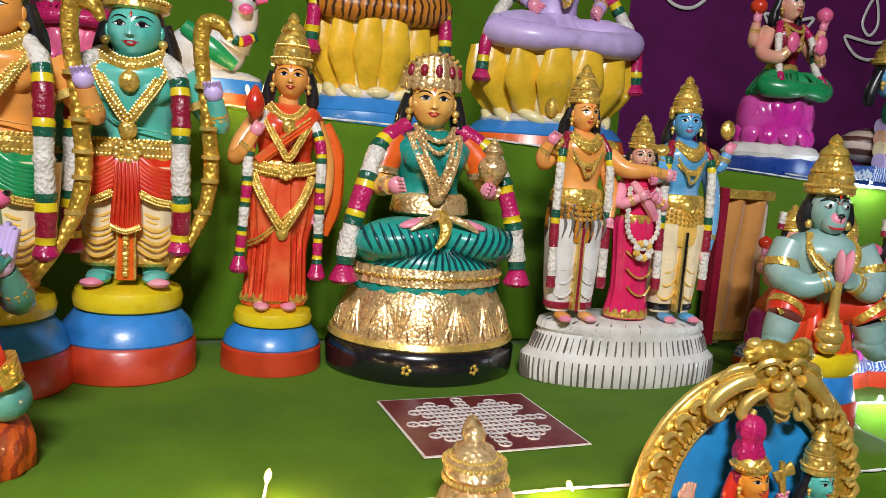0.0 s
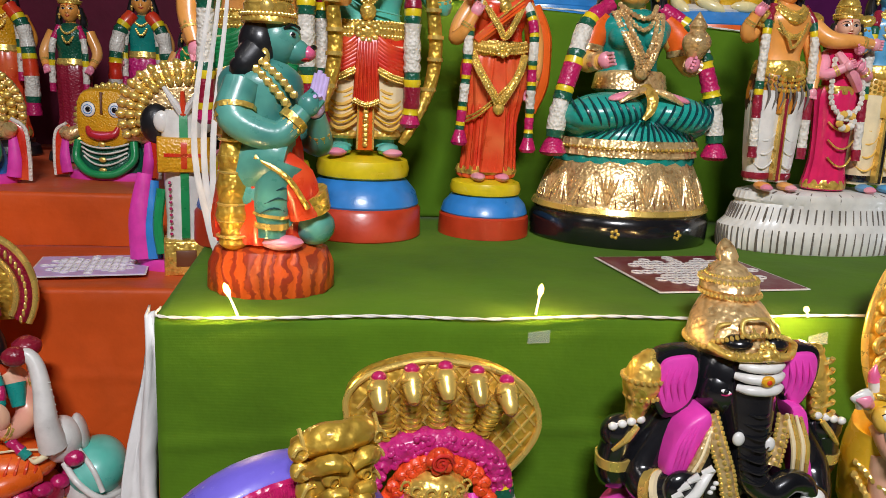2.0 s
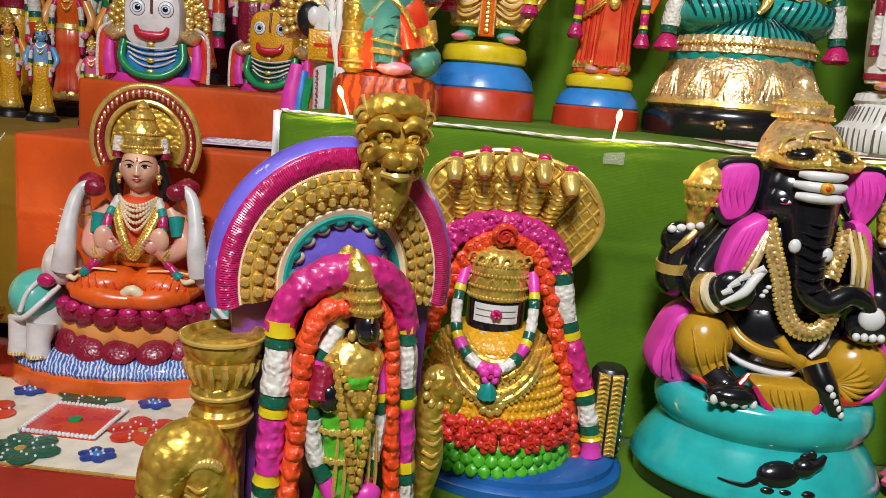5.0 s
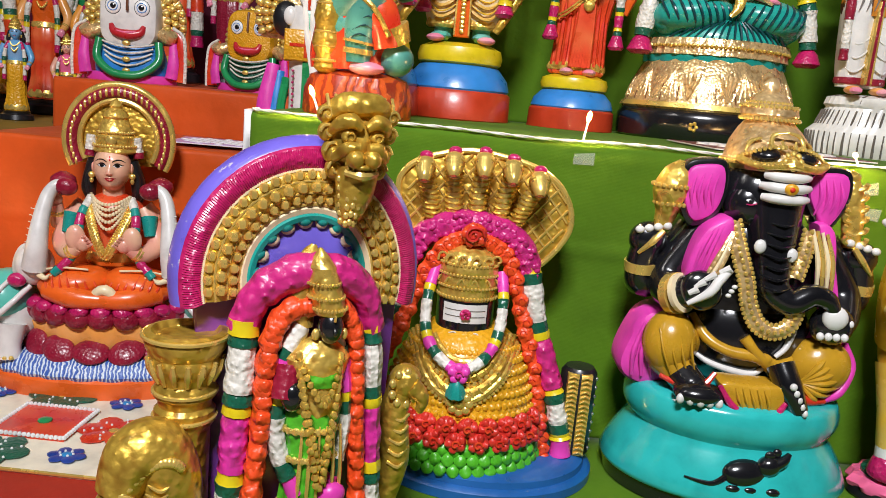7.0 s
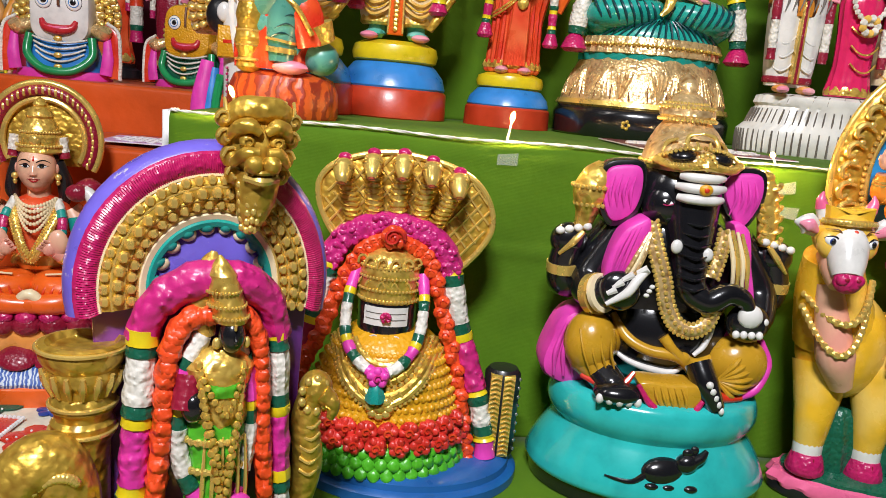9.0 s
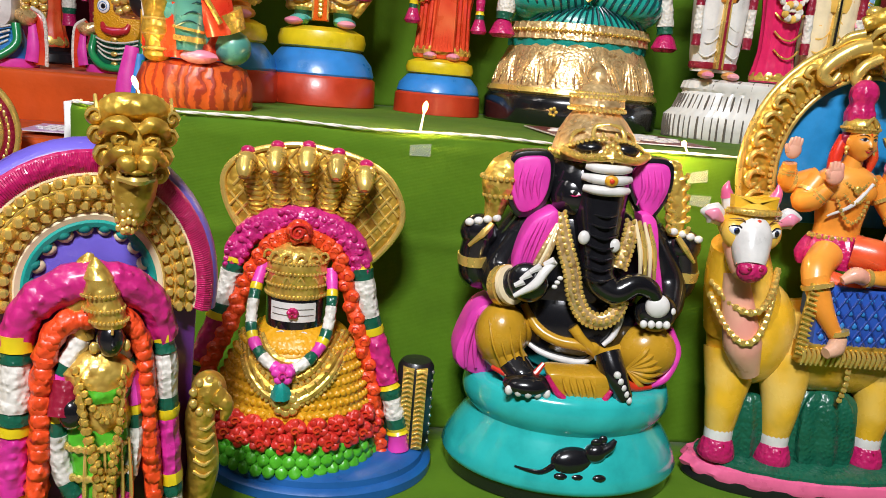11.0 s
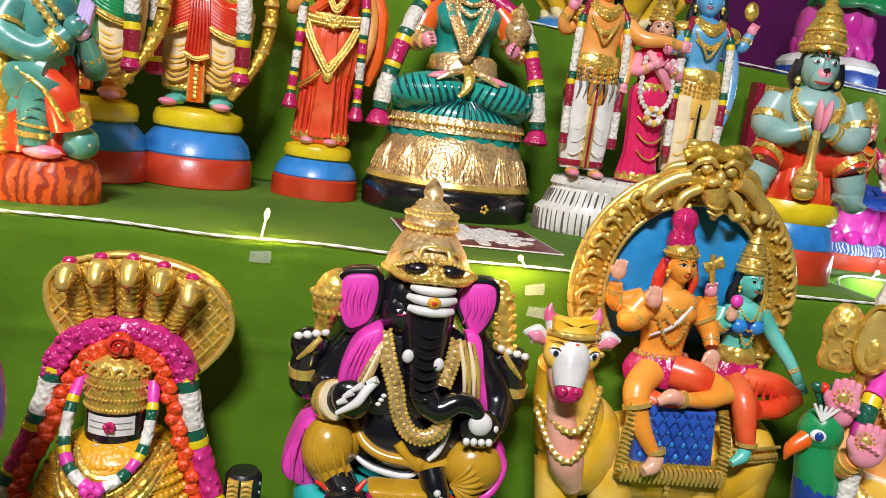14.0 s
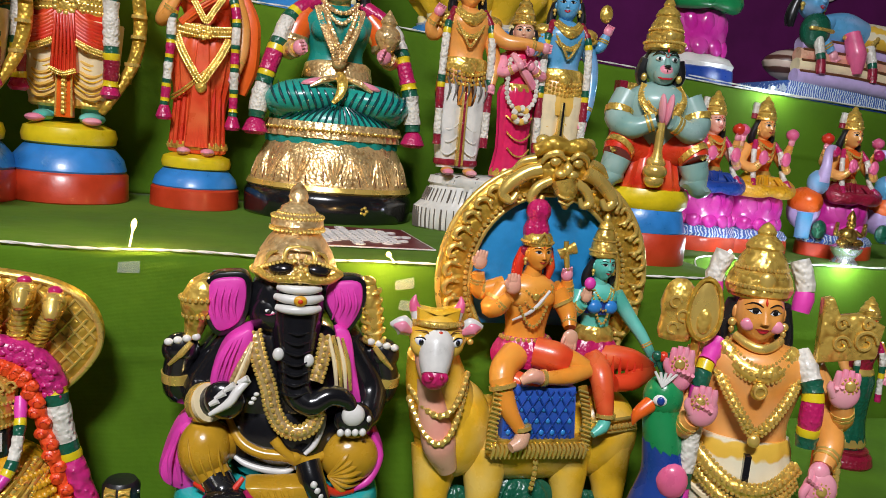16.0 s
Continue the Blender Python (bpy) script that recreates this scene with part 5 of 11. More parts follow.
        s.ball("gold_smooth", (k * 2.7, -0.7, 26.8), (0.5, 0.5, 0.6), 8, 6)
    s.ball("hair", (0, 0.6, 29), (2.8, 2.3, 2.9), 14, 9)
    s.tube("red", [(0, -2.95, 30.2), (0, -2.7, 31)], 0.14, 6, 1)
    crown(s, (0, 0, 30.6), 2.8, 7.6)
    for k in (-1, 1):
        bead_band(s, [(k * 2.4, -1.3, 25.6), (k * 3.0, -3.0, 23.8), (k * 2.2, -4.0, 22.2), (k * 1.0, -4.6, 21.4)], 0.62, 0.2, "gold")
        bead_band(s, [(k * 4.5, -3.9, 17.6), (k * 5.8, -4.6, 17.0), (k * 7.2, -4.4, 16.2)], 0.5, 0.17, "gold")
    s.v = [(x if z < 11.5 else x * 0.88, y, z) for x, y, z in s.v]
    return s


praying_devotee().finish("statue", pose(0.640, 0.695, MID, 0, 0, -14) @ Matrix.Diagonal((0.92, 0.86, 0.87, 1)), "grey green praying monkey devotee statue with gold crown", "statue", "seated clay statues")

# ---- statues on the lower step ----
def elephant_headed_idol():
    s = Sculpt()
    s.lathe("black", [(10.2, 0), (10.7, 0.3), (10.9, 2.0), (10, 2.3)], c=(0, -0.6, 0), sy=0.76, seg=48)
    s.lathe("base_teal", [(10.8, 1.6), (11.2, 2.2), (10.3, 4.2), (9.3, 5.7), (8.9, 6.4), (9.3, 6.9), (9.7, 7.9), (9.5, 9.2), (8.7, 9.9), (5, 10.2), (0.1, 10.3)], c=(0, -0.6, 0), sy=0.78, seg=64, soft=2)
    # small mouse in relief on the base
    s.ball("black", (-0.4, -8.0, 4.5), (2.0, 0.9, 1.25), 18, 10, (-25, -6, 8))
    s.ball("black", (1.5, -8.0, 5.3), (1.1, 0.8, 0.9), 14, 8, (0, -25, 0))
    s.tube("black", [(1.8, -8.1, 5.4), (2.7, -8.0, 5.9), (3.2, -7.8, 6.5)], [0.6, 0.45, 0.2], 10, 3)
    s.ball("black", (1.5, -8.1, 6.3), (0.5, 0.25, 0.4), 10, 6)
    s.ball("black", (2.1, -7.9, 6.5), (0.4, 0.25, 0.4), 10, 6)
    s.tube("black", [(-1.8, -8.4, 4.3), (-3.0, -8.5, 3.5), (-4.2, -8.3, 3.5), (-5.3, -7.9, 3.6)], [0.32, 0.24, 0.16, 0.08], 8, 4)
    for x in (-1.4, 0.0, 1.9):
        s.ball("black", (x, -8.7, 3.3), (0.7, 0.4, 0.35), 10, 6)
    # belly and chest
    belly, br = (0.2, 0.0, 14.6), (6.4, 4.3, 5.2)

    def skin_at(x, z, out=1.02):
        return on_ball(belly, br, x - belly[0], z - belly[2], out)
    s.ball("black", belly, br, 36, 22)
    s.lathe("black", [(5.6, 12), (5.9, 17), (5.7, 21), (4.8, 24.4), (3.0, 26)], c=(0.1, 0.4, 0), sy=0.68, seg=40, soft=3)
    # pink cloth spread behind the knees
    left = smooth_path([(-7.6, 0, 16.6), (-9.4, 0, 15.9), (-10.6, 0, 13.4), (-11.0, 0, 11.2), (-10.2, 0, 9.9), (-8.0, 0, 9.3), (-6.0, 0, 10.6), (-6.0, 0, 15.0)], 4, True)
    s.slab("hot_pink", [(p[0], p[2]) for p in left], -2.8, 1.2, 1.0)
    for i in range(4):
        s.tube("hot_pink", [(-9.2 + 0.5 * i, -2.9, 15.4 - i * 0.3), (-9.9 + 0.7 * i, -3.15, 12.8), (-9.8 + 0.9 * i, -2.9, 10.4)], [0.1, 0.28, 0.12], 8, 5)
    right = smooth_path([(6.6, 0, 16.2), (8.6, 0, 15.6), (9.7, 0, 13.2), (8.9, 0, 10.6), (6.8, 0, 9.5), (4.6, 0, 10.8), (4.4, 0, 15)], 4, True)
    s.slab("hot_pink", [(p[0], p[2]) for p in right], -3.0, 1.2, 0.9)
    # ochre silk over the two legs
    s.tube("ochre", [(-4.6, -0.6, 13.4), (-5.8, -1.8, 13.8), (-7.0, -3.0, 13.9)], [1.6, 2.1, 2.3], 20, 6)
    s.ball("ochre", (-7.0, -3.2, 13.9), (2.35, 2.4, 2.9), 26, 16)
    s.tube("ochre", [(-7.0, -3.2, 12.8), (-6.0, -4.0, 11.8), (-5.2, -4.6, 11.4)], [2.0, 1.6, 1.2], 18, 5)
    for i in range(4):
        s.tube("ochre", [(-8.4 + i * 0.9, -4.8 - 0.25 * i, 15.6 - 0.2 * i), (-7.9 + i * 0.8, -5.55, 13.6), (-7.0 + i * 0.7, -5.3, 11.6 + 0.1 * i)], [0.05, 0.14, 0.06], 6, 5)
    s.tube("red", [(-7.6, -4.4, 11.2), (-6.0, -5.6, 10.9), (-4.4, -6.1, 11.2), (-3.4, -5.8, 12.3)], [0.28, 0.34, 0.34, 0.22], 8, 5)
    s.tube("ochre", [(4.0, -0.6, 12.8), (5.2, -2.2, 12.9), (6.2, -3.2, 13.0)], [1.6, 2.0, 2.2], 20, 6)
    s.ball("ochre", (6.3, -3.2, 13.1), (2.75, 2.1, 2.6), 26, 16, (0, -12, 0))
    for i in range(7):
        a = radians(-52 + i * 17)
        s.tube("ochre", [(4.2, -4.9, 11.9), (4.2 + 2.0 * math.cos(a), -5.35 + 0.06 * abs(i - 3), 12.2 + 1.9 * math.sin(a)), (4.2 + 4.2 * math.cos(a), -4.1 + 0.1 * abs(i - 3), 12.6 + 3.2 * math.sin(a))], [0.12, 0.30, 0.10], 8, 5)
    s.tube("hot_pink", [(8.3, -3.2, 15.3), (9.2, -3.2, 13.2), (8.2, -3.8, 11.0), (6.6, -4.4, 10.3)], [0.25, 0.4, 0.45, 0.3], 10, 5)
    s.tube("red", [(6.7, -4.5, 10.3), (5.0, -5.2, 10.4), (3.9, -5.6, 11.2), (3.5, -5.4, 12.2)], [0.3, 0.4, 0.36, 0.2], 10, 5)
    # feet with white nails
    s.tube("black", [(-6.0, -4.0, 11.6), (-4.9, -5.6, 10.6), (-4.6, -6.6, 10.4)], [1.5, 1.4, 1.1], 16, 4)
    s.ball("black", (-4.7, -6.3, 10.5), (2.2, 1.5, 1.0), 20, 10)
    for i in range(5):
        s.ball("white", (-6.4 + i * 0.82, -7.45 + abs(i - 2) * 0.16, 10.2 - 0.03 * i), (0.36, 0.3, 0.46), 10, 7)
        s.ball("white", (2.75 + 0.33 * i, -7.2, 12.2 - i * 0.56), (0.34 - 0.02 * i, 0.28, 0.34), 10, 7)
    s.tube("black", [(2.2, -5.2, 13.4), (2.8, -6.2, 11.8), (3.8, -6.6, 9.9)], [1.2, 1.15, 0.8], 16, 5)
    flap = smooth_path([(-3.2, 0, 11.8), (-0.6, 0, 11.9), (2.2, 0, 11.9), (2.4, 0, 10.6), (1.4, 0, 9.4), (-0.2, 0, 9.1), (-1.8, 0, 9.9)], 4, True)
    s.slab("ochre", [(p[0], p[2]) for p in flap], -7.0, -4.4, 0.4)
    for i in range(5):
        s.tube("ochre", [(-1.9 + 0.6 * i, -7.0, 11.6), (-1.5 + 0.62 * i, -7.15, 10.6), (-1.0 + 0.55 * i, -7.0, 9.8 - 0.1 * i)], [0.08, 0.16, 0.06], 6, 4)
    s.tube("magenta", [(-3.2, -6.9, 11.6), (-2.0, -7.1, 10.0), (-0.2, -7.2, 9.0), (1.5, -7.15, 9.3), (2.5, -6.9, 10.6)], [0.22, 0.3, 0.36, 0.34, 0.2], 8, 5)
    # belt, knotted sash and sacred thread
    s.tube("white", [skin_at(-4.4, 13.0), skin_at(-3.2, 12.4), skin_at(-1.4, 12.0), skin_at(0.4, 11.9), skin_at(1.4, 12.6)], [0.2, 0.3, 0.34, 0.32, 0.2], 10, 5)
    s.tube("white", [skin_at(3.3, 18.8, 1.05), skin_at(3.6, 16.8, 1.05), skin_at(2.9, 14.8, 1.05), skin_at(2.0, 13.8, 1.05)], [0.16, 0.26, 0.28, 0.2], 10, 5)
    s.tube("ochre", [skin_at(-5.0, 16.4), skin_at(-3.8, 14.7), skin_at(-2.0, 13.9, 1.05), skin_at(0.4, 13.7, 1.06), skin_at(2.4, 13.0, 1.06), skin_at(4.4, 13.6)], [0.35, 0.5, 0.5, 0.55, 0.5, 0.4], 12, 5)
    s.tube("ochre", [skin_at(-0.9, 15.3, 1.04), skin_at(0.0, 14.3, 1.09), skin_at(1.2, 13.2, 1.1), skin_at(2.2, 11.9, 1.08)], [0.5, 0.42, 0.46, 0.3], 12, 5)
    s.ball("ochre", skin_at(1.0, 13.5, 1.08), (0.75, 0.5, 0.6), 14, 9)
    # shawl ends and their gold stripes
    s.slab("hot_pink", [(p[0], p[2]) for p in smooth_path([(-3.6, 0, 25.6), (-5.4, 0, 24.6), (-6.4, 0, 22.6), (-6.7, 0, 20.2), (-5.0, 0, 20.4), (-3.9, 0, 22.6), (-3.2, 0, 24.4)], 4, True)], -4.4, -1.6, 0.5)
    for i in range(3):
        s.tube("hot_pink", [(-4.2 - 0.4 * i, -4.4, 24.8 - 0.2 * i), (-5.0 - 0.4 * i, -4.6, 22.8), (-5.4 - 0.42 * i, -4.4, 20.6)], [0.06, 0.18, 0.08], 6, 4)
    for i in range(3):
        s.tube("pale_gold" if i % 2 == 0 else "cream", [(-3.2 - 0.1 * i, -4.3, 24.4), (-3.7 - 0.3 * i, -4.7, 22.4), (-4.2 - 0.4 * i, -4.6, 20.7)], [0.12, 0.24, 0.2], 8, 4)
    s.slab("hot_pink", [(p[0], p[2]) for p in smooth_path([(4.0, 0, 25.6), (5.4, 0, 25.2), (6.2, 0, 22.0), (7.0, 0, 18.2), (6.2, 0, 17.6), (5.4, 0, 20.4), (4.8, 0, 23)], 4, True)], -3.6, -1.4, 0.4)
    for i in range(4):
        s.tube("gold_smooth" if i % 2 else "cream", [(3.4 + i * 0.42, -3.9, 25.2 - 0.1 * i), (4.1 + i * 0.42, -4.3, 22.6), (4.5 + i * 0.42, -4.1, 20.0)], [0.14, 0.22, 0.16], 8, 4)
    # lower arm with open palm
    s.tube("black", [(-4.8, -0.6, 23.6), (-7.4, -1.2, 19.6), (-7.2, -3.0, 18.4), (-5.9, -4.2, 19.0)], [1.9, 1.8, 1.6, 1.4], 18, 5)
    s.tube("gold_smooth", [(-7.3, -3.1, 18.3), (-6.9, -3.7, 18.5)], 1.85, 18, 1)
    s.tube("cream", [(-6.85, -3.8, 18.55), (-6.6, -4.1, 18.7)], 1.75, 18, 1)
    s.ball("black", (-5.4, -4.9, 19.2), (1.9, 0.9, 1.7), 18, 11, (0, 35, 0))
    s.tube("white", [(-3.4, -5.4, 21.3), (-4.3, -5.8, 20.4), (-5.0, -5.9, 19.3), (-6.6, -5.6, 18.1)], [0.3, 0.42, 0.42, 0.2], 10, 5)
    for a, b in (((-6.6, 19.0), (-5.9, 19.5)), ((-6.2, 19.6), (-5.4, 20.2)), ((-5.4, 20.3), (-4.6, 20.9)), ((-4.3, 21.0), (-3.5, 21.5))):
        s.tube("white", [(a[0], -5.5, a[1]), (b[0], -5.7, b[1])], [0.22, 0.34], 8, 2)
    for i in range(3):
        s.ball("white", (-2.7 - 0.2 * i, -5.0, 19.8 - 0.4 * i), (0.26, 0.2, 0.2), 8, 5)
    # other lower hand, holding a sweet
    s.tube("black", [(5.4, -0.6, 23.6), (7.9, -1.0, 19.6), (7.6, -2.8, 17.4), (6.4, -3.8, 17.0)], [1.8, 1.7, 1.5, 1.2], 18, 5)
    s.ball("black", (6.3, -4.2, 17.1), (1.9, 1.2, 1.8), 18, 11)
    s.ball("white", (6.1, -5.0, 17.9), (1.1, 0.7, 1.1), 16, 10)
    for i in range(4):
        s.ball("white", (5.0 + i * 0.68, -5.3, 16.3 + 0.02 * i), (0.34, 0.3, 0.38), 10, 7)
    s.ball("white", (7.5, -4.9, 17.5), (0.34, 0.28, 0.36), 10, 7)
    # raised arms with bead-bound emblems
    for k, ex, hx in ((-1, 9.3, 9.6), (1, 9.0, 9.0)):
        s.tube("black", [(k * 4.8, 0.3, 24.2), (k * 7.6, 0.2, 20.4), (k * ex, -0.2, 18.6), (k * (ex + 0.5), -0.6, 20.0), (k * hx, -0.9, 22.2)], [2.0, 1.9, 1.6, 1.4, 1.3], 18, 5)
        s.tube("gold_smooth", [(k * (ex + 0.35), -0.5, 19.6), (k * (ex + 0.40), -0.6, 20.5)], 1.62, 18, 1)
        s.ball("black", (k * hx, -1.0, 22.6), (1.7, 1.2, 1.6), 18, 11)
        for i in range(4):
            s.ball("white", (k * (hx + 1.0 - i * 0.78), -1.9, 23.5 + i * 0.18), (0.42, 0.32, 0.36), 10, 7)
        s.tube("gold_smooth", [(k * (hx + 0.9), -2.0, 21.4), (k * (hx - 0.2), -2.3, 22.6), (k * (hx - 1.0), -2.2, 23.6)], [0.16, 0.32, 0.26], 8, 4)
    s.tube("gold", [(-8.7, -1.2, 23.8), (-8.4, -1.3, 25.2), (-8.2, -1.3, 27.0), (-7.6, -1.2, 28.6), (-7.2, -1.1, 29.6)], [0.7, 1.0, 1.7, 1.5, 0.7], 20, 6)
    s.ball("gold", (-7.4, -1.1, 28.9), (1.35, 1.2, 0.9), 16, 10)
    for z, r in ((26.0, 1.4), (27.6, 1.75)):
        s.beads("gold_smooth", ring_points((-8.1, -1.3, z), r, r, 18), 0.22, 0.5, closed=True)
    s.tube("gold", [(8.0, -1.2, 23.6), (7.8, -1.2, 26.0), (7.3, -1.2, 28.2), (7.0, -1.1, 29.6)], [0.75, 0.95, 1.0, 0.7], 18, 6)
    for i in range(6):
        z = 24.4 + i * 0.95
        s.tube("gold_smooth", [(7.9 - 0.16 * i + 1.0 * math.cos(t), -2.1 - 0.25 * math.sin(t), z + 0.5 * math.sin(t)) for t in (2.6, 3.6, 4.7, 5.8, 6.6)], 0.22, 6, 3)
    s.ball("gold", (6.9, -1.2, 29.7), (0.9, 0.8, 0.6), 14, 9)
    # head, ears, trunk
    s.ball("black", (-0.4, -0.2, 27.2), (3.8, 3.5, 3.8), 30, 18)
    s.ball("black", (-1.6, -1.8, 26.6), (2.2, 1.8, 2.2), 20, 12)
    for k, ear in ((-1, [(-3.9, 30.0), (-5.6, 30.3), (-7.5, 29.7), (-7.9, 27.6), (-7.4, 25.4), (-6.3, 24.2), (-4.4, 25.2), (-3.6, 27.4)]), (1, [(2.8, 29.8), (4.4, 30.4), (6.5, 30.2), (6.9, 28.0), (6.1, 25.8), (4.9, 24.6), (3.6, 26.2), (2.7, 28.0)])):
        cx, cz = sum(q[0] for q in ear) / 8, sum(q[1] for q in ear) / 8
        soft = [(p[0], p[2]) for p in smooth_path([(x, 0, z) for x, z in ear], 4, True)]
        s.slab("black", soft, -2.4, -0.8, 0.4)
        s.slab("hot_pink", [(cx + (x - cx) * 0.80, cz + (z - cz) * 0.82) for x, z in soft], -2.75, -1.8, 0.35)
        for i in range(4):
            x0 = cx + k * (-0.9 + i * 0.6)
            s.tube("hot_pink", [(x0 - k * 0.2, -2.7, cz + 1.6), (x0 + k * 0.2, -2.9, cz), (x0 - k * 0.1, -2.7, cz - 1.6)], [0.05, 0.2, 0.06], 6, 4)
    s.tube("black", [(0.5, -1.6, 28.8), (0.5, -2.0, 27.0), (0.55, -2.6, 24.6), (0.6, -3.4, 21.8), (0.9, -4.2, 19.8), (2.2, -4.9, 18.9), (3.8, -4.9, 19.7), (5.2, -4.9, 19.4), (6.0, -4.9, 18.4)], [2.5, 2.55, 2.2, 1.7, 1.4, 1.15, 1.0, 0.85, 0.6], 24, 7)
    for i in range(7):
        z = 25.6 - i * 0.9
        s.tube("black", [(0.55 - 1.7 + 0.06 * i, -3.7 - 0.26 * i, z), (0.56, -4.95 - 0.16 * i, z - 0.25), (0.57 + 1.7 - 0.06 * i, -3.7 - 0.26 * i, z)], [0.04, 0.12, 0.04], 6, 4)
    s.ball("eye_white", (-2.0, -3.35, 27.0), (0.6, 0.25, 0.24), 12, 7, (0, 18, -20))
    s.ball("black", (-1.95, -3.5, 27.0), (0.26, 0.18, 0.22), 10, 6)
    s.tube("magenta", [(-2.5, -3.3, 26.8), (-2.0, -3.6, 26.72), (-1.5, -3.6, 26.9)], 0.06, 6, 3)
    for i, w in ((0, 1.85), (1, 2.05), (2, 1.9)):
        z = 29.35 - i * 0.92
        s.tube("white", [(0.5 + x, -1.85 - 0.08 * i - math.sqrt(max(0.1, 2.72 ** 2 - x * x)), z + 0.02 * x * x) for x in (-w, -w * 0.6, 0, w * 0.6, w)], [0.3, 0.42, 0.44, 0.42, 0.3], 10, 5)
    s.ball("marigold", (0.6, -4.95, 28.42), (0.62, 0.3, 0.5), 14, 8)
    s.ball("red", (0.6, -5.2, 28.42), (0.24, 0.14, 0.22), 10, 6)
    for x, y, z in ((-1.0, -4.55, 23.4), (1.7, -4.6, 22.9)):
        s.ball("white", (x, y, z), (0.52, 0.35, 0.62), 14, 9)
    bead_band(s, [(-3.3, -3.8, 25.2), (-2.6, -4.5, 22.8), (-1.7, -4.7, 20.4), (-1.2, -4.8, 18.4), (-0.2, -4.9, 16.7), (1.2, -5.0, 16.2), (2.4, -5.0, 16.9), (2.9, -4.9, 18.4)], 0.62, 0.21)
    bead_band(s, [(3.3, -3.8, 25.0), (3.0, -4.1, 23.0), (2.5, -4.4, 20.9)], 0.55, 0.21)
    # helmet crown
    cc = (0.25, 0.2, 0)
    s.lathe("pale_gold", [(3.7, 29.6), (3.95, 30.0), (3.85, 30.8), (3.4, 32.0), (2.7, 33.1), (2.1, 33.8), (2.2, 34.0), (2.5, 34.35), (2.45, 34.95), (2.0, 35.3), (1.75, 35.5), (1.6, 36.0), (0.95, 36.35), (0.85, 36.5), (0.98, 36.9), (0.75, 37.6), (0.35, 38.1), (0.05, 38.3)], c=cc, seg=48)
    for z, r, b in ((30.2, 4.0, 0.26), (34.0, 2.5, 0.2), (35.1, 2.4, 0.2), (35.45, 1.85, 0.15)):
        s.beads("gold_smooth", ring_points((cc[0], cc[1], z), r, r, 30), b, b * 2.05, closed=True)
    for k in (-1, 1):
        s.tube("gold_smooth", [(0.4, -4.0, 33.0), (0.4 + k * 1.1, -3.6, 32.7), (0.4 + k * 1.3, -3.8, 31.8), (0.4 + k * 0.5, -4.1, 31.7), (0.4 + k * 0.6, -4.0, 32.3)], [0.1, 0.2, 0.2, 0.16, 0.1], 8, 5)
        s.tube("gold_smooth", [(0.25 + k * 1.8, -3.1, 32.4), (0.25 + k * 2.5, -2.4, 32.0), (0.25 + k * 2.9, -2.2, 31.2)], [0.1, 0.2, 0.1], 8, 4)
        # dark openings under the brim, closed by a beaded brow band
        s.ball("black", (0.5 + k * 1.7, -3.2, 31.0), (1.2, 0.75, 0.62), 18, 10, (0, k * 6, k * 26))
        s.tube("gold", [(0.5, -4.7, 30.5), (0.5 + k * 1.2, -4.5, 30.25), (0.5 + k * 2.6, -3.6, 30.1), (0.5 + k * 3.7, -2.2, 30.5)], [0.5, 0.36, 0.34, 0.4], 10, 5)
        s.beads("gold_smooth", [(0.5 + k * 0.8, -4.95, 30.5), (0.5 + k * 2.0, -4.35, 30.3), (0.5 + k * 3.3, -3.1, 30.4)], 0.16, 0.36)
        s.beads("gold_smooth", [(0.5, -4.2, 31.8), (0.5 + k * 1.4, -4.0, 31.7), (0.5 + k * 2.6, -3.4, 31.3), (0.5 + k * 3.5, -2.2, 30.8)], 0.2, 0.42)
    for a in range(0, 360, 45):
        s.ball("gold_smooth", (0.5 + 0.62 * math.cos(radians(a)), -4.75, 30.75 + 0.6 * math.sin(radians(a))), (0.26, 0.22, 0.26), 8, 6)
    s.ball("gold_smooth", (0.5, -4.85, 30.75), (0.36, 0.3, 0.36), 10, 7)
    # the crown leans back
    s.v = [(x, y + max(0.0, z - 30.4) * 0.42, z) for x, y, z in s.v]
    return s


elephant_headed_idol().finish("statue", pose(0.194, 0.515, LOW), "glossy black elephant headed idol on turquoise base", "statue", "large clay idols")


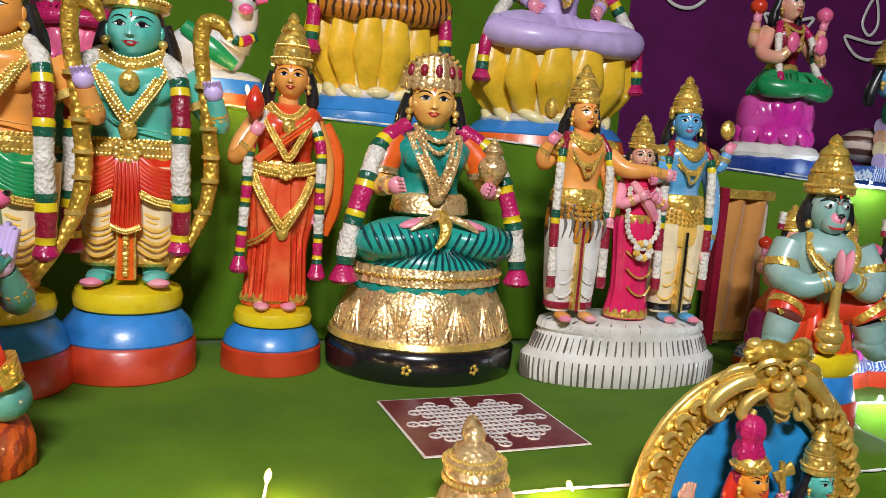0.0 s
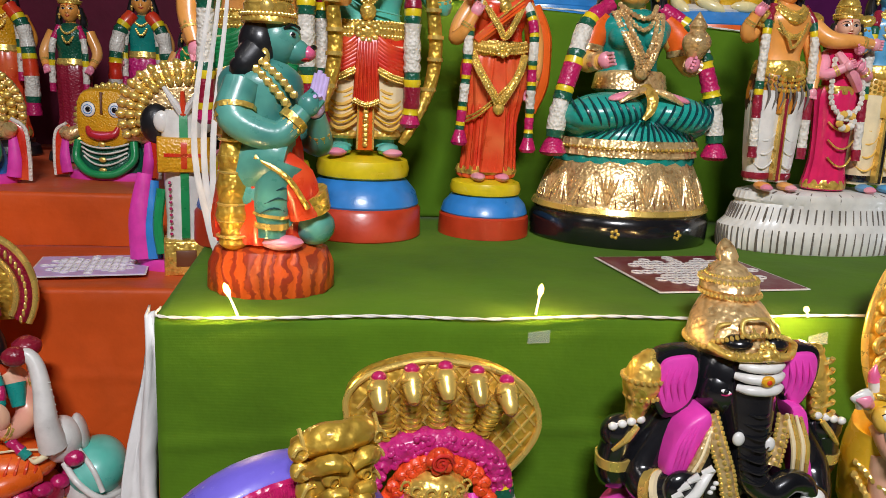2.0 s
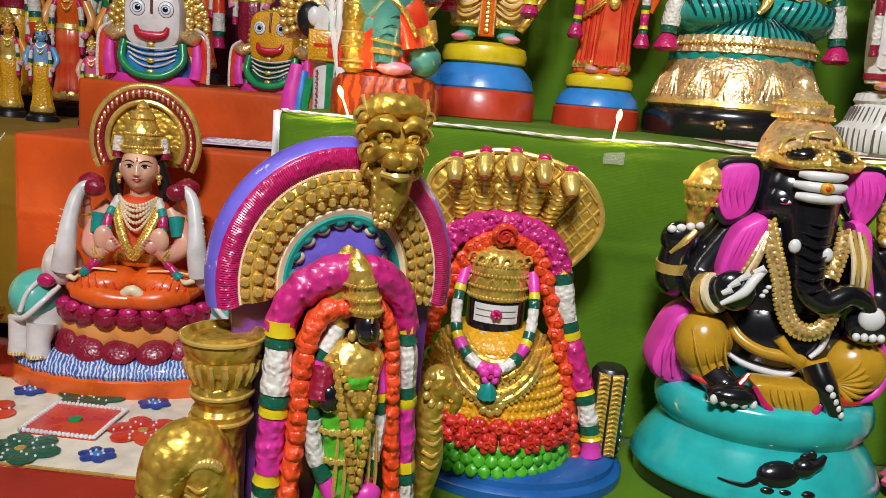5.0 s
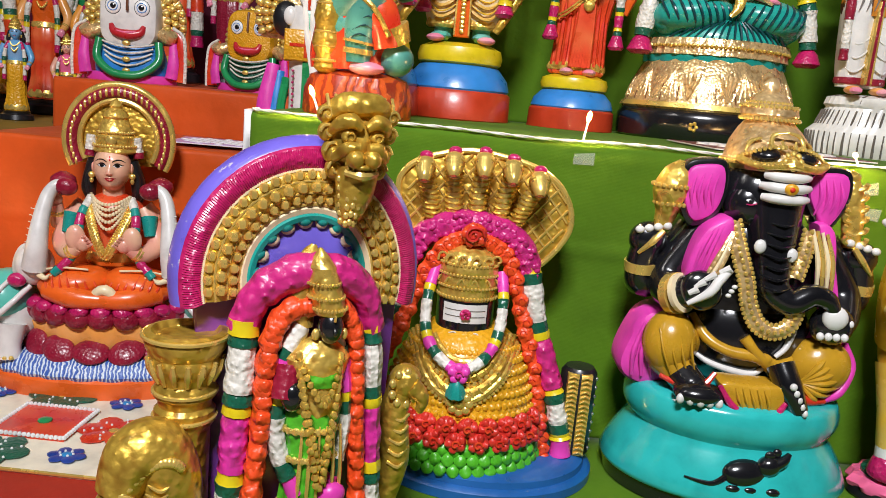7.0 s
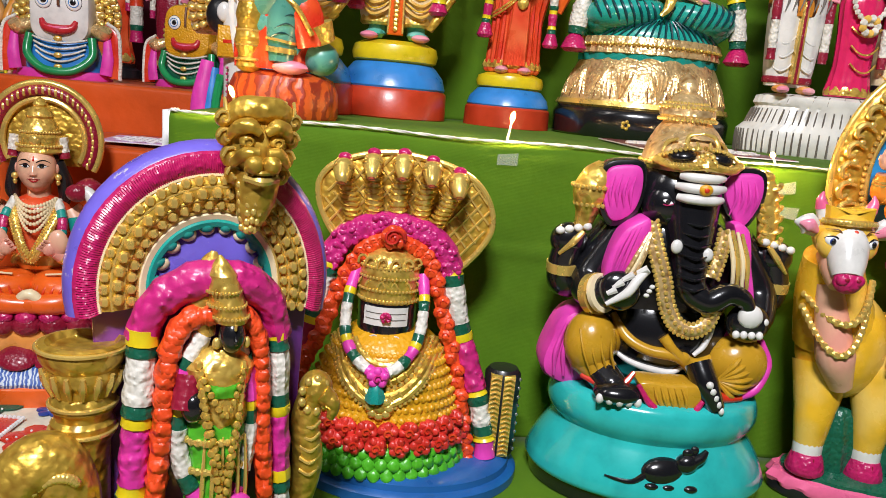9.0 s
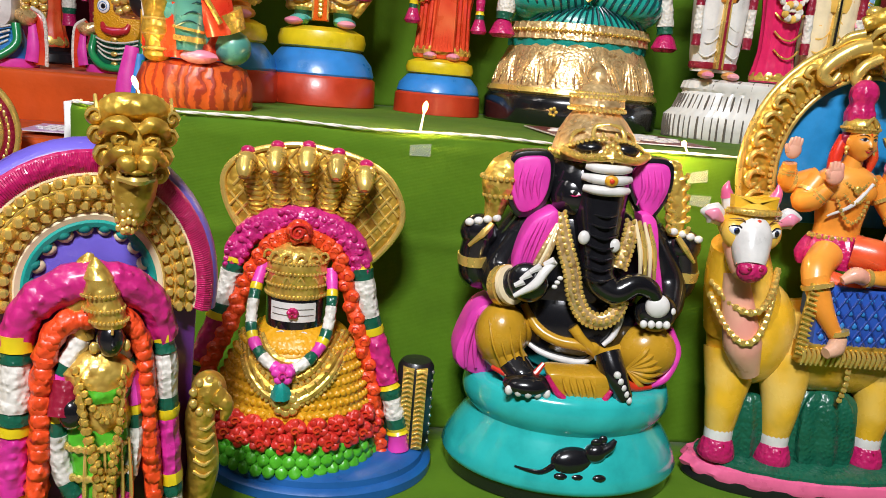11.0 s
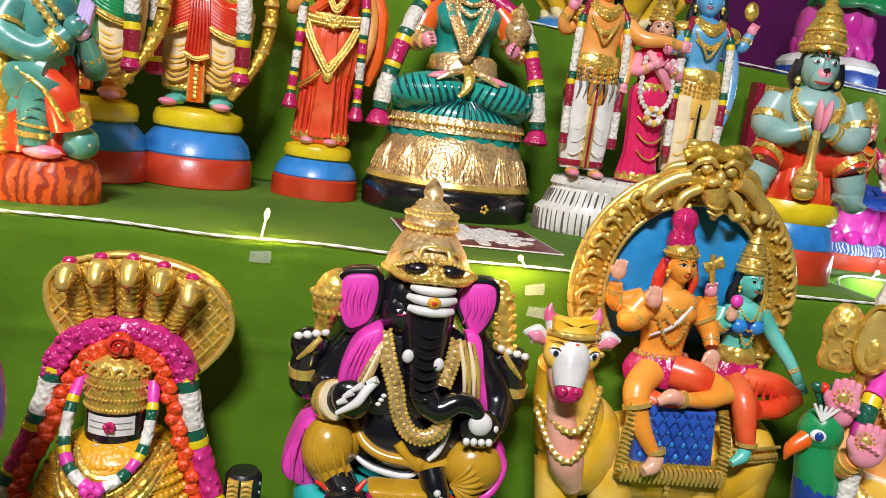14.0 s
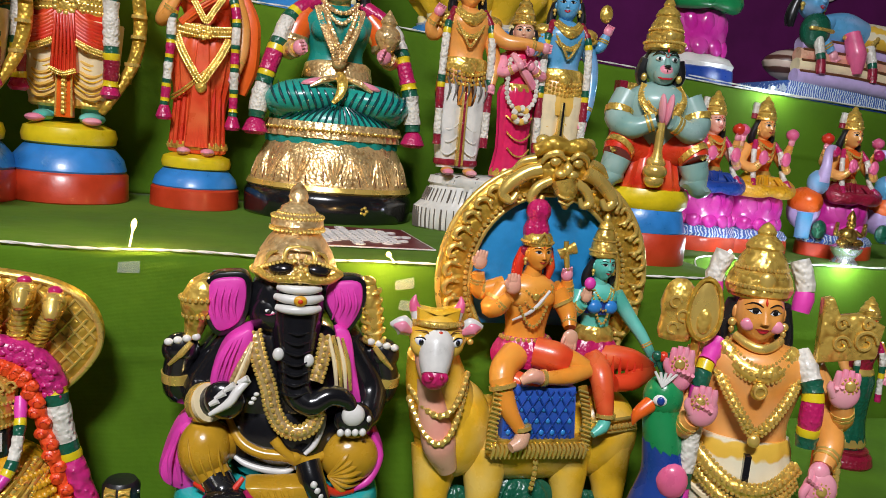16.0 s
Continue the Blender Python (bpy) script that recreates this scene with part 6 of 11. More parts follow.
def hooded_shrine():
    """A black pillar stone in garlands under a five-headed gold serpent hood."""
    s = Sculpt()
    cx = -0.6
    s.lathe("harbour_blue", [(10.2, 0), (10.5, 0.2), (10.5, 1.0), (10.1, 1.3), (9.8, 1.35), (9.7, 1.9), (9.0, 2.2), (0.1, 2.3)], c=(1.7, -0.8, 0), sy=0.80, seg=64)
    # leaf ring, rose ring, marigold dome
    for row, (z, r) in enumerate(((2.4, 7.75), (3.3, 7.6), (4.1, 7.3))):
        for i in range(44):
            a = 2 * math.pi * (i + 0.5 * (row % 2)) / 44
            c = (cx + r * math.cos(a), -1.0 + r * 0.92 * math.sin(a), z)
            s.ball("leaf_green", c, (0.56, 0.36, 0.62), 8, 6, (20 * math.sin(a), -20 * math.cos(a), math.degrees(a) + 90))
    for row, (z, r) in enumerate(((4.9, 7.45), (6.1, 7.0))):
        for i in range(24):
            a = 2 * math.pi * (i + 0.5 * (row % 2)) / 24
            if math.sin(a) < 0.35:
                rosette(s, (cx + r * math.cos(a), -1.0 + r * 0.92 * math.sin(a), z), 0.95)
    dome_rows = [(7.0, 3.0), (6.9, 6), (6.4, 8.6), (5.6, 10.8), (4.4, 12.6), (3.0, 13.6)]
    s.lathe("marigold", dome_rows, c=(cx, -1.0, 0), sy=0.92, seg=56, soft=3)

    def dome_at(x, z, out=0.12):
        r = float(np.interp(z, [q[1] for q in dome_rows], [q[0] for q in dome_rows])) + out
        return (x, -1.0 - 0.92 * math.sqrt(max(0.3, r * r - (x - cx) ** 2)), z)
    for row in range(7):
        z = 6.9 + row * 0.85
        r = float(np.interp(z, [q[1] for q in dome_rows], [q[0] for q in dome_rows]))
        for i in range(30):
            x = cx + r * math.sin(radians(-84 + 168 * (i + 0.5 * (row % 2)) / 30))
            s.ball("marigold", dome_at(x, z, 0.02), (0.34, 0.2, 0.34), 6, 4)
    # broad crescent breast ornament in moulded rows
    for k, (low, w, top, mat, r) in enumerate(((11.4, 2.7, 13.0, "gold", .34), (10.8, 3.2, 13.1, "beads", .24), (10.2, 3.6, 13.1, "old_gold", .42), (9.6, 4.0, 13.0, "beads", .30), (9.0, 4.4, 12.8, "old_gold", .44), (8.4, 4.8, 12.5, "gold", .36), (8.0, 5.1, 12.2, "beads", .22))):
        pts = [dome_at(cx + w * u, top - (top - low) * (1 - abs(u) ** 2.2), 0.30) for u in (-1, -0.75, -0.5, -0.25, 0, 0.25, 0.5, 0.75, 1)]
        if mat == "beads":
            s.beads("gold_smooth", pts, r, r * 2.0, 4)
        else:
            s.tube(mat, pts, [r * 0.6, r, r * 1.1, r, r * 0.6], 8, 3)
            if mat == "old_gold":
                for a, b in zip(smooth_path(pts, 3)[:-1:2], smooth_path(pts, 3)[1::2]):
                    s.tube("gold_smooth", [a + np.array((0, -r, r * 0.7)), b + np.array((0, -r * 1.1, -r * 0.7))], 0.09, 5, 1)
    c = dome_at(cx, 8.2, 0.4)
    for i in range(8):
        a = 2 * math.pi * i / 8
        s.ball("gold_smooth", (c[0] + 0.8 * math.cos(a), c[1] - 0.1, c[2] + 0.75 * math.sin(a)), (0.42, 0.3, 0.42), 8, 6)
    s.ball("gold", c, (0.6, 0.5, 0.6), 12, 8)
    # the stone, its painted plate and its crown
    sx, sy = -0.85, -1.6
    s.lathe("black", [(2.5, 11.5), (2.6, 12.4), (2.62, 16.2), (2.4, 16.8)], c=(sx, sy, 0), sy=0.9, seg=40)
    s.lathe("gold", [(2.5, 16.0), (2.74, 16.2), (2.62, 17.2), (2.74, 17.4), (2.62, 18.3), (2.74, 18.5), (2.6, 19.4), (2.2, 20.2), (1.2, 20.8), (0.05, 21.0)], c=(sx, sy, 0), sy=0.9, seg=40)
    for z, r in ((16.4, 2.72), (17.3, 2.72), (18.4, 2.72), (19.3, 2.66)):
        s.beads("gold_smooth", ring_points((sx, sy, z), r, r * 0.9, 24), 0.15, 0.34, closed=True)
    for a in (-66, -40, -13, 13, 40, 66):
        x, y = sx + 2.6 * math.sin(radians(a)), sy - 2.36 * math.cos(radians(a))
        s.tube("gold_smooth", [(x - 0.42, y, 19.4), (x - 0.3, y - 0.05, 19.95), (x + 0.1, y - 0.05, 20.1), (x + 0.35, y, 19.7), (x + 0.05, y - 0.05, 19.5)], 0.12, 6, 4)
        s.tube("gold_smooth", [(x - 0.3, y - 0.02, 17.6), (x, y - 0.1, 18.1), (x + 0.3, y - 0.02, 17.6)], 0.1, 5, 3)

    def plate(mat, w, z0, z1, out):
        q = [(sx + w * u, sy - 0.9 * math.sqrt((2.62 + out) ** 2 - (w * u) ** 2)) for u in [i / 8 for i in range(-8, 9)]]
        s.add(mat, [(x, y, z) for x, y in q for z in (z0, z1)], [(2 * i, 2 * i + 2, 2 * i + 3, 2 * i + 1) for i in range(16)])
    plate("white", 1.9, 14.2, 15.9, 0.05)
    for z in (14.75, 15.3):
        plate("ink_grey", 1.75, z, z + 0.08, 0.08)
    rosette(s, (sx + 0.05, sy - 2.5, 15.05), 0.52, "magenta", "maroon")
    for x in (-1.3, 0.6):
        s.tube("white", [(sx + x, sy - 2.3, 13.2), (sx + x + 0.5, sy - 2.45, 13.4), (sx + x + 0.9, sy - 2.35, 13.1)], 0.06, 5, 3)
    # small garland round the stone
    s.garland([(-3.7, -2.0, 18.8), (-4.2, -3.2, 16.4), (-4.1, -4.7, 13.6), (-2.9, -6.2, 11.9), (-0.9, -7.0, 11.0), (1.0, -6.3, 11.8), (2.1, -4.7, 13.4), (2.4, -3.4, 16.2), (2.1, -2.0, 18.6)], 0.5,
              [("hot_pink", .9), ("base_yellow", .3), ("dark_green", .4), ("garland_white", 1.0), ("dark_green", .4), ("base_yellow", .3), ("hot_pink", .5), ("dark_green", .4), ("garland_white", .6), ("hot_pink", .9), ("garland_white", .6), ("dark_green", .4), ("hot_pink", .5), ("base_yellow", .3), ("dark_green", .4), ("garland_white", 1.0), ("dark_green", .4), ("base_yellow", .3), ("hot_pink", .9)])
    rosette(s, (-0.9, -7.4, 10.9), 0.95, "hot_pink", "garland_magenta")
    s.lathe("teal", [(0.8, 0), (0.75, 0.5), (0.45, 1.3), (0.2, 1.6)], c=(-1.0, -7.5, 8.8), seg=16, folds=6, depth=0.1)
    # outer garlands: roses inside, a magenta arch, banded flower ropes
    for k, run in ((-1, [(-0.7, -1.6, 21.6), (-2.2, -1.7, 21.2), (-3.6, -1.8, 20.0), (-5.2, -1.8, 16.9), (-6.5, -2.0, 13.0), (-8.0, -2.2, 9.6), (-8.6, -2.4, 6)]), (1, [(-0.7, -1.6, 21.6), (1.2, -1.7, 21.0), (2.7, -1.8, 19.6), (4.1, -1.9, 15.4), (5.7, -2.0, 10.2), (6.9, -2.2, 4.6), (7.3, -2.4, 1.9)])):
        s.garland(run, 0.68, [("flower_orange", 1)], lump=0.15)
        for i, q in enumerate(smooth_path(run, 5)):
            s.ball("flower_orange", q + np.array((0.24 * (-1) ** i, -0.42, 0)), (0.66, 0.45, 0.6), 9, 6)
            s.tube("red", [q + np.array((0.24 * (-1) ** i + 0.3 * math.cos(t), -0.82, 0.28 * math.sin(t))) for t in (0.3, 1.4, 2.6, 3.8)], 0.06, 4, 2)
    arch = [(-6.4, -0.9, 18.8), (-5.6, -0.9, 20.6), (-3.8, -0.9, 22.0), (-0.8, -0.9, 22.7), (2.2, -0.9, 22.0), (3.8, -0.9, 20.6), (4.6, -0.9, 18.8)]
    s.garland(arch, 1.15, [("garland_magenta", 1)], seg=14)
    for i, q in enumerate(smooth_path(arch, 9)):
        for j in range(3):
            s.ball("garland_magenta", q + np.array((random.uniform(-.7, .7), -0.85 - random.uniform(0, .2), random.uniform(-.7, .7))), (0.32, 0.22, 0.32), 7, 5)
    bands = [("base_yellow", .3), ("dark_green", .55), ("garland_white", 1.9), ("dark_green", .55), ("base_yellow", .4), ("garland_magenta", 2.6), ("base_yellow", .3), ("dark_green", .5), ("garland_white", 1.1), ("dark_green", .5), ("base_yellow", .3), ("hot_pink", .9)]
    s.garland([(4.6, -1.1, 19.2), (5.0, -1.3, 17.0), (6.0, -1.5, 13.2), (7.6, -1.8, 8.8), (8.8, -2.2, 4.4), (9.1, -2.4, 2.2)], 0.95, bands, seg=14)
    s.garland([(-6.3, -1.1, 19.0), (-6.9, -1.3, 16.4), (-8.0, -1.6, 12.6), (-9.4, -1.8, 8.4), (-9.8, -2.0, 4)], 0.95, bands, seg=14)
    rosette(s, (-0.7, -2.7, 21.9), 1.15, "red", "flower_red")
    s.tube("flower_red", [(-0.7 + (0.95 - 0.07 * i) * math.cos(i * 0.7), -3.45 - 0.01 * i, 21.9 + (0.9 - 0.07 * i) * math.sin(i * 0.7)) for i in range(12)], 0.14, 6, 2)
    # serpent hood, its lattice of scales and five ribbed necks
    rim = [(-5.6, 20.5), (-7.4, 23.0), (-7.9, 25.6), (-6.8, 27.3), (-4.6, 28.3), (-1.6, 28.9), (1.4, 28.6), (4.0, 28.0), (6.2, 26.8), (7.5, 25.0), (7.9, 23.0), (7.2, 21.2), (5.6, 19.2), (4.4, 18.6), (1.0, 20), (-3.0, 20)]
    rim = [(p[0], p[2]) for p in smooth_path([(x, 0, z) for x, z in rim], 4, True)]
    s.slab("old_gold", rim, 0.3, 2.4, 0.6)
    s.tube("gold_smooth", [(x, 0.35, z) for x, z in rim], 0.28, 8, 1, True)
    inside = lambda x, z: ((x - 0.1) / 7.5) ** 2 + ((z - 23.6) / 5.2) ** 2 < 1 and (z - 19.4) > 0.62 * (x - 4.6)
    for d in (-1, 1):
        for i in range(22):
            q = [(x, 0.26, z) for x, z in [(-13 + i * 1.25 + d * (j - 8) * 0.5, 19.0 + j * 0.6) for j in range(17)] if inside(x, z)]
            if len(q) > 2:
                s.tube("gold_smooth", q, 0.13, 5, 1)
    for x, z, b in ((-5.5, 27.3, -4.5), (-3.0, 27.9, -2.7), (-0.4, 28.1, -0.8), (2.1, 27.7, 1.2), (4.5, 26.9, 2.8)):
        s.tube("gold_smooth", [(b, -0.2, 22.4), (b * 0.6 + x * 0.4, -0.6, 24.4), (x, -0.9, z - 0.5)], [0.62, 0.72, 0.8], 12, 6)
        for j in range(9):
            u = j / 9
            m = np.array((b + (x - b) * u, -1.0 - 0.55 * u, 22.8 + (z - 23.4) * u))
            s.tube("old_gold", [m + np.array((-0.78, 0.55, 0.18)), m + np.array((-0.4, 0.05, 0)), m + np.array((0.4, 0.05, 0)), m + np.array((0.78, 0.55, 0.18))], 0.15, 6, 3)
        s.ball("gold_smooth", (x, -1.6, z), (0.95, 1.2, 0.95), 18, 12, (-20, 0, 0))
        s.tube("gold_smooth", [(x, -2.2, z - 0.1), (x + 0.05, -2.9, z - 0.7), (x + 0.05, -3.2, z - 1.1)], [0.85, 0.62, 0.36], 14, 4)
        s.tube("brown", [(x - 0.4, -3.05, z - 1.1), (x + 0.05, -3.5, z - 1.15), (x + 0.5, -3.05, z - 1.1)], 0.05, 5, 3)
        for k in (-1, 1):
            s.ball("brown", (x + k * 0.55, -2.55, z + 0.08), (0.17, 0.15, 0.17), 8, 6)
            s.tube("gold", [(x + k * 0.2, -2.65, z + 0.35), (x + k * 0.6, -2.5, z + 0.36), (x + k * 0.85, -2.1, z + 0.1)], 0.12, 6, 3)
        s.ball("magenta", (x, -1.4, z + 0.98), (0.6, 0.55, 0.42), 12, 8)
        s.tube("gold_smooth", ring_points((x, -1.4, z + 0.80), 0.62, 0.55, 10), 0.1, 5, 1, True)
    # dark bolster with gold braid beside the stone
    s.lathe("hair", [(1.5, 1.9), (1.65, 2.2), (1.65, 9.8), (1.3, 10.3), (0.1, 10.4)], c=(10.2, -0.6, 0), seg=28)
    for x in (9.5, 10.7):
        s.slab("gold", [(x - 0.5, 2.2), (x + 0.5, 2.2), (x + 0.5, 10.0), (x - 0.5, 10.0)], -2.42, -1.4, 0.12)
        for i in range(17):
            s.tube("gold_smooth", [(x - 0.42, -2.45, 2.4 + i * 0.45), (x, -2.55, 2.65 + i * 0.45), (x + 0.42, -2.45, 2.4 + i * 0.45)], 0.1, 5, 2)
    for i in range(9):
        s.ball("silver", (11.75, -1.2, 2.6 + i * 0.85), (0.16, 0.2, 0.2), 6, 5)
    return s


hooded_shrine().finish("statue", pose(-0.05, 0.505, LOW), "garlanded black stone idol under gold serpent hood", "statue", "large clay idols")


def arch_shrine():
    s = Sculpt()

    def arc(r, rz, y, a0=-12, a1=192, n=28, cz=20.6):
        return [(r * math.cos(radians(a0 + (a1 - a0) * i / n)), y, cz + rz * math.sin(radians(a0 + (a1 - a0) * i / n))) for i in range(n + 1)]
    # backing plate
    plate = [(x, z) for x, y, z in arc(7.6, 8.0, 0)] + [(-6.8, 3), (6.8, 3)]
    s.slab("purple", plate, 0.4, 2.6, 0.2)
    s.tube("violet", arc(8.2, 8.6, 1.2), [0.95] * 3, 16, 1, squash=1.8)
    # magenta border in fine radial pleats, fading to a cream edge
    s.tube("magenta", arc(7.8, 8.2, -0.3), 0.78, 12, 1, squash=0.6)
    for p, q, c in zip(arc(7.15, 7.5, -0.62, -12, 192, 190), arc(8.3, 8.75, -0.62, -12, 192, 190), arc(7.75, 8.15, -0.86, -12, 192, 190)):
        s.tube("magenta", [p, c, q], [0.07, 0.11, 0.07], 5, 2)
    s.tube("cream", arc(7.12, 7.45, -0.55), 0.16, 6, 1)
    s.tube("old_gold", arc(6.0, 6.4, 0.0), 1.35, 14, 1, squash=0.65)
    for rx, rz, y, r, step in ((6.72, 7.12, -0.72, .36, .80), (5.95, 6.3, -0.95, .40, .92), (5.2, 5.5, -0.75, .34, .78)):
        s.beads("gold_smooth", arc(rx, rz, y), r, step, 1)
        s.tube("gold_smooth", arc(rx + 0.40, rz + 0.40, y + 0.15), 0.10, 6, 1)
        s.tube("gold_smooth", arc(rx - 0.38, rz - 0.38, y + 0.15), 0.10, 6, 1)
    s.tube("cream", arc(4.62, 4.85, -0.2), 0.46, 8, 1)
    s.tube("teal_bright", arc(4.15, 4.35, -0.15), 0.44, 8, 1)
    for q in arc(3.75, 3.95, -0.1, 4, 176, 9):
        s.ball("cream", (q[0] * 0.97, q[1] + 0.05, q[2] - 0.05), (0.52, 0.3, 0.48), 12, 7)
        s.ball("teal_bright", (q[0] * 1.05, q[1] - 0.1, q[2] + 0.15), (0.52, 0.32, 0.48), 12, 7)
    s.slab("violet", [(x, z) for x, y, z in arc(3.9, 4.0, 0, 0, 180, 16)], 0.0, 0.6, 0.1)
    # lion mask at the crest
    s.at(Matrix.Translation((2.3, -0.6, 0)))
    # a beast's mask: ridged mane, bulging eyes, blunt snout, a scaled throat that runs down the arch
    s.ball("old_gold", (0.2, -0.8, 30.0), (2.2, 1.7, 2.2), 22, 14)
    s.tube("old_gold", [(-2.3, -0.6, 31.6), (-1.0, -1.5, 32.3), (0.2, -1.8, 32.4), (1.4, -1.5, 32.3), (2.7, -0.6, 31.8)], [0.6, 0.85, 0.8, 0.85, 0.6], 12, 5)
    for i in range(9):
        x = -2.2 + i * 0.6
        s.tube("gold_smooth", [(x, -1.4 + 0.12 * abs(i - 4), 31.5), (x * 1.02, -2.2 + 0.16 * abs(i - 4), 32.2), (x * 1.04, -1.5 + 0.12 * abs(i - 4), 32.9)], 0.13, 6, 3)
    for k in (-1, 1):
        s.tube("old_gold", [(0.2 + k * 0.2, -2.6, 31.0), (0.2 + k * 0.9, -2.6, 31.4), (0.2 + k * 1.7, -2.2, 31.2), (0.2 + k * 2.2, -1.4, 30.6)], [0.3, 0.5, 0.5, 0.3], 10, 4)
        s.tube("old_gold", [(0.2 + k * 0.3, -2.9, 29.8), (0.2 + k * 1.2, -2.7, 29.7), (0.2 + k * 2.0, -1.9, 29.0)], [0.3, 0.46, 0.3], 10, 4)
        s.ball("old_gold", (0.2 + k * 1.05, -2.3, 30.45), (0.6, 0.4, 0.5), 14, 9)
        s.tube("old_gold", [(0.2 + k * 1.05 + 0.30 * math.cos(t), -2.82, 30.45 + 0.26 * math.sin(t)) for t in [q * 0.9 for q in range(7)]], 0.05, 5, 2, True)
        s.ball("old_gold", (0.2 + k * 0.62, -2.9, 29.1), (0.72, 0.66, 0.6), 14, 9)
        for x, z, r in ((1.9, 29.4, .8), (2.35, 30.6, .65), (1.7, 28.3, .7), (2.5, 31.7, .6)):
            s.ball("old_gold", (0.2 + k * x, -1.1, z), (r, r * 0.8, r), 12, 8)
            s.tube("gold_smooth", [(0.2 + k * (x + (0.85 - 0.09 * q) * r * math.cos(q * 0.8)), -1.1 - r * 0.78, z + (0.85 - 0.09 * q) * r * math.sin(q * 0.8)) for q in range(9)], 0.11, 6, 2)
    s.tube("old_gold", [(-1.0, -2.5, 28.75), (0.2, -3.2, 28.6), (1.4, -2.5, 28.75)], 0.18, 8, 4)
    for i in range(7):
        s.ball("gold_smooth", (-0.85 + i * 0.35, -2.95 + 0.1 * abs(i - 3), 28.55), (0.13, 0.14, 0.24), 6, 5)
    s.tube("gold_smooth", [(-1.0, -2.4, 28.2), (0.2, -3.0, 28.05), (1.4, -2.4, 28.2)], [0.24, 0.34, 0.24], 8, 4)
    s.tube("old_gold", [(0.2, -1.4, 28.4), (0.1, -1.5, 27.0), (-0.2, -1.4, 25.6), (-0.4, -1.2, 24.5)], [1.7, 1.5, 1.1, 0.35], 18, 5, squash=0.7)
    for row in range(6):
        for i in range(5):
            z = 27.7 - row * 0.55
            w = 1.25 - 0.14 * row
            s.ball("gold_smooth", (0.05 - 0.08 * row + w * (i - 2) / 2, -2.4 + 0.13 * (i - 2) ** 2 + 0.04 * row, z - 0.12 * (i % 2)), (0.24, 0.16, 0.26), 7, 5)
    s.at(Matrix.Identity(4))
    # side pillar with a flared capital, and a crouching beast before it
    s.lathe("old_gold", [(1.6, 0), (1.65, 10.6), (1.9, 11.0), (1.95, 11.9), (1.7, 12.2), (1.75, 12.6), (2.0, 12.9), (1.95, 13.5), (1.75, 13.8), (2.0, 14.6), (2.3, 15.2), (2.2, 15.6), (2.55, 16.2), (2.7, 16.9), (2.6, 17.2), (2.2, 17.3), (1.9, 16.9), (0.1, 16.8)], c=(-7.9, -0.2, 0), seg=40)
    for i in range(16):
        a = 2 * math.pi * i / 16
        s.tube("gold_smooth", [(-7.9 + 1.85 * math.cos(a), -0.2 + 1.85 * math.sin(a), 13.9), (-7.9 + 2.2 * math.cos(a), -0.2 + 2.2 * math.sin(a), 14.8), (-7.9 + 2.4 * math.cos(a), -0.2 + 2.4 * math.sin(a), 15.5)], [0.12, 0.26, 0.14], 6, 3)
    for z, r in ((11.4, 1.98), (13.2, 2.0), (17.0, 2.7)):
        s.tube("gold_smooth", ring_points((-7.9, -0.2, z), r, r, 20), 0.15, 6, 2, True)
    s.tube("old_gold", [(-8.4, -1.6, 0.5), (-9.0, -2.0, 4.0), (-8.8, -2.2, 7.6), (-9.6, -2.4, 10.2), (-11.0, -2.6, 9.8), (-11.9, -2.8, 7.6)], [1.9, 2.1, 2.0, 1.9, 1.9, 1.4], 20, 6)
    s.ball("old_gold", (-11.9, -2.9, 6.6), (1.5, 1.3, 1.5), 18, 12)
    s.tube("old_gold", [(-12.0, -3.0, 6.2), (-12.4, -3.4, 4.8), (-11.8, -3.6, 4.0), (-11.0, -3.4, 4.4)], [1.2, 0.9, 0.75, 0.45], 14, 5)
    s.tube("old_gold", [(-9.8, -2.8, 4.4), (-10.8, -3.4, 3.0), (-11.0, -3.6, 1.0)], [1.1, 0.9, 0.8], 14, 4)
    for i in range(14):
        u = i / 13
        s.ball("gold_smooth", (-8.3 - 3.3 * u ** 1.4, -4.1 - 0.1 * math.sin(u * 6), 9.6 + 1.6 * math.sin(u * 2.6) - 2.4 * u), (0.34, 0.28, 0.34), 8, 6)
    for i in range(7):
        u = i / 6
        s.tube("gold_smooth", [(-8.6 - 0.8 * u, -4.0, 8.6 - 3.6 * u), (-9.4 - 0.8 * u, -4.3, 8.2 - 3.4 * u), (-10.2 - 0.7 * u, -4.1, 8.6 - 3.4 * u)], [0.06, 0.15, 0.06], 6, 4)
    s.ball("gold_smooth", (-11.5, -4.0, 7.4), (0.34, 0.25, 0.3), 10, 7)
    s.ball("brown", (-11.5, -4.2, 7.4), (0.14, 0.12, 0.14), 8, 6)
    s.tube("gold_smooth", [(-12.2, -3.8, 7.8), (-11.5, -4.2, 8.0), (-10.8, -4.1, 7.6)], 0.17, 8, 4)
    # the smaller beast of the other side
    s.tube("old_gold", [(7.2, 0, 3), (8.0, -0.4, 7), (7.6, -0.6, 10.6), (8.0, -0.8, 12.6)], [1.1, 1.3, 1.2, 1.1], 16, 5)
    s.ball("old_gold", (8.2, -1.0, 13.2), (1.4, 1.2, 1.3), 16, 10)
    s.tube("old_gold", [(8.6, -1.6, 13.0), (9.4, -2.0, 12.2), (9.2, -2.0, 11.2)], [0.8, 0.6, 0.3], 12, 4)
    for i in range(9):
        t = i * 0.7
        s.ball("gold_smooth", (7.9 + 1.1 * math.cos(t), -1.7, 12.9 + 1.2 * math.sin(t)), (0.36, 0.28, 0.36), 8, 6)
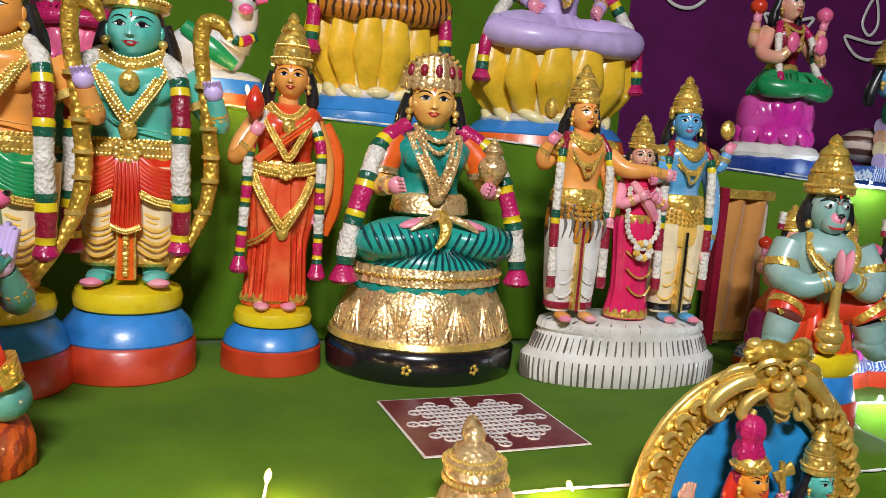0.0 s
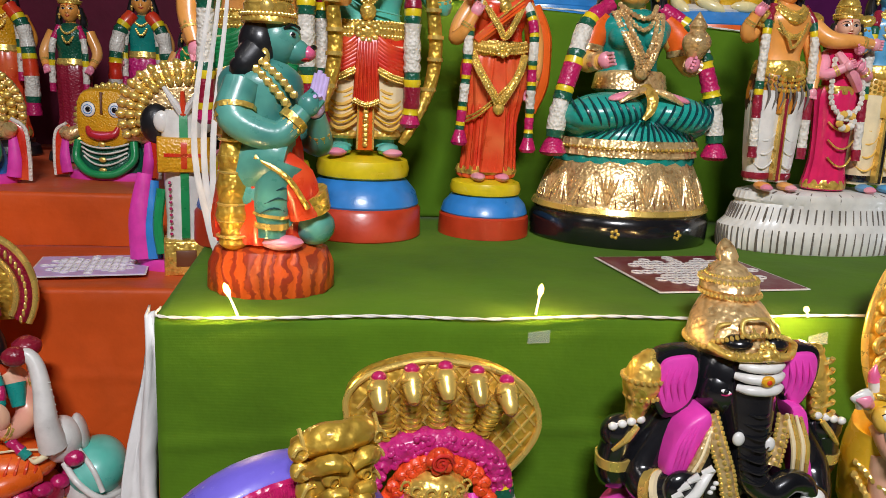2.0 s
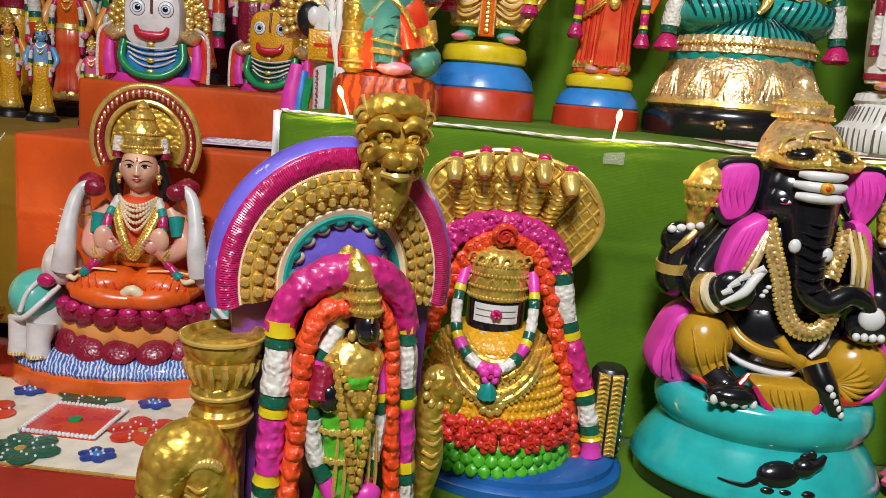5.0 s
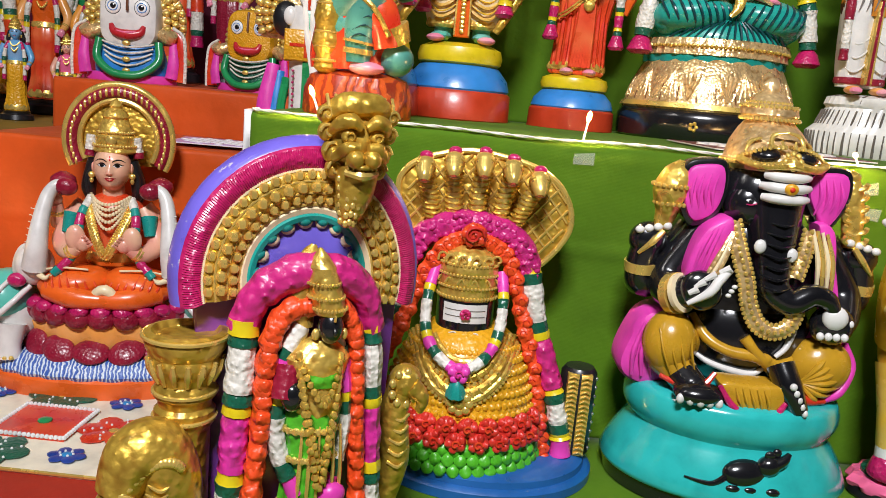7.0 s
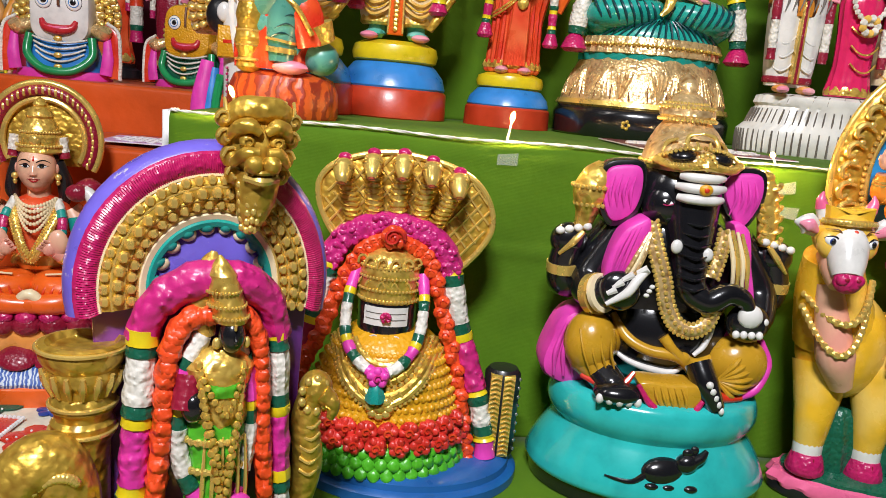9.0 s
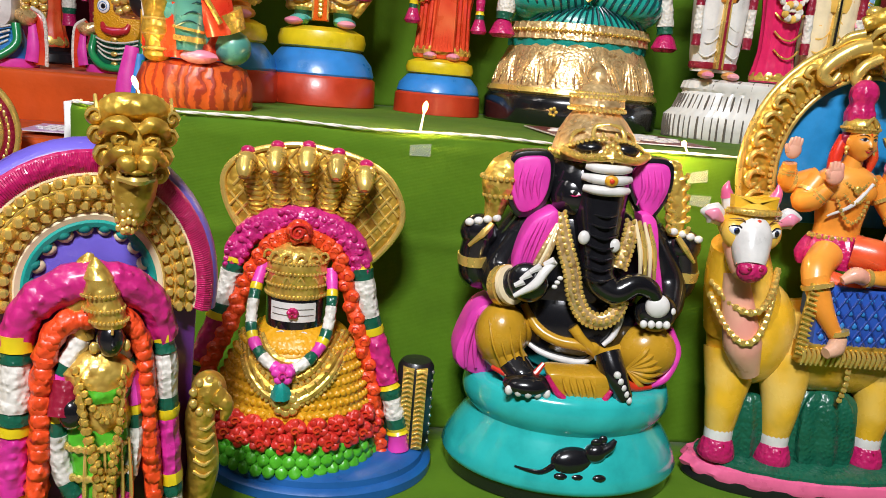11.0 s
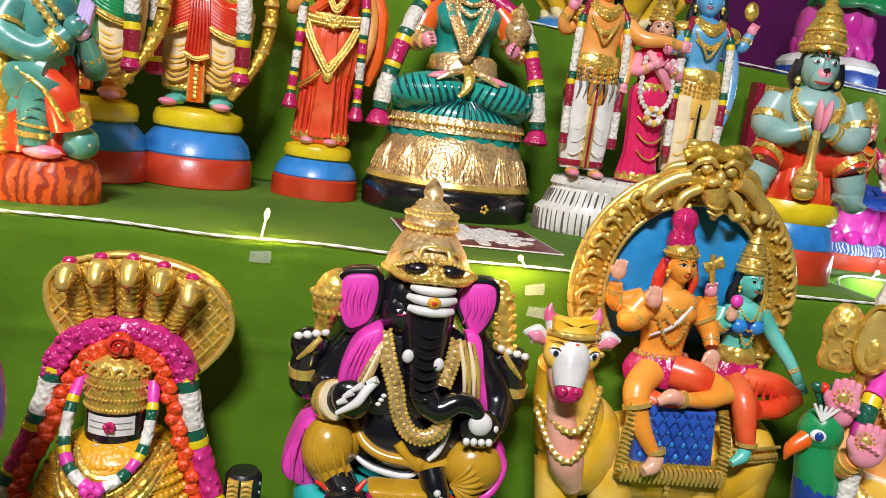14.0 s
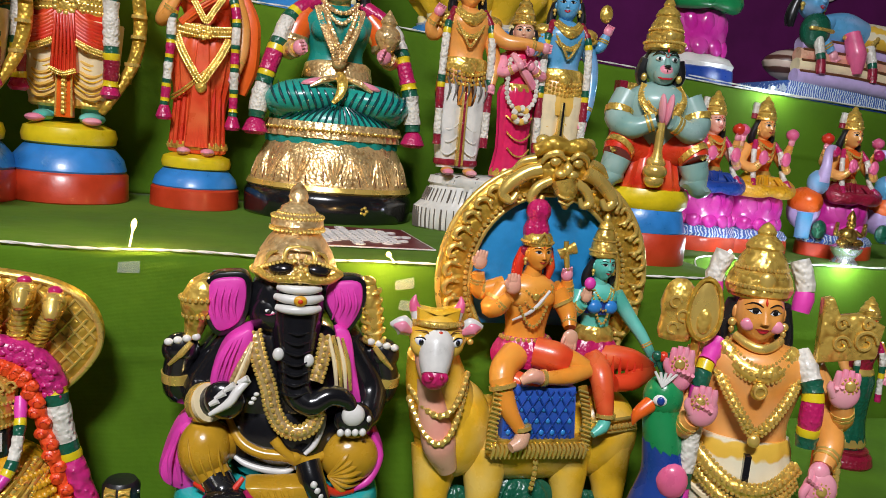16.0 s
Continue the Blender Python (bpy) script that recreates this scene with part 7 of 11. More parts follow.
    for i in range(5):
        s.tube("gold_smooth", [(7.0, -1.4, 10.8 - i * 0.9), (7.8, -1.8, 10.5 - i * 0.9), (8.6, -1.4, 10.8 - i * 0.9)], 0.14, 6, 3)
    # garlands
    s.at(Matrix.Diagonal((0.86, 1, 1, 1)))
    s.garland([(-5.4, -1.6, 17.6), (-4.4, -2.0, 20.0), (-2.2, -2.4, 21.4), (0, -2.6, 21.8), (2.2, -2.4, 21.4), (4.4, -2.0, 20.0), (5.4, -1.6, 17.6)], 1.25, [("garland_magenta", 1)])
    for k in (-1, 1):
        s.garland([(k * 5.2, -1.8, 18.4), (k * 5.6, -2.2, 12), (k * 6.2, -2.4, 3)], 1.1,
                  [("base_yellow", .5), ("dark_green", .35), ("garland_white", 1.5), ("dark_green", .4), ("base_yellow", .35), ("garland_pink", 1.9), ("base_yellow", .4), ("dark_green", .4), ("garland_white", 1.4), ("dark_green", .4)])
        pts = [(0, -2.9, 19.6), (k * 2.2, -2.9, 19.2), (k * 3.5, -2.9, 17.0), (k * 4.0, -3.0, 11), (k * 4.8, -3.2, 3)]
        s.garland(pts, 0.8, [("flower_orange", 1)], lump=0.2)
        for q in smooth_path(pts, 6):
            s.ball("flower_orange", q + np.array((0, -0.45, 0)), (0.75, 0.5, 0.6), 8, 6)
        s.garland([(k * 1.2, -2.8, 18.2), (k * 2.5, -3.0, 15.4), (k * 2.7, -3.2, 10.4), (k * 1.2, -3.8, 6.8)], 0.7, [("garland_white", .8), ("dark_green", .3), ("hot_pink", 1), ("base_yellow", .3), ("dark_green", .4), ("garland_white", 1.4), ("dark_green", .5), ("hot_pink", .6)])
    s.at(Matrix.Identity(4))
    # small figure
    s.lathe("old_gold", [(4.6, 0), (4.8, 1), (4.2, 2.2), (3.4, 2.6), (3.7, 3.2), (2.6, 4.2)], c=(0, -2.6, 0), sy=0.7, seg=32)
    s.lathe("leaf_green", [(1.7, 4.2), (2.0, 6), (1.7, 9), (2.1, 12), (1.7, 13)], c=(0, -3.0, 0), sy=0.75, seg=36, folds=10, depth=0.06, soft=2)
    s.lathe("gold", [(1.8, 12), (2.1, 13), (1.8, 14.4), (2.4, 16.2), (1.2, 17.4)], c=(0.2, -3.0, 0), sy=0.75, soft=2)
    for z in (4.6, 6.0, 9.4, 11.4):
        s.beads("gold_smooth", ring_points((0, -3.0, z), 2.0, 1.55, 14, 180, 360), 0.28)
    for lowest, rr in ((7.6, .3), (9.2, .26), (13.4, .24)):
        s.beads("gold", vee((-1.4, -4.2, 16.6), (1.6, -4.2, 16.6), (0.2, -5.0, lowest), 0.3), rr, rr * 2.1)
    s.lathe("leaf_green", [(1.95, 14.4), (2.1, 15.0), (1.9, 15.8)], c=(0.2, -3.0, 0), sy=0.8, seg=24, folds=6, depth=0.04)
    s.ball("black", (0.7, -4.0, 18.4), (0.95, 0.95, 1.15), 18, 12)
    s.tube("black", [(0.75, -4.8, 18.6), (0.78, -5.1, 18.3), (0.78, -5.0, 18.1)], [0.08, 0.16, 0.12], 8, 3)
    for k in (-1, 1):
        s.ball("gold_smooth", (0.7 + k * 1.05, -4.0, 17.9), (0.28, 0.26, 0.4), 10, 7)
    s.tube("gold_smooth", [(0.73, -4.95, 19.0), (0.74, -5.0, 19.35)], 0.1, 6, 1)
    s.lathe("gold", [(1.1, 19.2), (1.25, 19.5), (1.2, 20.1), (1.3, 20.3), (1.1, 21.0), (1.2, 21.2), (0.9, 22.0), (0.95, 22.2), (0.5, 22.9), (0.1, 23.4)], c=(0.7, -3.6, 0), seg=28, lean=(-0.9, 0.3))
    for z, r, q in ((19.6, 1.28, 0.0), (20.35, 1.28, -0.25), (21.25, 1.16, -0.5)):
        s.beads("gold_smooth", ring_points((0.65 + q, -3.55, z), r, r, 14), 0.12, 0.28, closed=True)
    s.tube("gold", [(-0.9, -2.6, 18), (-1.1, -2.4, 20.2), (-0.6, -2.3, 22.6), (-0.4, -2.3, 23.4)], [0.7, 0.95, 0.7, 0.2], 12, 5)
    for i in range(6):
        s.tube("gold_smooth", [(-0.9 + 0.55 * i, -4.62 + 0.12 * abs(i - 2.5), 11.8), (-1.0 + 0.6 * i, -4.75 + 0.14 * abs(i - 2.5), 8.6), (-1.1 + 0.62 * i, -4.55 + 0.14 * abs(i - 2.5), 5.0)], [0.08, 0.16, 0.1], 6, 4)
    s.tube("maroon", [(-1.8, -3.2, 15.6), (-2.2, -4.0, 13.6)], [0.9, 0.8], 10, 3)
    s.ball("black", (-1.6, -4.2, 13.8), (0.8, 0.6, 1.0), 10, 7)
    s.ball("hot_pink", (1.4, -4.6, 7.0), (1.1, 0.7, 0.8), 10, 7)
    s.v = [(x * 0.86 if x > 0 else x, y, z) for x, y, z in s.v]
    return s


arch_shrine().finish("statue", pose(-0.166, 0.322, LOW, 0, 0, 24), "gold and violet arched shrine idol with flower garlands", "statue", "large clay idols")


def bull_riders():
    s = Sculpt()
    s.lathe("hair", [(13.2, 0), (13.5, 0.4), (13.3, 1.2)], c=(0.2, -0.6, 0), sy=0.44, seg=64)
    s.lathe("pink", [(13.3, 1.0), (13.6, 1.5), (13.1, 2.2), (12, 2.4)], c=(0.2, -0.6, 0), sy=0.44, seg=72, folds=20, depth=0.02)
    s.lathe("dark_green", [(12.6, 1.6), (12.4, 2.6), (11, 3.0), (0.1, 3.0)], c=(0.2, -0.6, 0), sy=0.44, seg=48)
    # drapery rocks between the legs
    for x, w, h in ((-8.3, 2.0, 9.2), (-1.0, 3.4, 10.2), (6.2, 1.7, 8.4)):
        s.lathe("dark_green", [(w, 2.6), (w * 1.08, 5), (w * 0.95, 0.8 * h), (w * 0.55, 0.96 * h), (0.05, h)], c=(x, -1.6, 0), sy=0.55, seg=60, folds=9, depth=0.12, soft=3, twist=2.5)
    # bull
    s.ball("bull_yellow", (-0.8, 0.2, 13.8), (10.6, 4.2, 4.6), 40, 22)
    s.ball("bull_yellow", (-8.9, -0.6, 15.0), (4.0, 3.8, 5.2), 30, 18)
    s.ball("bull_yellow", (7.4, 0.4, 14.2), (4.4, 4.0, 5.0), 28, 18)
    s.tube("bull_yellow", [(-9.6, -0.6, 16.0), (-11.2, -1.4, 20), (-12.2, -2.4, 23.6)], [3.8, 3.1, 2.4], 24, 6)
    s.tube("fair_skin", [(-12.6, -3.6, 21.2), (-12.0, -3.8, 18.4), (-11.0, -4.0, 14.6), (-9.8, -3.6, 11.8)], [1.1, 1.4, 1.7, 1.0], 18, 6)
    for x, y in ((-10.8, -1.8), (-5.6, -2.4), (3.8, -1.8), (8.6, -1.6)):
        s.tube("bull_yellow", [(x * 0.96, y * 0.5, 13.0), (x, y, 8.8), (x, y, 5.6)], [2.7, 1.8, 1.35], 20, 5)
        s.tube("white", [(x, y, 6.4), (x, y - 0.05, 5.2), (x, y - 0.1, 4.2)], [1.32, 1.34, 1.3], 18, 3)
        s.lathe("magenta", [(1.45, 0), (1.75, 0.4), (1.5, 1.5), (1.25, 2.1)], c=(x, y - 0.2, 2.6), sy=1.05, seg=24, soft=2)
        s.tube("maroon", [(x, y - 1.95, 2.9), (x, y - 1.6, 4.5)], 0.08, 5, 1)
    # head of the bull: broad brow tapering to a soft muzzle
    s.at(Matrix.Translation((0.7, 0.2, -0.6)))
    s.ball("bull_yellow", (-13.0, -3.8, 26.2), (2.6, 2.1, 2.3), 28, 18)
    s.tube("white", [(-13.0, -4.2, 26.6), (-13.1, -5.2, 25.2), (-13.3, -6.1, 23.8), (-13.4, -6.6, 22.9)], [1.4, 1.75, 1.5, 1.2], 22, 6)
    s.tube("fair_skin", [(-13.1, -4.2, 24.4), (-13.3, -5.4, 22.8), (-13.4, -6.0, 22.0)], [1.9, 1.45, 1.0], 20, 5)
    for k in (-1, 1):
        s.ball("bull_yellow", (-13.0 + k * 1.55, -4.9, 25.4), (1.05, 0.95, 1.35), 18, 12, (0, k * 14, k * 14))
        s.ball("eye_white", (-13.0 + k * 1.75, -5.68, 25.75), (0.62, 0.26, 0.44), 14, 9, (0, -k * 24, k * 24))
        s.ball("deep_blue", (-13.0 + k * 1.72, -5.86, 25.75), (0.27, 0.18, 0.3), 12, 8)
        s.ball("black", (-13.0 + k * 1.72, -5.98, 25.75), (0.22, 0.12, 0.26), 10, 7)
        s.tube("black", [(-13.0 + k * 1.1, -5.85, 25.5), (-13.0 + k * 1.5, -5.95, 26.15), (-13.0 + k * 2.1, -5.6, 26.1), (-13.0 + k * 2.5, -5.1, 25.6)], [0.04, 0.08, 0.08, 0.04], 6, 4)
        s.tube("brown", [(-13.0 + k * 0.8, -5.75, 26.0), (-13.0 + k * 1.3, -5.75, 26.75), (-13.0 + k * 2.3, -5.3, 26.7)], [0.03, 0.06, 0.03], 6, 4)
        s.tube("white", [(-13.0 + k * 2.2, -3.8, 26.2), (-13.0 + k * 3.4, -4.2, 26.9), (-13.0 + k * 4.5, -4.2, 27.0)], [0.55, 1.0, 0.15], 16, 5, squash=0.6)
        s.tube("palm_pink", [(-13.0 + k * 2.5, -4.4, 26.3), (-13.0 + k * 3.4, -4.75, 26.85), (-13.0 + k * 4.2, -4.5, 26.95)], [0.25, 0.6, 0.1], 12, 5, squash=0.5)
        s.tube("white", [(-13.0 + k * 1.7, -3.6, 27.6), (-13.0 + k * 2.1, -3.6, 28.4)], [0.75, 0.55], 14, 3)
        s.tube("pink", [(-13.0 + k * 2.1, -3.6, 28.3), (-13.0 + k * 2.3, -3.6, 29.0), (-13.0 + k * 2.2, -3.6, 29.7)], [0.58, 0.42, 0.08], 14, 4)
        s.ball("maroon", (-13.4 + k * 0.5, -7.75, 22.9), (0.22, 0.14, 0.17), 10, 6)
    s.ball("magenta", (-13.4, -6.9, 22.6), (1.25, 0.85, 1.05), 20, 12)
    for k in (-1, 1):
        s.ball("magenta", (-13.4 + k * 0.6, -7.3, 22.8), (0.62, 0.5, 0.55), 14, 9)
    s.tube("maroon", [(-14.2, -7.0, 22.1), (-13.4, -7.55, 21.95), (-12.6, -7.0, 22.1)], 0.08, 6, 4)
    s.slab("bull_yellow", [(-15.0, 27.4), (-13.0, 27.7), (-11.0, 27.4), (-10.9, 28.7), (-13.0, 28.3), (-15.1, 28.7)], -5.0, -2.6, 0.5)
    s.tube("gold", [(-15.3, -4.5, 27.3), (-14.2, -5.6, 27.4), (-13.0, -5.9, 27.4), (-11.8, -5.6, 27.4), (-10.7, -4.5, 27.3)], 0.3, 10, 5)
    s.beads("gold_smooth", [(-15.2, -4.9, 27.3), (-14.2, -5.9, 27.4), (-13.0, -6.2, 27.4), (-11.8, -5.9, 27.4), (-10.8, -4.9, 27.3)], 0.17, 0.36)
    s.ball("red", (-13.0, -6.0, 26.6), (0.26, 0.16, 0.26), 10, 6)
    s.at(Matrix.Identity(4))
    for q, drop in ((0, 2.6), (1, 4.3)):
        s.tube("gold", hang((-14.0, -2.2, 19.8 - q * 1.2), (-8.6, -3.0, 21.6 - q * 1.0), drop, 3.0, 8), 0.22, 8, 3)
        s.beads("gold_smooth", [(x, y - 0.2, z) for x, y, z in hang((-14.0, -2.2, 19.8 - q * 1.2), (-8.6, -3.0, 21.6 - q * 1.0), drop, 3.0, 8)], 0.36, 0.66)
    # saddle cloth: quilted field, fringe and tassels
    s.slab("saddle_blue", [(-5.2, 20.8), (2.4, 20.6), (2.9, 15.2), (-4.9, 15.0)], -4.6, -1.6, 0.3)
    for i in range(11):
        for d in (-1, 1):
            x0 = -7.6 + i * 1.15
            q = [(x0 + d * 3.0 * u + (3.0 if d < 0 else 0), 15.3 + 5.0 * u) for u in (0, 0.2, 0.4, 0.6, 0.8, 1)]
            q = [(x, -4.68, z) for x, z in q if -4.9 <= x <= 2.5]
            if len(q) > 1:
                s.tube("deep_blue", q, 0.12, 5, 2)
    for i in range(6):
        for j in range(4):
            s.ball("base_blue", (-4.3 + i * 1.15 + 0.55 * (j % 2), -4.66, 16.0 + j * 1.2), (0.26, 0.12, 0.3), 8, 5)
    s.slab("old_gold", [(-6.0, 15.3), (3.9, 15.4), (4.0, 13.6), (-6.1, 13.5)], -4.9, -3.2, 0.25)
    for i in range(22):
        x = -5.8 + i * 0.46
        s.tube("gold_smooth", [(x - 0.2, -5.0, 15.0), (x + 0.08, -5.1, 14.4), (x - 0.05, -5.0, 13.4)], [0.1, 0.2, 0.1], 6, 3)
    for x0, x1 in ((-5.6, -6.0), (3.0, 3.8)):
        s.tube("old_gold", [(x0, -4.5, 20.8), (x1, -4.7, 17.4), (x1, -4.7, 14.0)], 0.5, 10, 4, squash=0.5)
        for i in range(14):
            z = 20.4 - i * 0.46
            s.tube("gold_smooth", [(x0 + (x1 - x0) * min(1, i / 7) - 0.5, -4.95, z + 0.15), (x0 + (x1 - x0) * min(1, i / 7) + 0.5, -4.95, z - 0.15)], 0.12, 5, 1)
    s.beads("gold_smooth", [(-1.0, -4.4, 13.4), (-1.0, -4.5, 11.6), (-1.0, -4.0, 9.8)], 0.3, 0.6)
    for z in (16.9, 15.6):
        s.tube("gold_smooth", [(3.6, -4.2, z), (7.0, -4.0, z + 0.2), (10.6, -2.4, z)], 0.18, 8, 4)
    s.beads("gold_smooth", [(3.6, -4.3, 16.2), (7.0, -4.2, 16.4), (10.6, -2.6, 16.2)], 0.3, 0.62)
    # gold arch: a broad band of scrolls between rims, a blue panel behind
    def arc(rx, rz, y, a0, a1, n=40, cz=30.2):
        return [(0.35 + rx * math.cos(radians(a0 + (a1 - a0) * i / n)), y, cz + rz * math.sin(radians(a0 + (a1 - a0) * i / n))) for i in range(n + 1)]
    s.slab("sky_blue", [(x, z) for x, y, z in arc(9.0, 9.4, 0, -34, 214)], 3.4, 4.6, 0.2)
    s.tube("old_gold", arc(9.8, 10.4, 3.0, -40, 220), 1.75, 14, 1, squash=0.45)
    s.tube("gold_smooth", arc(11.45, 12.0, 2.9, -40, 220), 0.34, 10, 1)
    s.tube("gold_smooth", arc(8.2, 8.8, 2.6, -38, 218), 0.26, 10, 1)
    s.beads("gold_smooth", arc(8.75, 9.35, 2.2, -38, 218), 0.26, 0.58, 1)
    for i in range(27):
        a = radians(-36 + 252 * i / 26)
        c = np.array((0.35 + 10.3 * math.cos(a), 1.95, 30.2 + 10.9 * math.sin(a)))
        o, t = np.array((math.cos(a), 0, math.sin(a))), np.array((-math.sin(a), 0, math.cos(a)))
        s.tube("gold_smooth", [c - o * 0.9 - t * 0.5, c - t * 0.75 + o * 0.2, c + o * 0.75 - t * 0.1, c + o * 0.5 + t * 0.55, c - o * 0.1 + t * 0.3], [0.12, 0.26, 0.32, 0.26, 0.14], 8, 4)
        s.ball("gold_smooth", c - o * 0.3 + t * 0.9, (0.34, 0.26, 0.34), 8, 6)
    # mask at the crest with scroll shoulders
    s.ball("old_gold", (0.5, 2.2, 42.0), (3.0, 1.7, 2.4), 24, 14)
    s.tube("old_gold", [(-2.6, 1.6, 43.4), (-1.0, 0.8, 44.2), (0.5, 0.7, 44.0), (2.0, 0.8, 44.2), (3.6, 1.6, 43.6)], [0.7, 0.9, 0.7, 0.9, 0.7], 12, 5)
    for k in (-1, 1):
        s.tube("gold_smooth", [(0.5 + k * 0.3, 0.3, 42.8), (0.5 + k * 1.1, 0.2, 43.4), (0.5 + k * 2.1, 0.6, 43.0), (0.5 + k * 2.5, 1.0, 42.2)], [0.2, 0.38, 0.34, 0.2], 8, 4)
        s.ball("gold_smooth", (0.5 + k * 1.2, 0.5, 42.5), (0.6, 0.45, 0.5), 14, 9)
        s.ball("gold_smooth", (0.5 + k * 0.62, 0.1, 41.3), (0.66, 0.55, 0.46), 12, 8)
        s.ball("gold_smooth", (0.5 + k * 2.4, 1.4, 44.5), (0.8, 0.7, 0.6), 12, 8)
        s.tube("gold_smooth", [(0.5 + k * 2.4, 1.2, 41.6), (0.5 + k * 3.6, 1.4, 41.2), (0.5 + k * 5.0, 1.6, 40.2), (0.5 + k * 6.0, 1.6, 38.9), (0.5 + k * 5.2, 1.3, 38.2), (0.5 + k * 4.6, 1.3, 39.0)], [0.8, 0.8, 0.75, 0.6, 0.42, 0.3], 12, 5)
        s.tube("gold_smooth", [(0.5 + k * 1.3, 0.9, 40.6), (0.5 + k * 2.6, 1.0, 39.8), (0.5 + k * 3.2, 1.0, 38.6), (0.5 + k * 2.4, 0.9, 38.2), (0.5 + k * 2.0, 0.9, 39.0)], [0.5, 0.55, 0.5, 0.36, 0.24], 10, 5)
        s.tube("gold_smooth", [(0.5 + k * 3.0, 1.3, 42.6), (0.5 + k * 4.2, 1.6, 42.2), (0.5 + k * 5.2, 1.9, 41.2)], [0.5, 0.45, 0.2], 10, 4)
    s.ball("gold_smooth", (0.5, 0.0, 41.8), (0.5, 0.5, 0.7), 12, 8)
    s.tube("gold", [(0.5, 1.0, 40.8), (0.9, 0.9, 39.4), (1.1, 1.1, 37.8)], [1.4, 1.2, 0.3], 16, 5)
    for i in range(4):
        s.tube("gold_smooth", [(-0.3 + 0.1 * i, 0.3, 40.4 - i * 0.6), (0.75, -0.15, 40.1 - i * 0.6), (1.8 - 0.1 * i, 0.3, 40.4 - i * 0.6)], 0.14, 6, 3)
    # rider
    rx, ry = -1.9, 0.6
    s.lathe("magenta", [(3.2, 21.6), (3.5, 22.6), (3.0, 23.8), (2.4, 24.6)], c=(rx + 0.2, ry, 0), sy=0.8, seg=56, folds=16, depth=0.05, soft=2)
    s.tube("saree_red", [(rx - 2.2, -2.6, 20.9), (rx, -3.3, 20.2), (rx + 2.4, -2.9, 20.6)], [1.0, 1.3, 0.9], 14, 5)
    for i in range(7):
        s.tube("maroon", [(rx - 2.0 + i * 0.62, -3.9, 20.9), (rx - 1.7 + i * 0.6, -4.45 + 0.07 * abs(i - 3), 20.3), (rx - 1.8 + i * 0.62, -4.2, 19.5)], [0.03, 0.1, 0.03], 5, 3)
    s.lathe("orange_skin", [(2.3, 24.0), (2.15, 25.4), (2.5, 27.4), (2.95, 29.0), (2.6, 30.2), (1.2, 31.0)], c=(rx, ry, 0), sy=0.68, seg=36, soft=3)
    for k in (-1, 1):
        s.ball("orange_skin", (rx + k * 1.15, ry - 1.2, 28.7), (1.25, 0.8, 1.0), 16, 10)
    # one leg hangs, the other lies across
    s.tube("orange_skin", [(rx - 1.4, -1.0, 22.8), (rx - 3.0, -2.8, 21.9), (rx - 3.4, -3.8, 20.6)], [1.5, 1.35, 1.15], 18, 5)
    s.tube("orange_skin", [(rx - 3.5, -3.6, 21.2), (rx - 2.6, -4.6, 18.4), (rx - 1.2, -5.0, 16.2)], [1.15, 0.9, 0.6], 16, 5)
    s.tube("fair_skin", [(rx - 0.9, -4.9, 16.0), (rx - 1.4, -5.5, 15.3), (rx - 2.4, -5.9, 14.9)], [0.75, 0.8, 0.5], 14, 4)
    s.tube("orange_skin", [(rx + 1.2, -1.2, 22.9), (rx + 3.8, -2.6, 22.8), (rx + 5.6, -3.2, 22.2)], [1.4, 1.25, 0.95], 18, 5)
    s.tube("orange_skin", [(rx + 5.6, -3.2, 22.1), (rx + 3.0, -4.4, 21.7), (rx + 0.4, -4.9, 21.7)], [0.95, 0.85, 0.6], 16, 5)
    s.tube("fair_skin", [(rx + 0.2, -5.0, 21.7), (rx - 0.8, -5.3, 22.0), (rx - 1.9, -5.3, 21.4)], [0.66, 0.75, 0.4], 14, 4)
    s.tube("saree_red", [(rx + 0.6, -1.6, 23.4), (rx + 2.4, -2.6, 23.2), (rx + 3.6, -2.9, 22.8)], [1.6, 1.6, 1.35], 16, 4)
    for p, q, r in (((rx - 1.1, -4.95, 16.8), (rx - 1.0, -5.0, 16.4), 0.9), ((rx + 0.7, -4.85, 21.7), (rx + 0.3, -4.9, 21.7), 0.85), ((rx - 3.3, -3.9, 20.7), (rx - 3.2, -4.0, 20.3), 1.4)):
        s.tube("gold_smooth", [p, q], r, 16, 1)
    s.beads("gold_smooth", ring_points((rx, ry, 24.4), 2.5, 1.9, 20, 180, 360), 0.28, 0.56)
    limb(s, "orange_skin", [(rx - 2.8, ry - 0.2, 29.4), (rx - 4.2, ry - 0.8, 27.6), (rx - 3.8, ry - 2.0, 27.8), (rx - 2.9, ry - 2.6, 29.0)], [1.1, 1.05, 0.9, 0.65], hand=False)
    palm(s, (rx - 2.7, ry - 2.8, 30.2), 0.8, "fair_skin", -0.15)
    limb(s, "orange_skin", [(rx - 2.7, ry + 0.4, 29.6), (rx - 5.2, ry + 0.4, 29.0), (rx - 5.6, ry, 30.8)], [1.0, 0.95, 0.65], hand=False)
    palm(s, (rx - 5.6, ry - 0.2, 32.0), 0.75, "fair_skin", 0.2)
    limb(s, "orange_skin", [(rx + 2.8, ry - 0.2, 29.4), (rx + 4.0, ry - 1.0, 27.4), (rx + 4.0, ry - 2.2, 26.0)], [1.1, 1.0, 0.65], hand=False)
    palm(s, (rx + 4.0, ry - 2.6, 25.0), 0.85, "fair_skin", 0, -1)
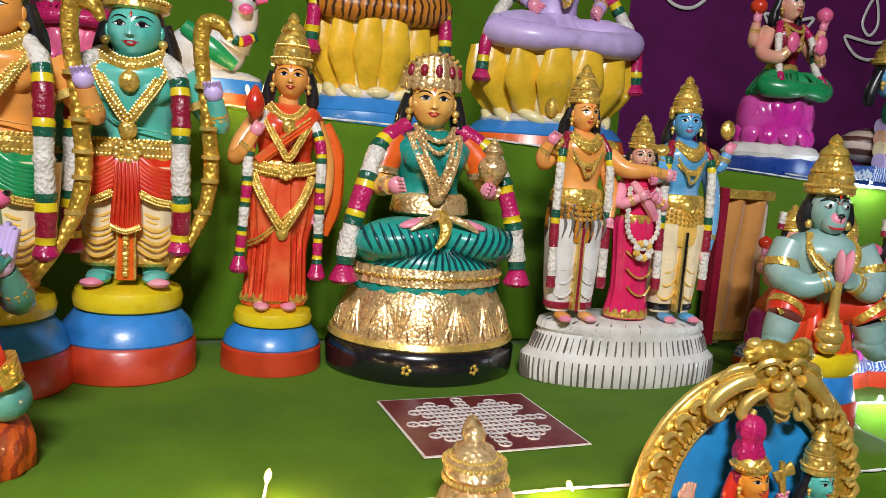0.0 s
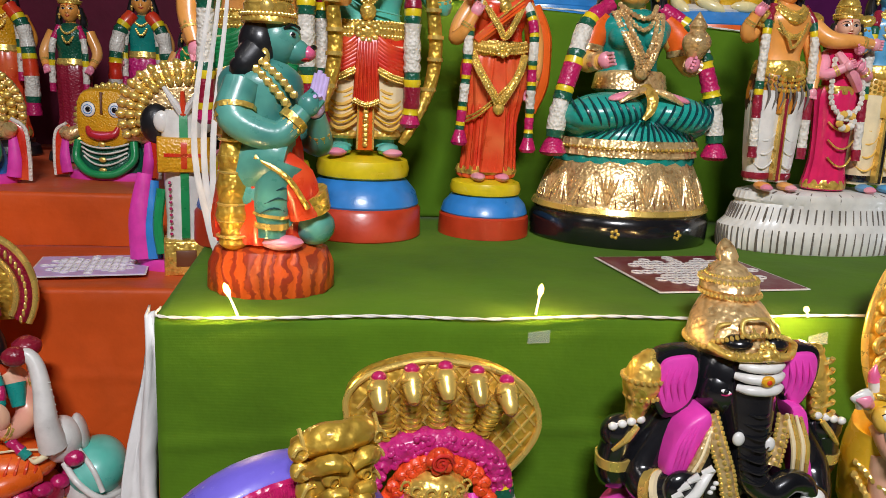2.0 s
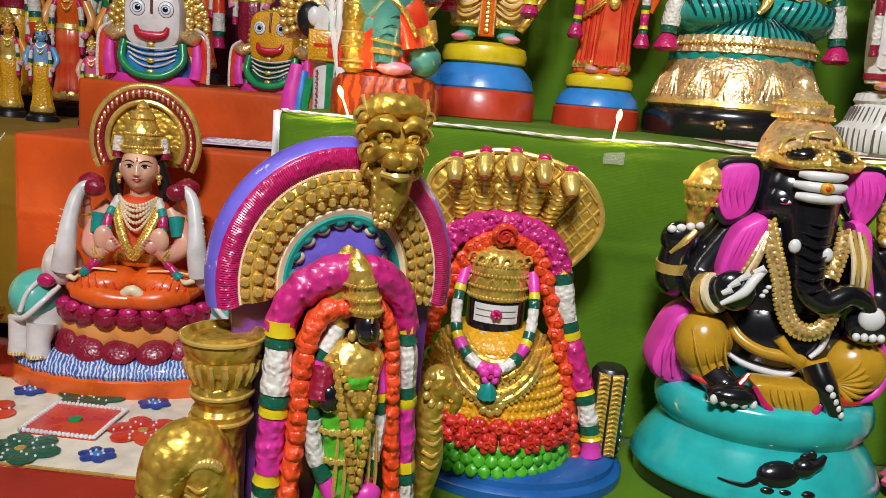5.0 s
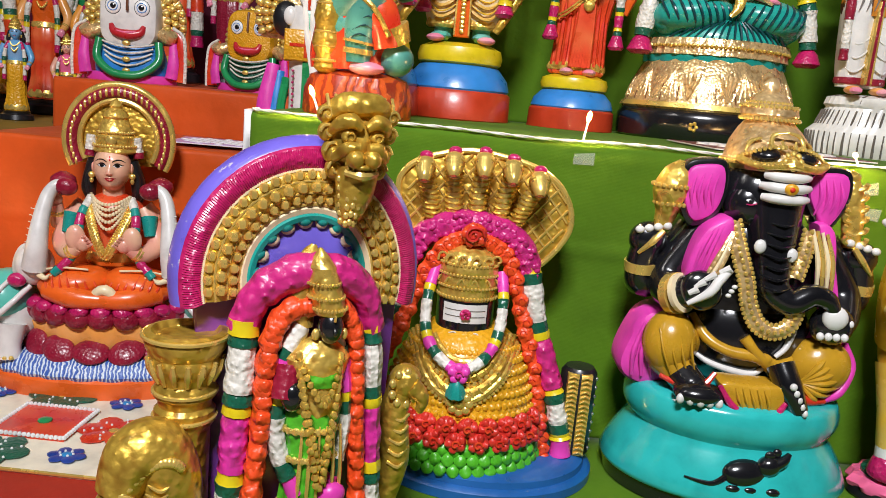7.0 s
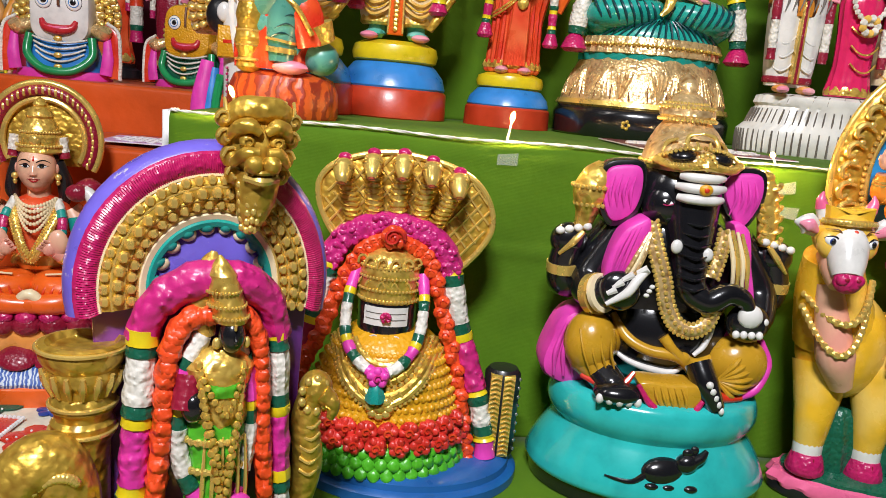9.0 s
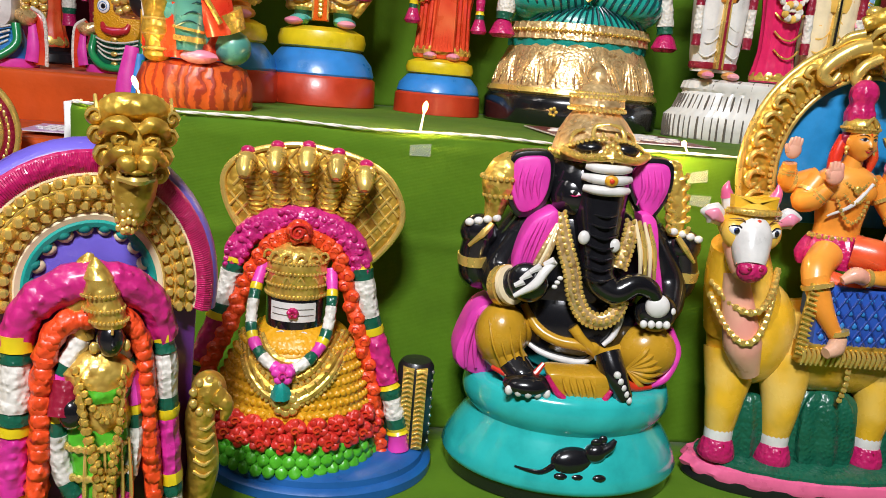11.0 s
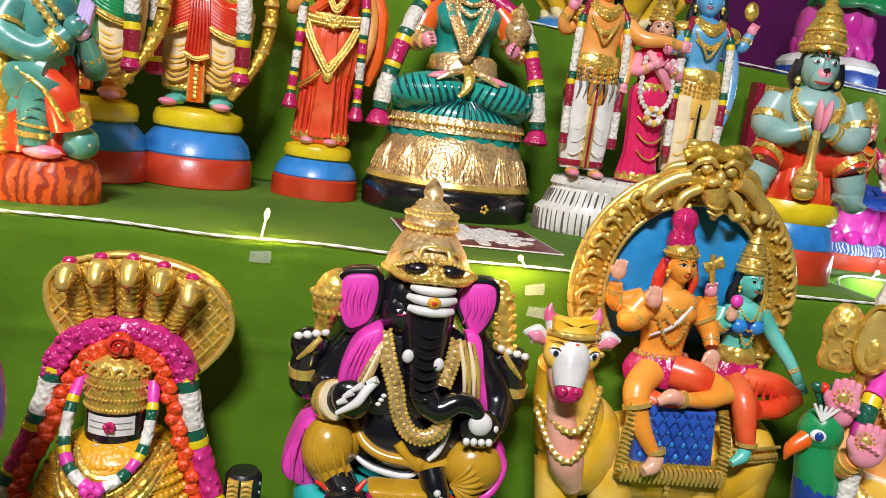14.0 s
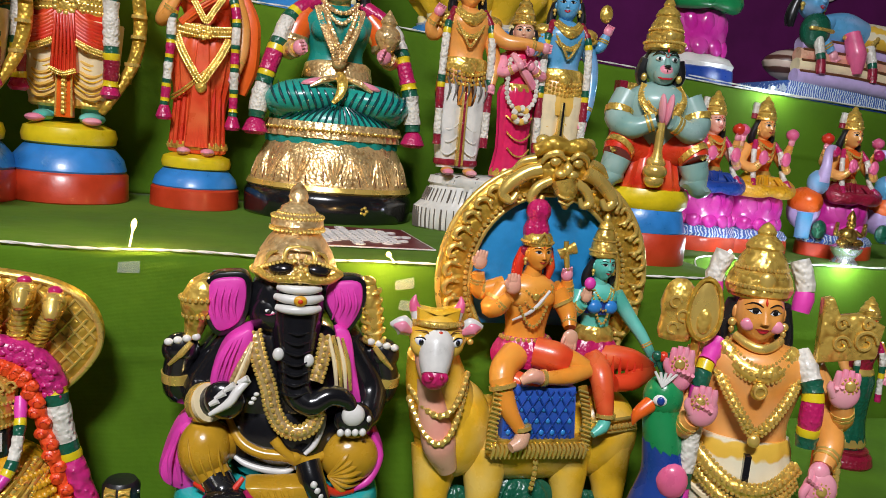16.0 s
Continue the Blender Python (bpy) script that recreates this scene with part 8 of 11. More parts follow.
    limb(s, "orange_skin", [(rx + 2.7, ry + 0.4, 29.6), (rx + 4.2, ry + 0.3, 28.6), (rx + 3.9, ry - 0.2, 30.6)], [0.95, 0.85, 0.6])
    for p, q, r in (((rx - 3.6, ry - 0.5, 28.5), (rx - 3.75, ry - 0.55, 28.2), 1.18), ((rx + 3.45, ry - 0.6, 28.4), (rx + 3.6, ry - 0.7, 28.1), 1.15), ((rx - 4.9, ry + 0.4, 29.0), (rx - 5.2, ry + 0.4, 29.05), 1.05)):
        s.tube("gold_smooth", [p, q], r, 14, 1)
    s.tube("gold", [(rx + 3.7, ry - 0.5, 31.6), (rx + 3.4, ry - 0.5, 33.0), (rx + 3.2, ry - 0.5, 34.6)], [0.26, 0.34, 0.26], 10, 4)
    s.tube("gold", [(rx + 2.6, ry - 0.5, 33.2), (rx + 3.3, ry - 0.6, 33.6), (rx + 4.3, ry - 0.5, 34.0)], [0.6, 0.42, 0.66], 12, 4, squash=0.5)
    s.tube("orange_skin", [(rx, ry, 30.4), (rx + 0.2, ry - 0.2, 31.9)], [1.05, 0.85], 14, 3)
    face(s, (rx + 0.3, ry - 0.5, 33.2), 1.5, "orange_skin", 8, "maroon")
    s.tube("red", [(rx - 1.1, ry - 0.2, 33.6), (rx - 1.6, ry - 0.3, 32.0), (rx - 1.7, ry - 0.4, 30.6), (rx - 1.3, ry - 0.5, 29.8)], [0.5, 0.6, 0.55, 0.2], 12, 5)
    s.tube("red", [(rx + 1.6, ry - 0.1, 33.4), (rx + 1.9, ry - 0.2, 31.8), (rx + 1.7, ry - 0.3, 30.4)], [0.4, 0.5, 0.2], 12, 5)
    s.lathe("gold", [(1.5, 0), (1.62, 0.3), (1.5, 0.9), (1.2, 1.3)], c=(rx + 0.2, ry - 0.3, 34.0), seg=28)
    s.beads("gold_smooth", ring_points((rx + 0.2, ry - 0.3, 34.4), 1.62, 1.62, 18), 0.14, 0.3, closed=True)
    s.tube("gold_smooth", [(rx - 0.3, ry - 1.9, 34.6), (rx + 0.25, ry - 1.95, 35.4), (rx + 0.8, ry - 1.9, 34.6)], 0.16, 6, 3)
    s.lathe("magenta", [(1.25, 0), (1.3, 0.8), (1.0, 1.6), (1.2, 2.2), (1.15, 3.0), (0.7, 3.6), (0.1, 3.8)], c=(rx, ry - 0.1, 34.9), seg=36, folds=7, depth=0.06, soft=2, twist=2)
    s.tube("white", [(rx - 2.0, ry - 1.5, 26.4), (rx - 0.2, ry - 2.1, 27.6), (rx + 1.6, ry - 1.7, 29.6)], [0.1, 0.2, 0.16], 8, 5)
    for w, d, r in ((1.5, 1.1, .17), (1.9, 2.4, .15), (2.1, 4.2, .2)):
        s.beads("gold_smooth", hang((rx - w, ry - 1.2, 30.2), (rx + w, ry - 1.2, 30.2), d, 1.0), r, r * 2.1)
    s.ball("gold", (rx, ry - 2.2, 29.0), (0.35, 0.2, 0.4), 10, 7)
    # companion
    lx, ly = 6.0, 1.2
    s.lathe("magenta", [(2.9, 20.6), (3.2, 22.0), (2.7, 23.6), (2.0, 24.6)], c=(lx, ly, 0), sy=0.8, seg=48, folds=13, depth=0.06, soft=2)
    s.tube("saree_red", [(lx + 0.6, ly - 1.2, 22.6), (lx + 3.6, ly - 2.2, 22.6), (lx + 5.8, ly - 2.6, 21.8)], [1.5, 1.25, 0.8], 18, 5)
    s.tube("saree_red", [(lx + 5.8, ly - 2.6, 21.7), (lx + 3.4, ly - 3.6, 20.8), (lx + 1.2, ly - 4.0, 20.6)], [0.9, 1.0, 0.9], 16, 5)
    s.tube("saree_red", [(lx - 0.4, ly - 1.6, 22.4), (lx - 0.4, ly - 4.0, 21.4), (lx - 0.2, ly - 5.4, 18.6), (lx, ly - 5.6, 17.4)], [1.3, 1.25, 0.95, 0.7], 18, 5)
    for i in range(6):
        s.tube("red", [(lx + 0.4 + 0.8 * i, ly - 3.0 - 0.1 * i, 23.4 - 0.16 * i), (lx + 0.2 + 0.8 * i, ly - 3.7, 22.0 - 0.1 * i), (lx + 0.4 + 0.6 * i, ly - 4.2, 20.6)], [0.05, 0.2, 0.08], 6, 4)
    s.tube("gold_smooth", [(lx, ly - 5.5, 17.9), (lx, ly - 5.55, 17.5)], 1.0, 14, 1)
    s.tube("teal_skin", [(lx, ly - 5.6, 17.3), (lx - 0.5, ly - 6.0, 16.6), (lx - 1.6, ly - 6.4, 16.0)], [0.6, 0.7, 0.35], 14, 4)
    s.lathe("gold", [(2.0, 24.0), (2.3, 24.4), (2.1, 25.4), (1.8, 25.8)], c=(lx, ly, 0), sy=0.8, seg=28, folds=8, depth=0.03)
    s.lathe("teal_skin", [(1.7, 25.2), (1.55, 26.2), (1.9, 27.8), (2.2, 29.0), (1.7, 29.8), (0.8, 30.4)], c=(lx, ly, 0), sy=0.72, seg=32, soft=3)
    s.lathe("deep_blue", [(1.9, 27.2), (2.15, 27.9), (2.1, 28.6)], c=(lx, ly - 0.1, 0), sy=0.78, seg=28)
    for k in (-1, 1):
        s.ball("base_blue", (lx + k * 0.85, ly - 1.4, 28.0), (0.85, 0.65, 0.75), 16, 10)
    limb(s, "teal_skin", [(lx + 2.0, ly, 29.2), (lx + 3.6, ly - 0.4, 27.0), (lx + 4.8, ly - 1.6, 25.2), (lx + 5.9, ly - 2.4, 23.2)], [0.85, 0.8, 0.65, 0.5], fingers="teal_skin")
    limb(s, "teal_skin", [(lx - 2.0, ly, 29.2), (lx - 2.8, ly - 0.8, 27.4), (lx - 2.3, ly - 1.8, 28.4)], [0.85, 0.75, 0.55], hand=False)
    palm(s, (lx - 2.2, ly - 2.1, 29.2), 0.6, "fair_skin")
    s.ball("hot_pink", (lx - 2.1, ly - 2.4, 30.6), (0.62, 0.5, 0.66), 12, 8)
    s.tube("teal_skin", [(lx, ly, 30), (lx, ly - 0.2, 31.2)], [0.8, 0.7], 12, 2)
    face(s, (lx, ly - 0.4, 32.2), 1.32, "teal_skin", 10)
    crown(s, (lx - 0.1, ly - 0.2, 33.1), 1.3, 4.6)
    for w, d, r in ((1.0, 1.2, .15), (1.4, 2.2, .15), (1.2, 3.6, .17)):
        s.beads("gold_smooth", hang((lx - w, ly - 0.9, 29.9), (lx + w, ly - 0.9, 29.9), d, 1.0), r, r * 2.1)
    return s


bull_riders().finish("statue", pose(0.452, 0.515, LOW) @ Matrix.Diagonal((1, 0.95, 1, 1)), "two painted riders on yellow bull before gold arch", "statue", "large clay idols")


def spear_bearer():
    s = Sculpt()
    s.lathe("base_red", [(7, 0), (7.2, 0.5), (6.8, 2.6), (5, 3)], seg=36)
    for k in (-1, 1):
        s.lathe("silk_folds", [(1.9, 3), (2.2, 6), (2.7, 11), (3.1, 15), (3.0, 17)], c=(k * 2.2 + 0.4, 0, 0), seg=36, folds=10, depth=0.03, soft=2, twist=2)
        for i in range(6):
            z = 4 + i * 2.0
            s.tube("cream", [(k * 0.6 + 0.4, -2.9, z + 1.4), (k * 2.6 + 0.4, -3.3, z), (k * 4.6 + 0.4, -2.2, z + 0.8)], [0.25, 0.45, 0.2], 6, 4)
    s.lathe("silk_folds", [(4.9, 14.5), (5.2, 16), (4.9, 18.4), (4.5, 19.6)], c=(0.5, 0, 0), sy=0.72, seg=48, folds=14, depth=0.02, soft=2)
    s.slab("black", [(0.3, 4), (0.9, 4), (0.9, 18.6), (0.3, 18.6)], -4.2, -3.0, 0.1)
    bead_band(s, hang((-4.5, -2.0, 18.8), (5.7, -2.0, 17.6), 2.6, 2.7), 0.6, 0.24, "gold")
    bead_band(s, hang((-4.6, -2.0, 17.4), (5.8, -2.0, 16.2), 2.9, 2.7), 0.45, 0.2, "gold")
    s.ball("gold", (0.8, -4.4, 14.4), (1.0, 0.5, 1.0), 10, 7)
    s.lathe("peach_skin", [(4.2, 19), (4.0, 21), (4.7, 24), (5.4, 26.2), (4.6, 27.6), (2.0, 28.6)], c=(0.7, 0, 0), sy=0.7, soft=3)
    s.tube("peach_skin", [(0.6, 0, 28), (0.4, -0.4, 29.4)], 1.7, 12, 2)
    face(s, (0.3, -0.9, 31.0), 2.5, "peach_skin", 2, tall=1.15)
    for k in (-1, 1):
        s.ball("palm_pink", (0.3 + k * 1.25, -2.75, 30.2), (0.7, 0.4, 0.6), 12, 8)
    crown(s, (0.1, -0.2, 32.6), 2.6, 6.6)
    s.lathe("gold", [(2.6, 0), (3.0, 0.8), (2.8, 1.8), (2.5, 2.4)], c=(0.1, -0.2, 32.4), sy=0.95, seg=40, folds=18, depth=0.04)
    for k in (-1, 1):
        s.garland([(k * 3.4 + 0.2, 0.6, 36), (k * 4.2 + 0.2, 0.2, 33.6), (k * 4.0 + 0.2, 0, 31.4)], 0.9, [("garland_white", 1.5), ("hot_pink", 1)])
    s.tube("gold_smooth", hang((-1.7, -1.6, 28.9), (2.5, -1.6, 28.9), 0.7, 1.6), 0.42, 12, 4, squash=0.7)
    bead_band(s, hang((-2.9, -1.8, 28.0), (4.1, -1.8, 28.0), 2.0, 2.0), 0.75, 0.2, "gold")
    s.ball("gold", (0.6, -4.2, 24.6), (0.8, 0.45, 0.8), 14, 9)
    s.tube("gold_smooth", [(0.6 + 0.5 * math.cos(q), -4.65, 24.6 + 0.5 * math.sin(q)) for q in [i * 0.9 for i in range(7)]], 0.1, 6, 2, True)
    bead_band(s, vee((-3.2, -2.0, 26.4), (4.6, -2.0, 26.4), (0.7, -4.3, 20.8), 0.5), 0.36, 0.22, "gold")
    s.ball("gold_smooth", (0.7, -4.6, 20.2), (0.6, 0.4, 0.6), 12, 8)
    # palms raised and lowered
    limb(s, "peach_skin", [(-4.2, 0, 26.4), (-6.4, -1.0, 22.6), (-6.9, -2.2, 22.6), (-6.6, -3.4, 24.0)], [1.5, 1.4, 1.2, 0.9])
    palm(s, (-6.6, -4.0, 25.6), 1.35)
    limb(s, "peach_skin", [(-4.2, -0.8, 26), (-5.6, -3.0, 20.4), (-5.0, -4.8, 21.6)], [1.4, 1.3, 0.9])
    palm(s, (-4.4, -5.4, 22.6), 1.4)
    limb(s, "peach_skin", [(5.8, 0, 26.4), (8.2, -0.8, 22.6), (8.6, -2.2, 22.8), (8.2, -3.2, 24.4)], [1.5, 1.4, 1.2, 0.9])
    palm(s, (8.0, -3.8, 25.4), 1.35)
    limb(s, "peach_skin", [(5.8, -0.6, 26), (8.0, -2.2, 20.8), (7.2, -4.0, 18.6)], [1.4, 1.3, 0.9])
    palm(s, (7.0, -4.8, 16.8), 1.5, up=-1)
    for x, y, z in ((-6.8, -4.7, 26.2), (-4.8, -6.1, 23.4), (8.2, -4.5, 26.2), (7.0, -5.5, 16.8)):
        s.ball("gold_smooth", (x, y, z), (0.5, 0.25, 0.5), 10, 6)
        s.beads("gold_smooth", [(x + 0.7 * math.cos(t), y + 0.1, z + 0.7 * math.sin(t)) for t in [i * 0.9 for i in range(7)]], 0.13, 0.4, 2, True)
    # spear, axe head and staff
    s.tube("old_gold", [(-5.2, -2.0, 4), (-5.2, -2.0, 28.6)], 0.45, 10, 1)
    s.lathe("gold_smooth", [(0.5, 28.0), (1.1, 28.8), (1.5, 30), (1.4, 31.6), (0.8, 33), (0.1, 34)], c=(-4.9, -2.4, 0), sy=0.4, seg=20, soft=2)
    s.lathe("gold", [(1.4, 27.8), (1.7, 28.6), (1.5, 30), (1.7, 31.2), (1.2, 32.8), (0.5, 33.4)], c=(-7.2, -1.6, 0), sy=0.7, seg=16, soft=2)
    s.slab("gold", [(6.6, 27.6), (10.6, 28.4), (11.0, 31.4), (8.8, 32.2), (6.8, 31.8), (6.2, 33.4), (5.4, 33.2), (5.6, 27.4)], -2.6, -1.4, 0.3)
    s.tube("old_gold", [(6.0, -1.6, 33), (6.0, -1.4, 20)], 0.4, 10, 1)
    for x, z, r in ((9.4, 29.8, 1.1), (7.4, 29.4, 0.8), (7.2, 31.2, 0.6), (9.4, 31.4, 0.5)):
        s.tube("gold_smooth", [(x + r * (1 - t * 0.09) * math.cos(t), -2.75, z + r * (1 - t * 0.09) * math.sin(t)) for t in [q * 0.8 for q in range(11)]], 0.17, 6, 2)
    for x, z in ((-7.6, 29.0), (-6.8, 30.2), (-7.6, 31.4)):
        s.tube("gold_smooth", [(x + 0.5 * math.cos(t), -2.75, z + 0.5 * math.sin(t)) for t in (0, 1, 2, 3, 4, 5)], 0.14, 6, 2)
    s.tube("old_gold", [(-4.9 + 1.5 * math.sin(t), -2.75, 30.6 - (2.4 if math.cos(t) > 0 else 3.2) * math.cos(t)) for t in [q * math.pi / 6 for q in range(12)]], 0.2, 6, 2, True)
    s.ball("gold", (-4.9, -2.9, 30.0), (0.7, 0.3, 1.2), 10, 7)
    s.garland([(-3.0, -1.2, 28), (-4.4, -3.2, 25.4), (-4.6, -3.6, 20), (-5.0, -3.6, 12)], 0.85, [("hot_pink", .9), ("base_yellow", .3), ("dark_green", .5), ("hot_pink", 1.2), ("garland_white", 1.6), ("dark_green", .5), ("hot_pink", 1)])
    s.garland([(4.4, -1.2, 28), (5.6, -3.0, 25), (5.6, -3.4, 20)], 1.0, [("garland_white", 1.2), ("dark_green", .4), ("base_yellow", .3), ("magenta", 1.0), ("base_yellow", .3), ("dark_green", .4)])
    for x in (-6.6, 8.6):
        s.beads("gold_smooth", [(x, -2.6, 22), (x + 0.4, -2.8, 16), (x, -2.8, 8)], 0.4)
        s.tube("orange", [(x * 0.9, -1.6, 20), (x * 0.95, -1.8, 14), (x * 0.9, -1.8, 6)], [0.9, 1.4, 1.0], 10, 4, squash=0.6)
    s.at(Matrix.Translation((1.6, 0, 0)))
    # peacock at his side
    s.tube("deep_blue", [(-8.2, -1.6, 3), (-8.6, -2.4, 10), (-8.0, -2.6, 15), (-9.0, -3.0, 19)], [2.6, 3.0, 2.4, 1.7], 16, 5)
    s.tube("green", [(-8.4, -2.8, 17.4), (-9.1, -3.2, 20.4), (-9.3, -3.4, 22.6)], [1.9, 1.8, 1.5], 14, 4)
    s.ball("green", (-9.3, -3.5, 22.8), (1.9, 1.7, 2.0), 16, 10)
    s.tube("orange", [(-10.4, -4.2, 22.2), (-11.6, -4.8, 21.2), (-11.9, -4.9, 20.2)], [0.8, 0.6, 0.1], 10, 3)
    s.ball("eye_white", (-9.7, -5.0, 22.8), (0.7, 0.3, 0.55), 10, 7)
    s.ball("deep_blue", (-9.7, -5.25, 22.8), (0.36, 0.2, 0.4), 8, 6)
    for i in range(5):
        s.tube("dark_green", [(-9.3, -3.6, 24.4), (-10.4 + i * 0.6, -3.8, 26.2)], [0.3, 0.2], 6, 2)
        s.ball("red" if i % 2 else "dark_green", (-10.4 + i * 0.6, -3.8, 26.5), 0.5, 8, 6)
        s.tube("white", [(-9.7, -4.9, 24.0), (-10.5 + i * 0.5, -4.7, 25.3)], 0.13, 6, 2)
    s.ball("pink", (-7.6, -4.6, 15.4), (1.5, 1.0, 1.7), 12, 8)
    return s


spear_bearer().finish("statue", pose(0.602, 0.392, LOW, 0, 0, -22) @ Matrix.Diagonal((0.95, 0.9, 1.0, 1)), "peach spear bearer statue with gold crown and peacock", "statue", "large clay idols")

# ---- smaller seated and standing figures ----
def petals(s, mat, c, r, z, n, size, tilt=30, sy=0.85):
    for i in range(n):
        a = 2 * math.pi * i / n
        s.ball(mat, (c[0] + r * math.cos(a), c[1] + r * sy * math.sin(a), z), size, 10, 7, (tilt * math.sin(a), -tilt * math.cos(a), math.degrees(a) + 90))


def lotus_lady(lotus, dress, skin, blouse="orange", base=("base_red", "wave_blue"), h=24.0, elephants=False, wide=1.0):
    """A seated lady on a lotus."""
    s = Sculpt()
    k = h / 24.0
    s.at(Matrix.Diagonal((k * wide, k, k, 1)))
    if base:
        s.lathe(base[0], [(6.0, 0), (6.3, 0.3), (6.2, 2.2), (5.6, 2.5)], sx=1.05, sy=0.7, seg=32)
        s.lathe(base[1], [(5.9, 2.3), (6.1, 2.8), (5.4, 3.6), (4.6, 3.9)], sx=1.05, sy=0.7, seg=40, folds=11, depth=0.03)
    s.lathe(lotus, [(3.2, 3.4), (4.4, 4.6), (4.9, 6.6), (4.6, 8.6), (4.0, 9.2)], sy=0.75, seg=32, soft=2)
    petals(s, lotus, (0, 0), 4.0, 6.8, 12, (1.25, 0.8, 2.1), -14, 0.75)
    petals(s, lotus, (0, 0), 4.4, 4.8, 11, (1.2, 0.7, 1.2), 20, 0.75)
    for j in (-1, 1):
        s.tube(dress, [(j * 0.8, -1.4, 10.6), (j * 3.0, -2.2, 10.5), (j * 3.9, -2.8, 10.0), (j * 2.0, -4.0, 9.8), (-j * 0.6, -4.2, 9.9)], [1.5, 1.5, 1.2, 1.05, 0.7], 16, 5)
        for i in range(4):
            s.tube(dress, [(j * (1.0 + 0.6 * i), -2.9, 11.8 - 0.2 * i), (j * (1.5 + 0.6 * i), -3.9, 10.9), (j * (1.6 + 0.6 * i), -4.3 + 0.2 * i, 9.8)], [0.08, 0.2, 0.1], 6, 4)
    s.lathe(dress, [(3.6, 9), (3.8, 9.8), (2.6, 11.6), (2.0, 12.4)], sy=0.8, seg=36, folds=12, depth=0.04)
    s.lathe("gold_smooth", [(2.0, 11.8), (2.2, 12.2), (1.9, 12.8)], sy=0.8, seg=20)
    s.lathe(blouse, [(1.9, 12.6), (1.8, 13.4), (2.4, 15.2), (2.5, 16.2), (1.8, 17), (0.8, 17.6)], sy=0.75, seg=24, soft=2)
    for j in (-1, 1):
        limb(s, skin, [(j * 2.4, 0, 16.2), (j * 3.8, -1.0, 13.8), (j * 3.0, -2.8, 13.2), (j * 2.0, -3.4, 14.2)], [0.9, 0.85, 0.7, 0.5])
        s.ball("pink", (j * 2.0, -3.8, 14.8), (0.8, 0.4, 1.1), 10, 7)
        limb(s, skin, [(j * 2.4, 0.4, 16.4), (j * 4.4, 0, 15.0), (j * 4.8, -0.6, 17.0)], [0.8, 0.75, 0.5])
        s.lathe("red" if j < 0 else "pink", [(0.3, 0), (0.9, 0.5), (0.9, 1.3), (0.2, 1.8)], c=(j * 4.8, -0.7, 17.8), seg=10, soft=2)
        s.garland([(j * 1.6, -0.8, 17.2), (j * 2.4, -1.8, 15.4), (j * 2.6, -2.6, 12.4), (j * 3.2, -4.0, 10.4)], 0.42, [("magenta", 1), ("garland_white", 1.2), ("dark_green", .5), ("garland_white", 1), ("magenta", .8)])
    s.tube(skin, [(0, 0, 17), (0, -0.1, 18.4)], 0.8, 10, 2)
    face(s, (0, -0.4, 19.4), 1.55, skin, 4)
    crown(s, (0, 0, 20.4), 1.5, 3.8)
    s.garland([(-1.6, 0.3, 23), (-1.9, 0.2, 20.6)], 0.5, [("garland_white", 1.3), ("maroon", .6)])
    for d in (1.0, 1.9, 3.0):
        s.beads("gold_smooth", hang((-1.4, -1.2, 17.2), (1.4, -1.2, 17.2), d, 1.2), 0.2)
    if elephants:
        for j in (-1, 1):
            s.ball("lilac", (j * 7.2, -0.6, 7.4), (2.4, 2.8, 3.2), 16, 10)
            s.ball("orange", (j * 7.4, -1.0, 8.6), (2.5, 2.9, 2.4), 16, 10)
            s.ball("blue_skin", (j * 6.4, -2.0, 11.8), (1.7, 1.7, 2.0), 14, 9)
            s.tube("lilac", [(j * 6.4, -2.8, 12), (j * 6.2, -3.0, 14.4), (j * 5.6, -2.4, 17.0), (j * 4.4, -2.0, 17.4)], [1.1, 0.8, 0.6, 0.4], 12, 5)
            s.ball("magenta", (j * 4.2, -2.0, 16.8), (0.9, 0.7, 0.9), 10, 7)
            s.tube("blue_skin", [(j * 8.0, -2.2, 7), (j * 8.2, -2.4, 3)], [1.3, 1.1], 12, 3)
            s.ball("dark_green", (j * 6.0, -3.4, 4.6), (1.3, 0.8, 1.5), 10, 7)
    return s


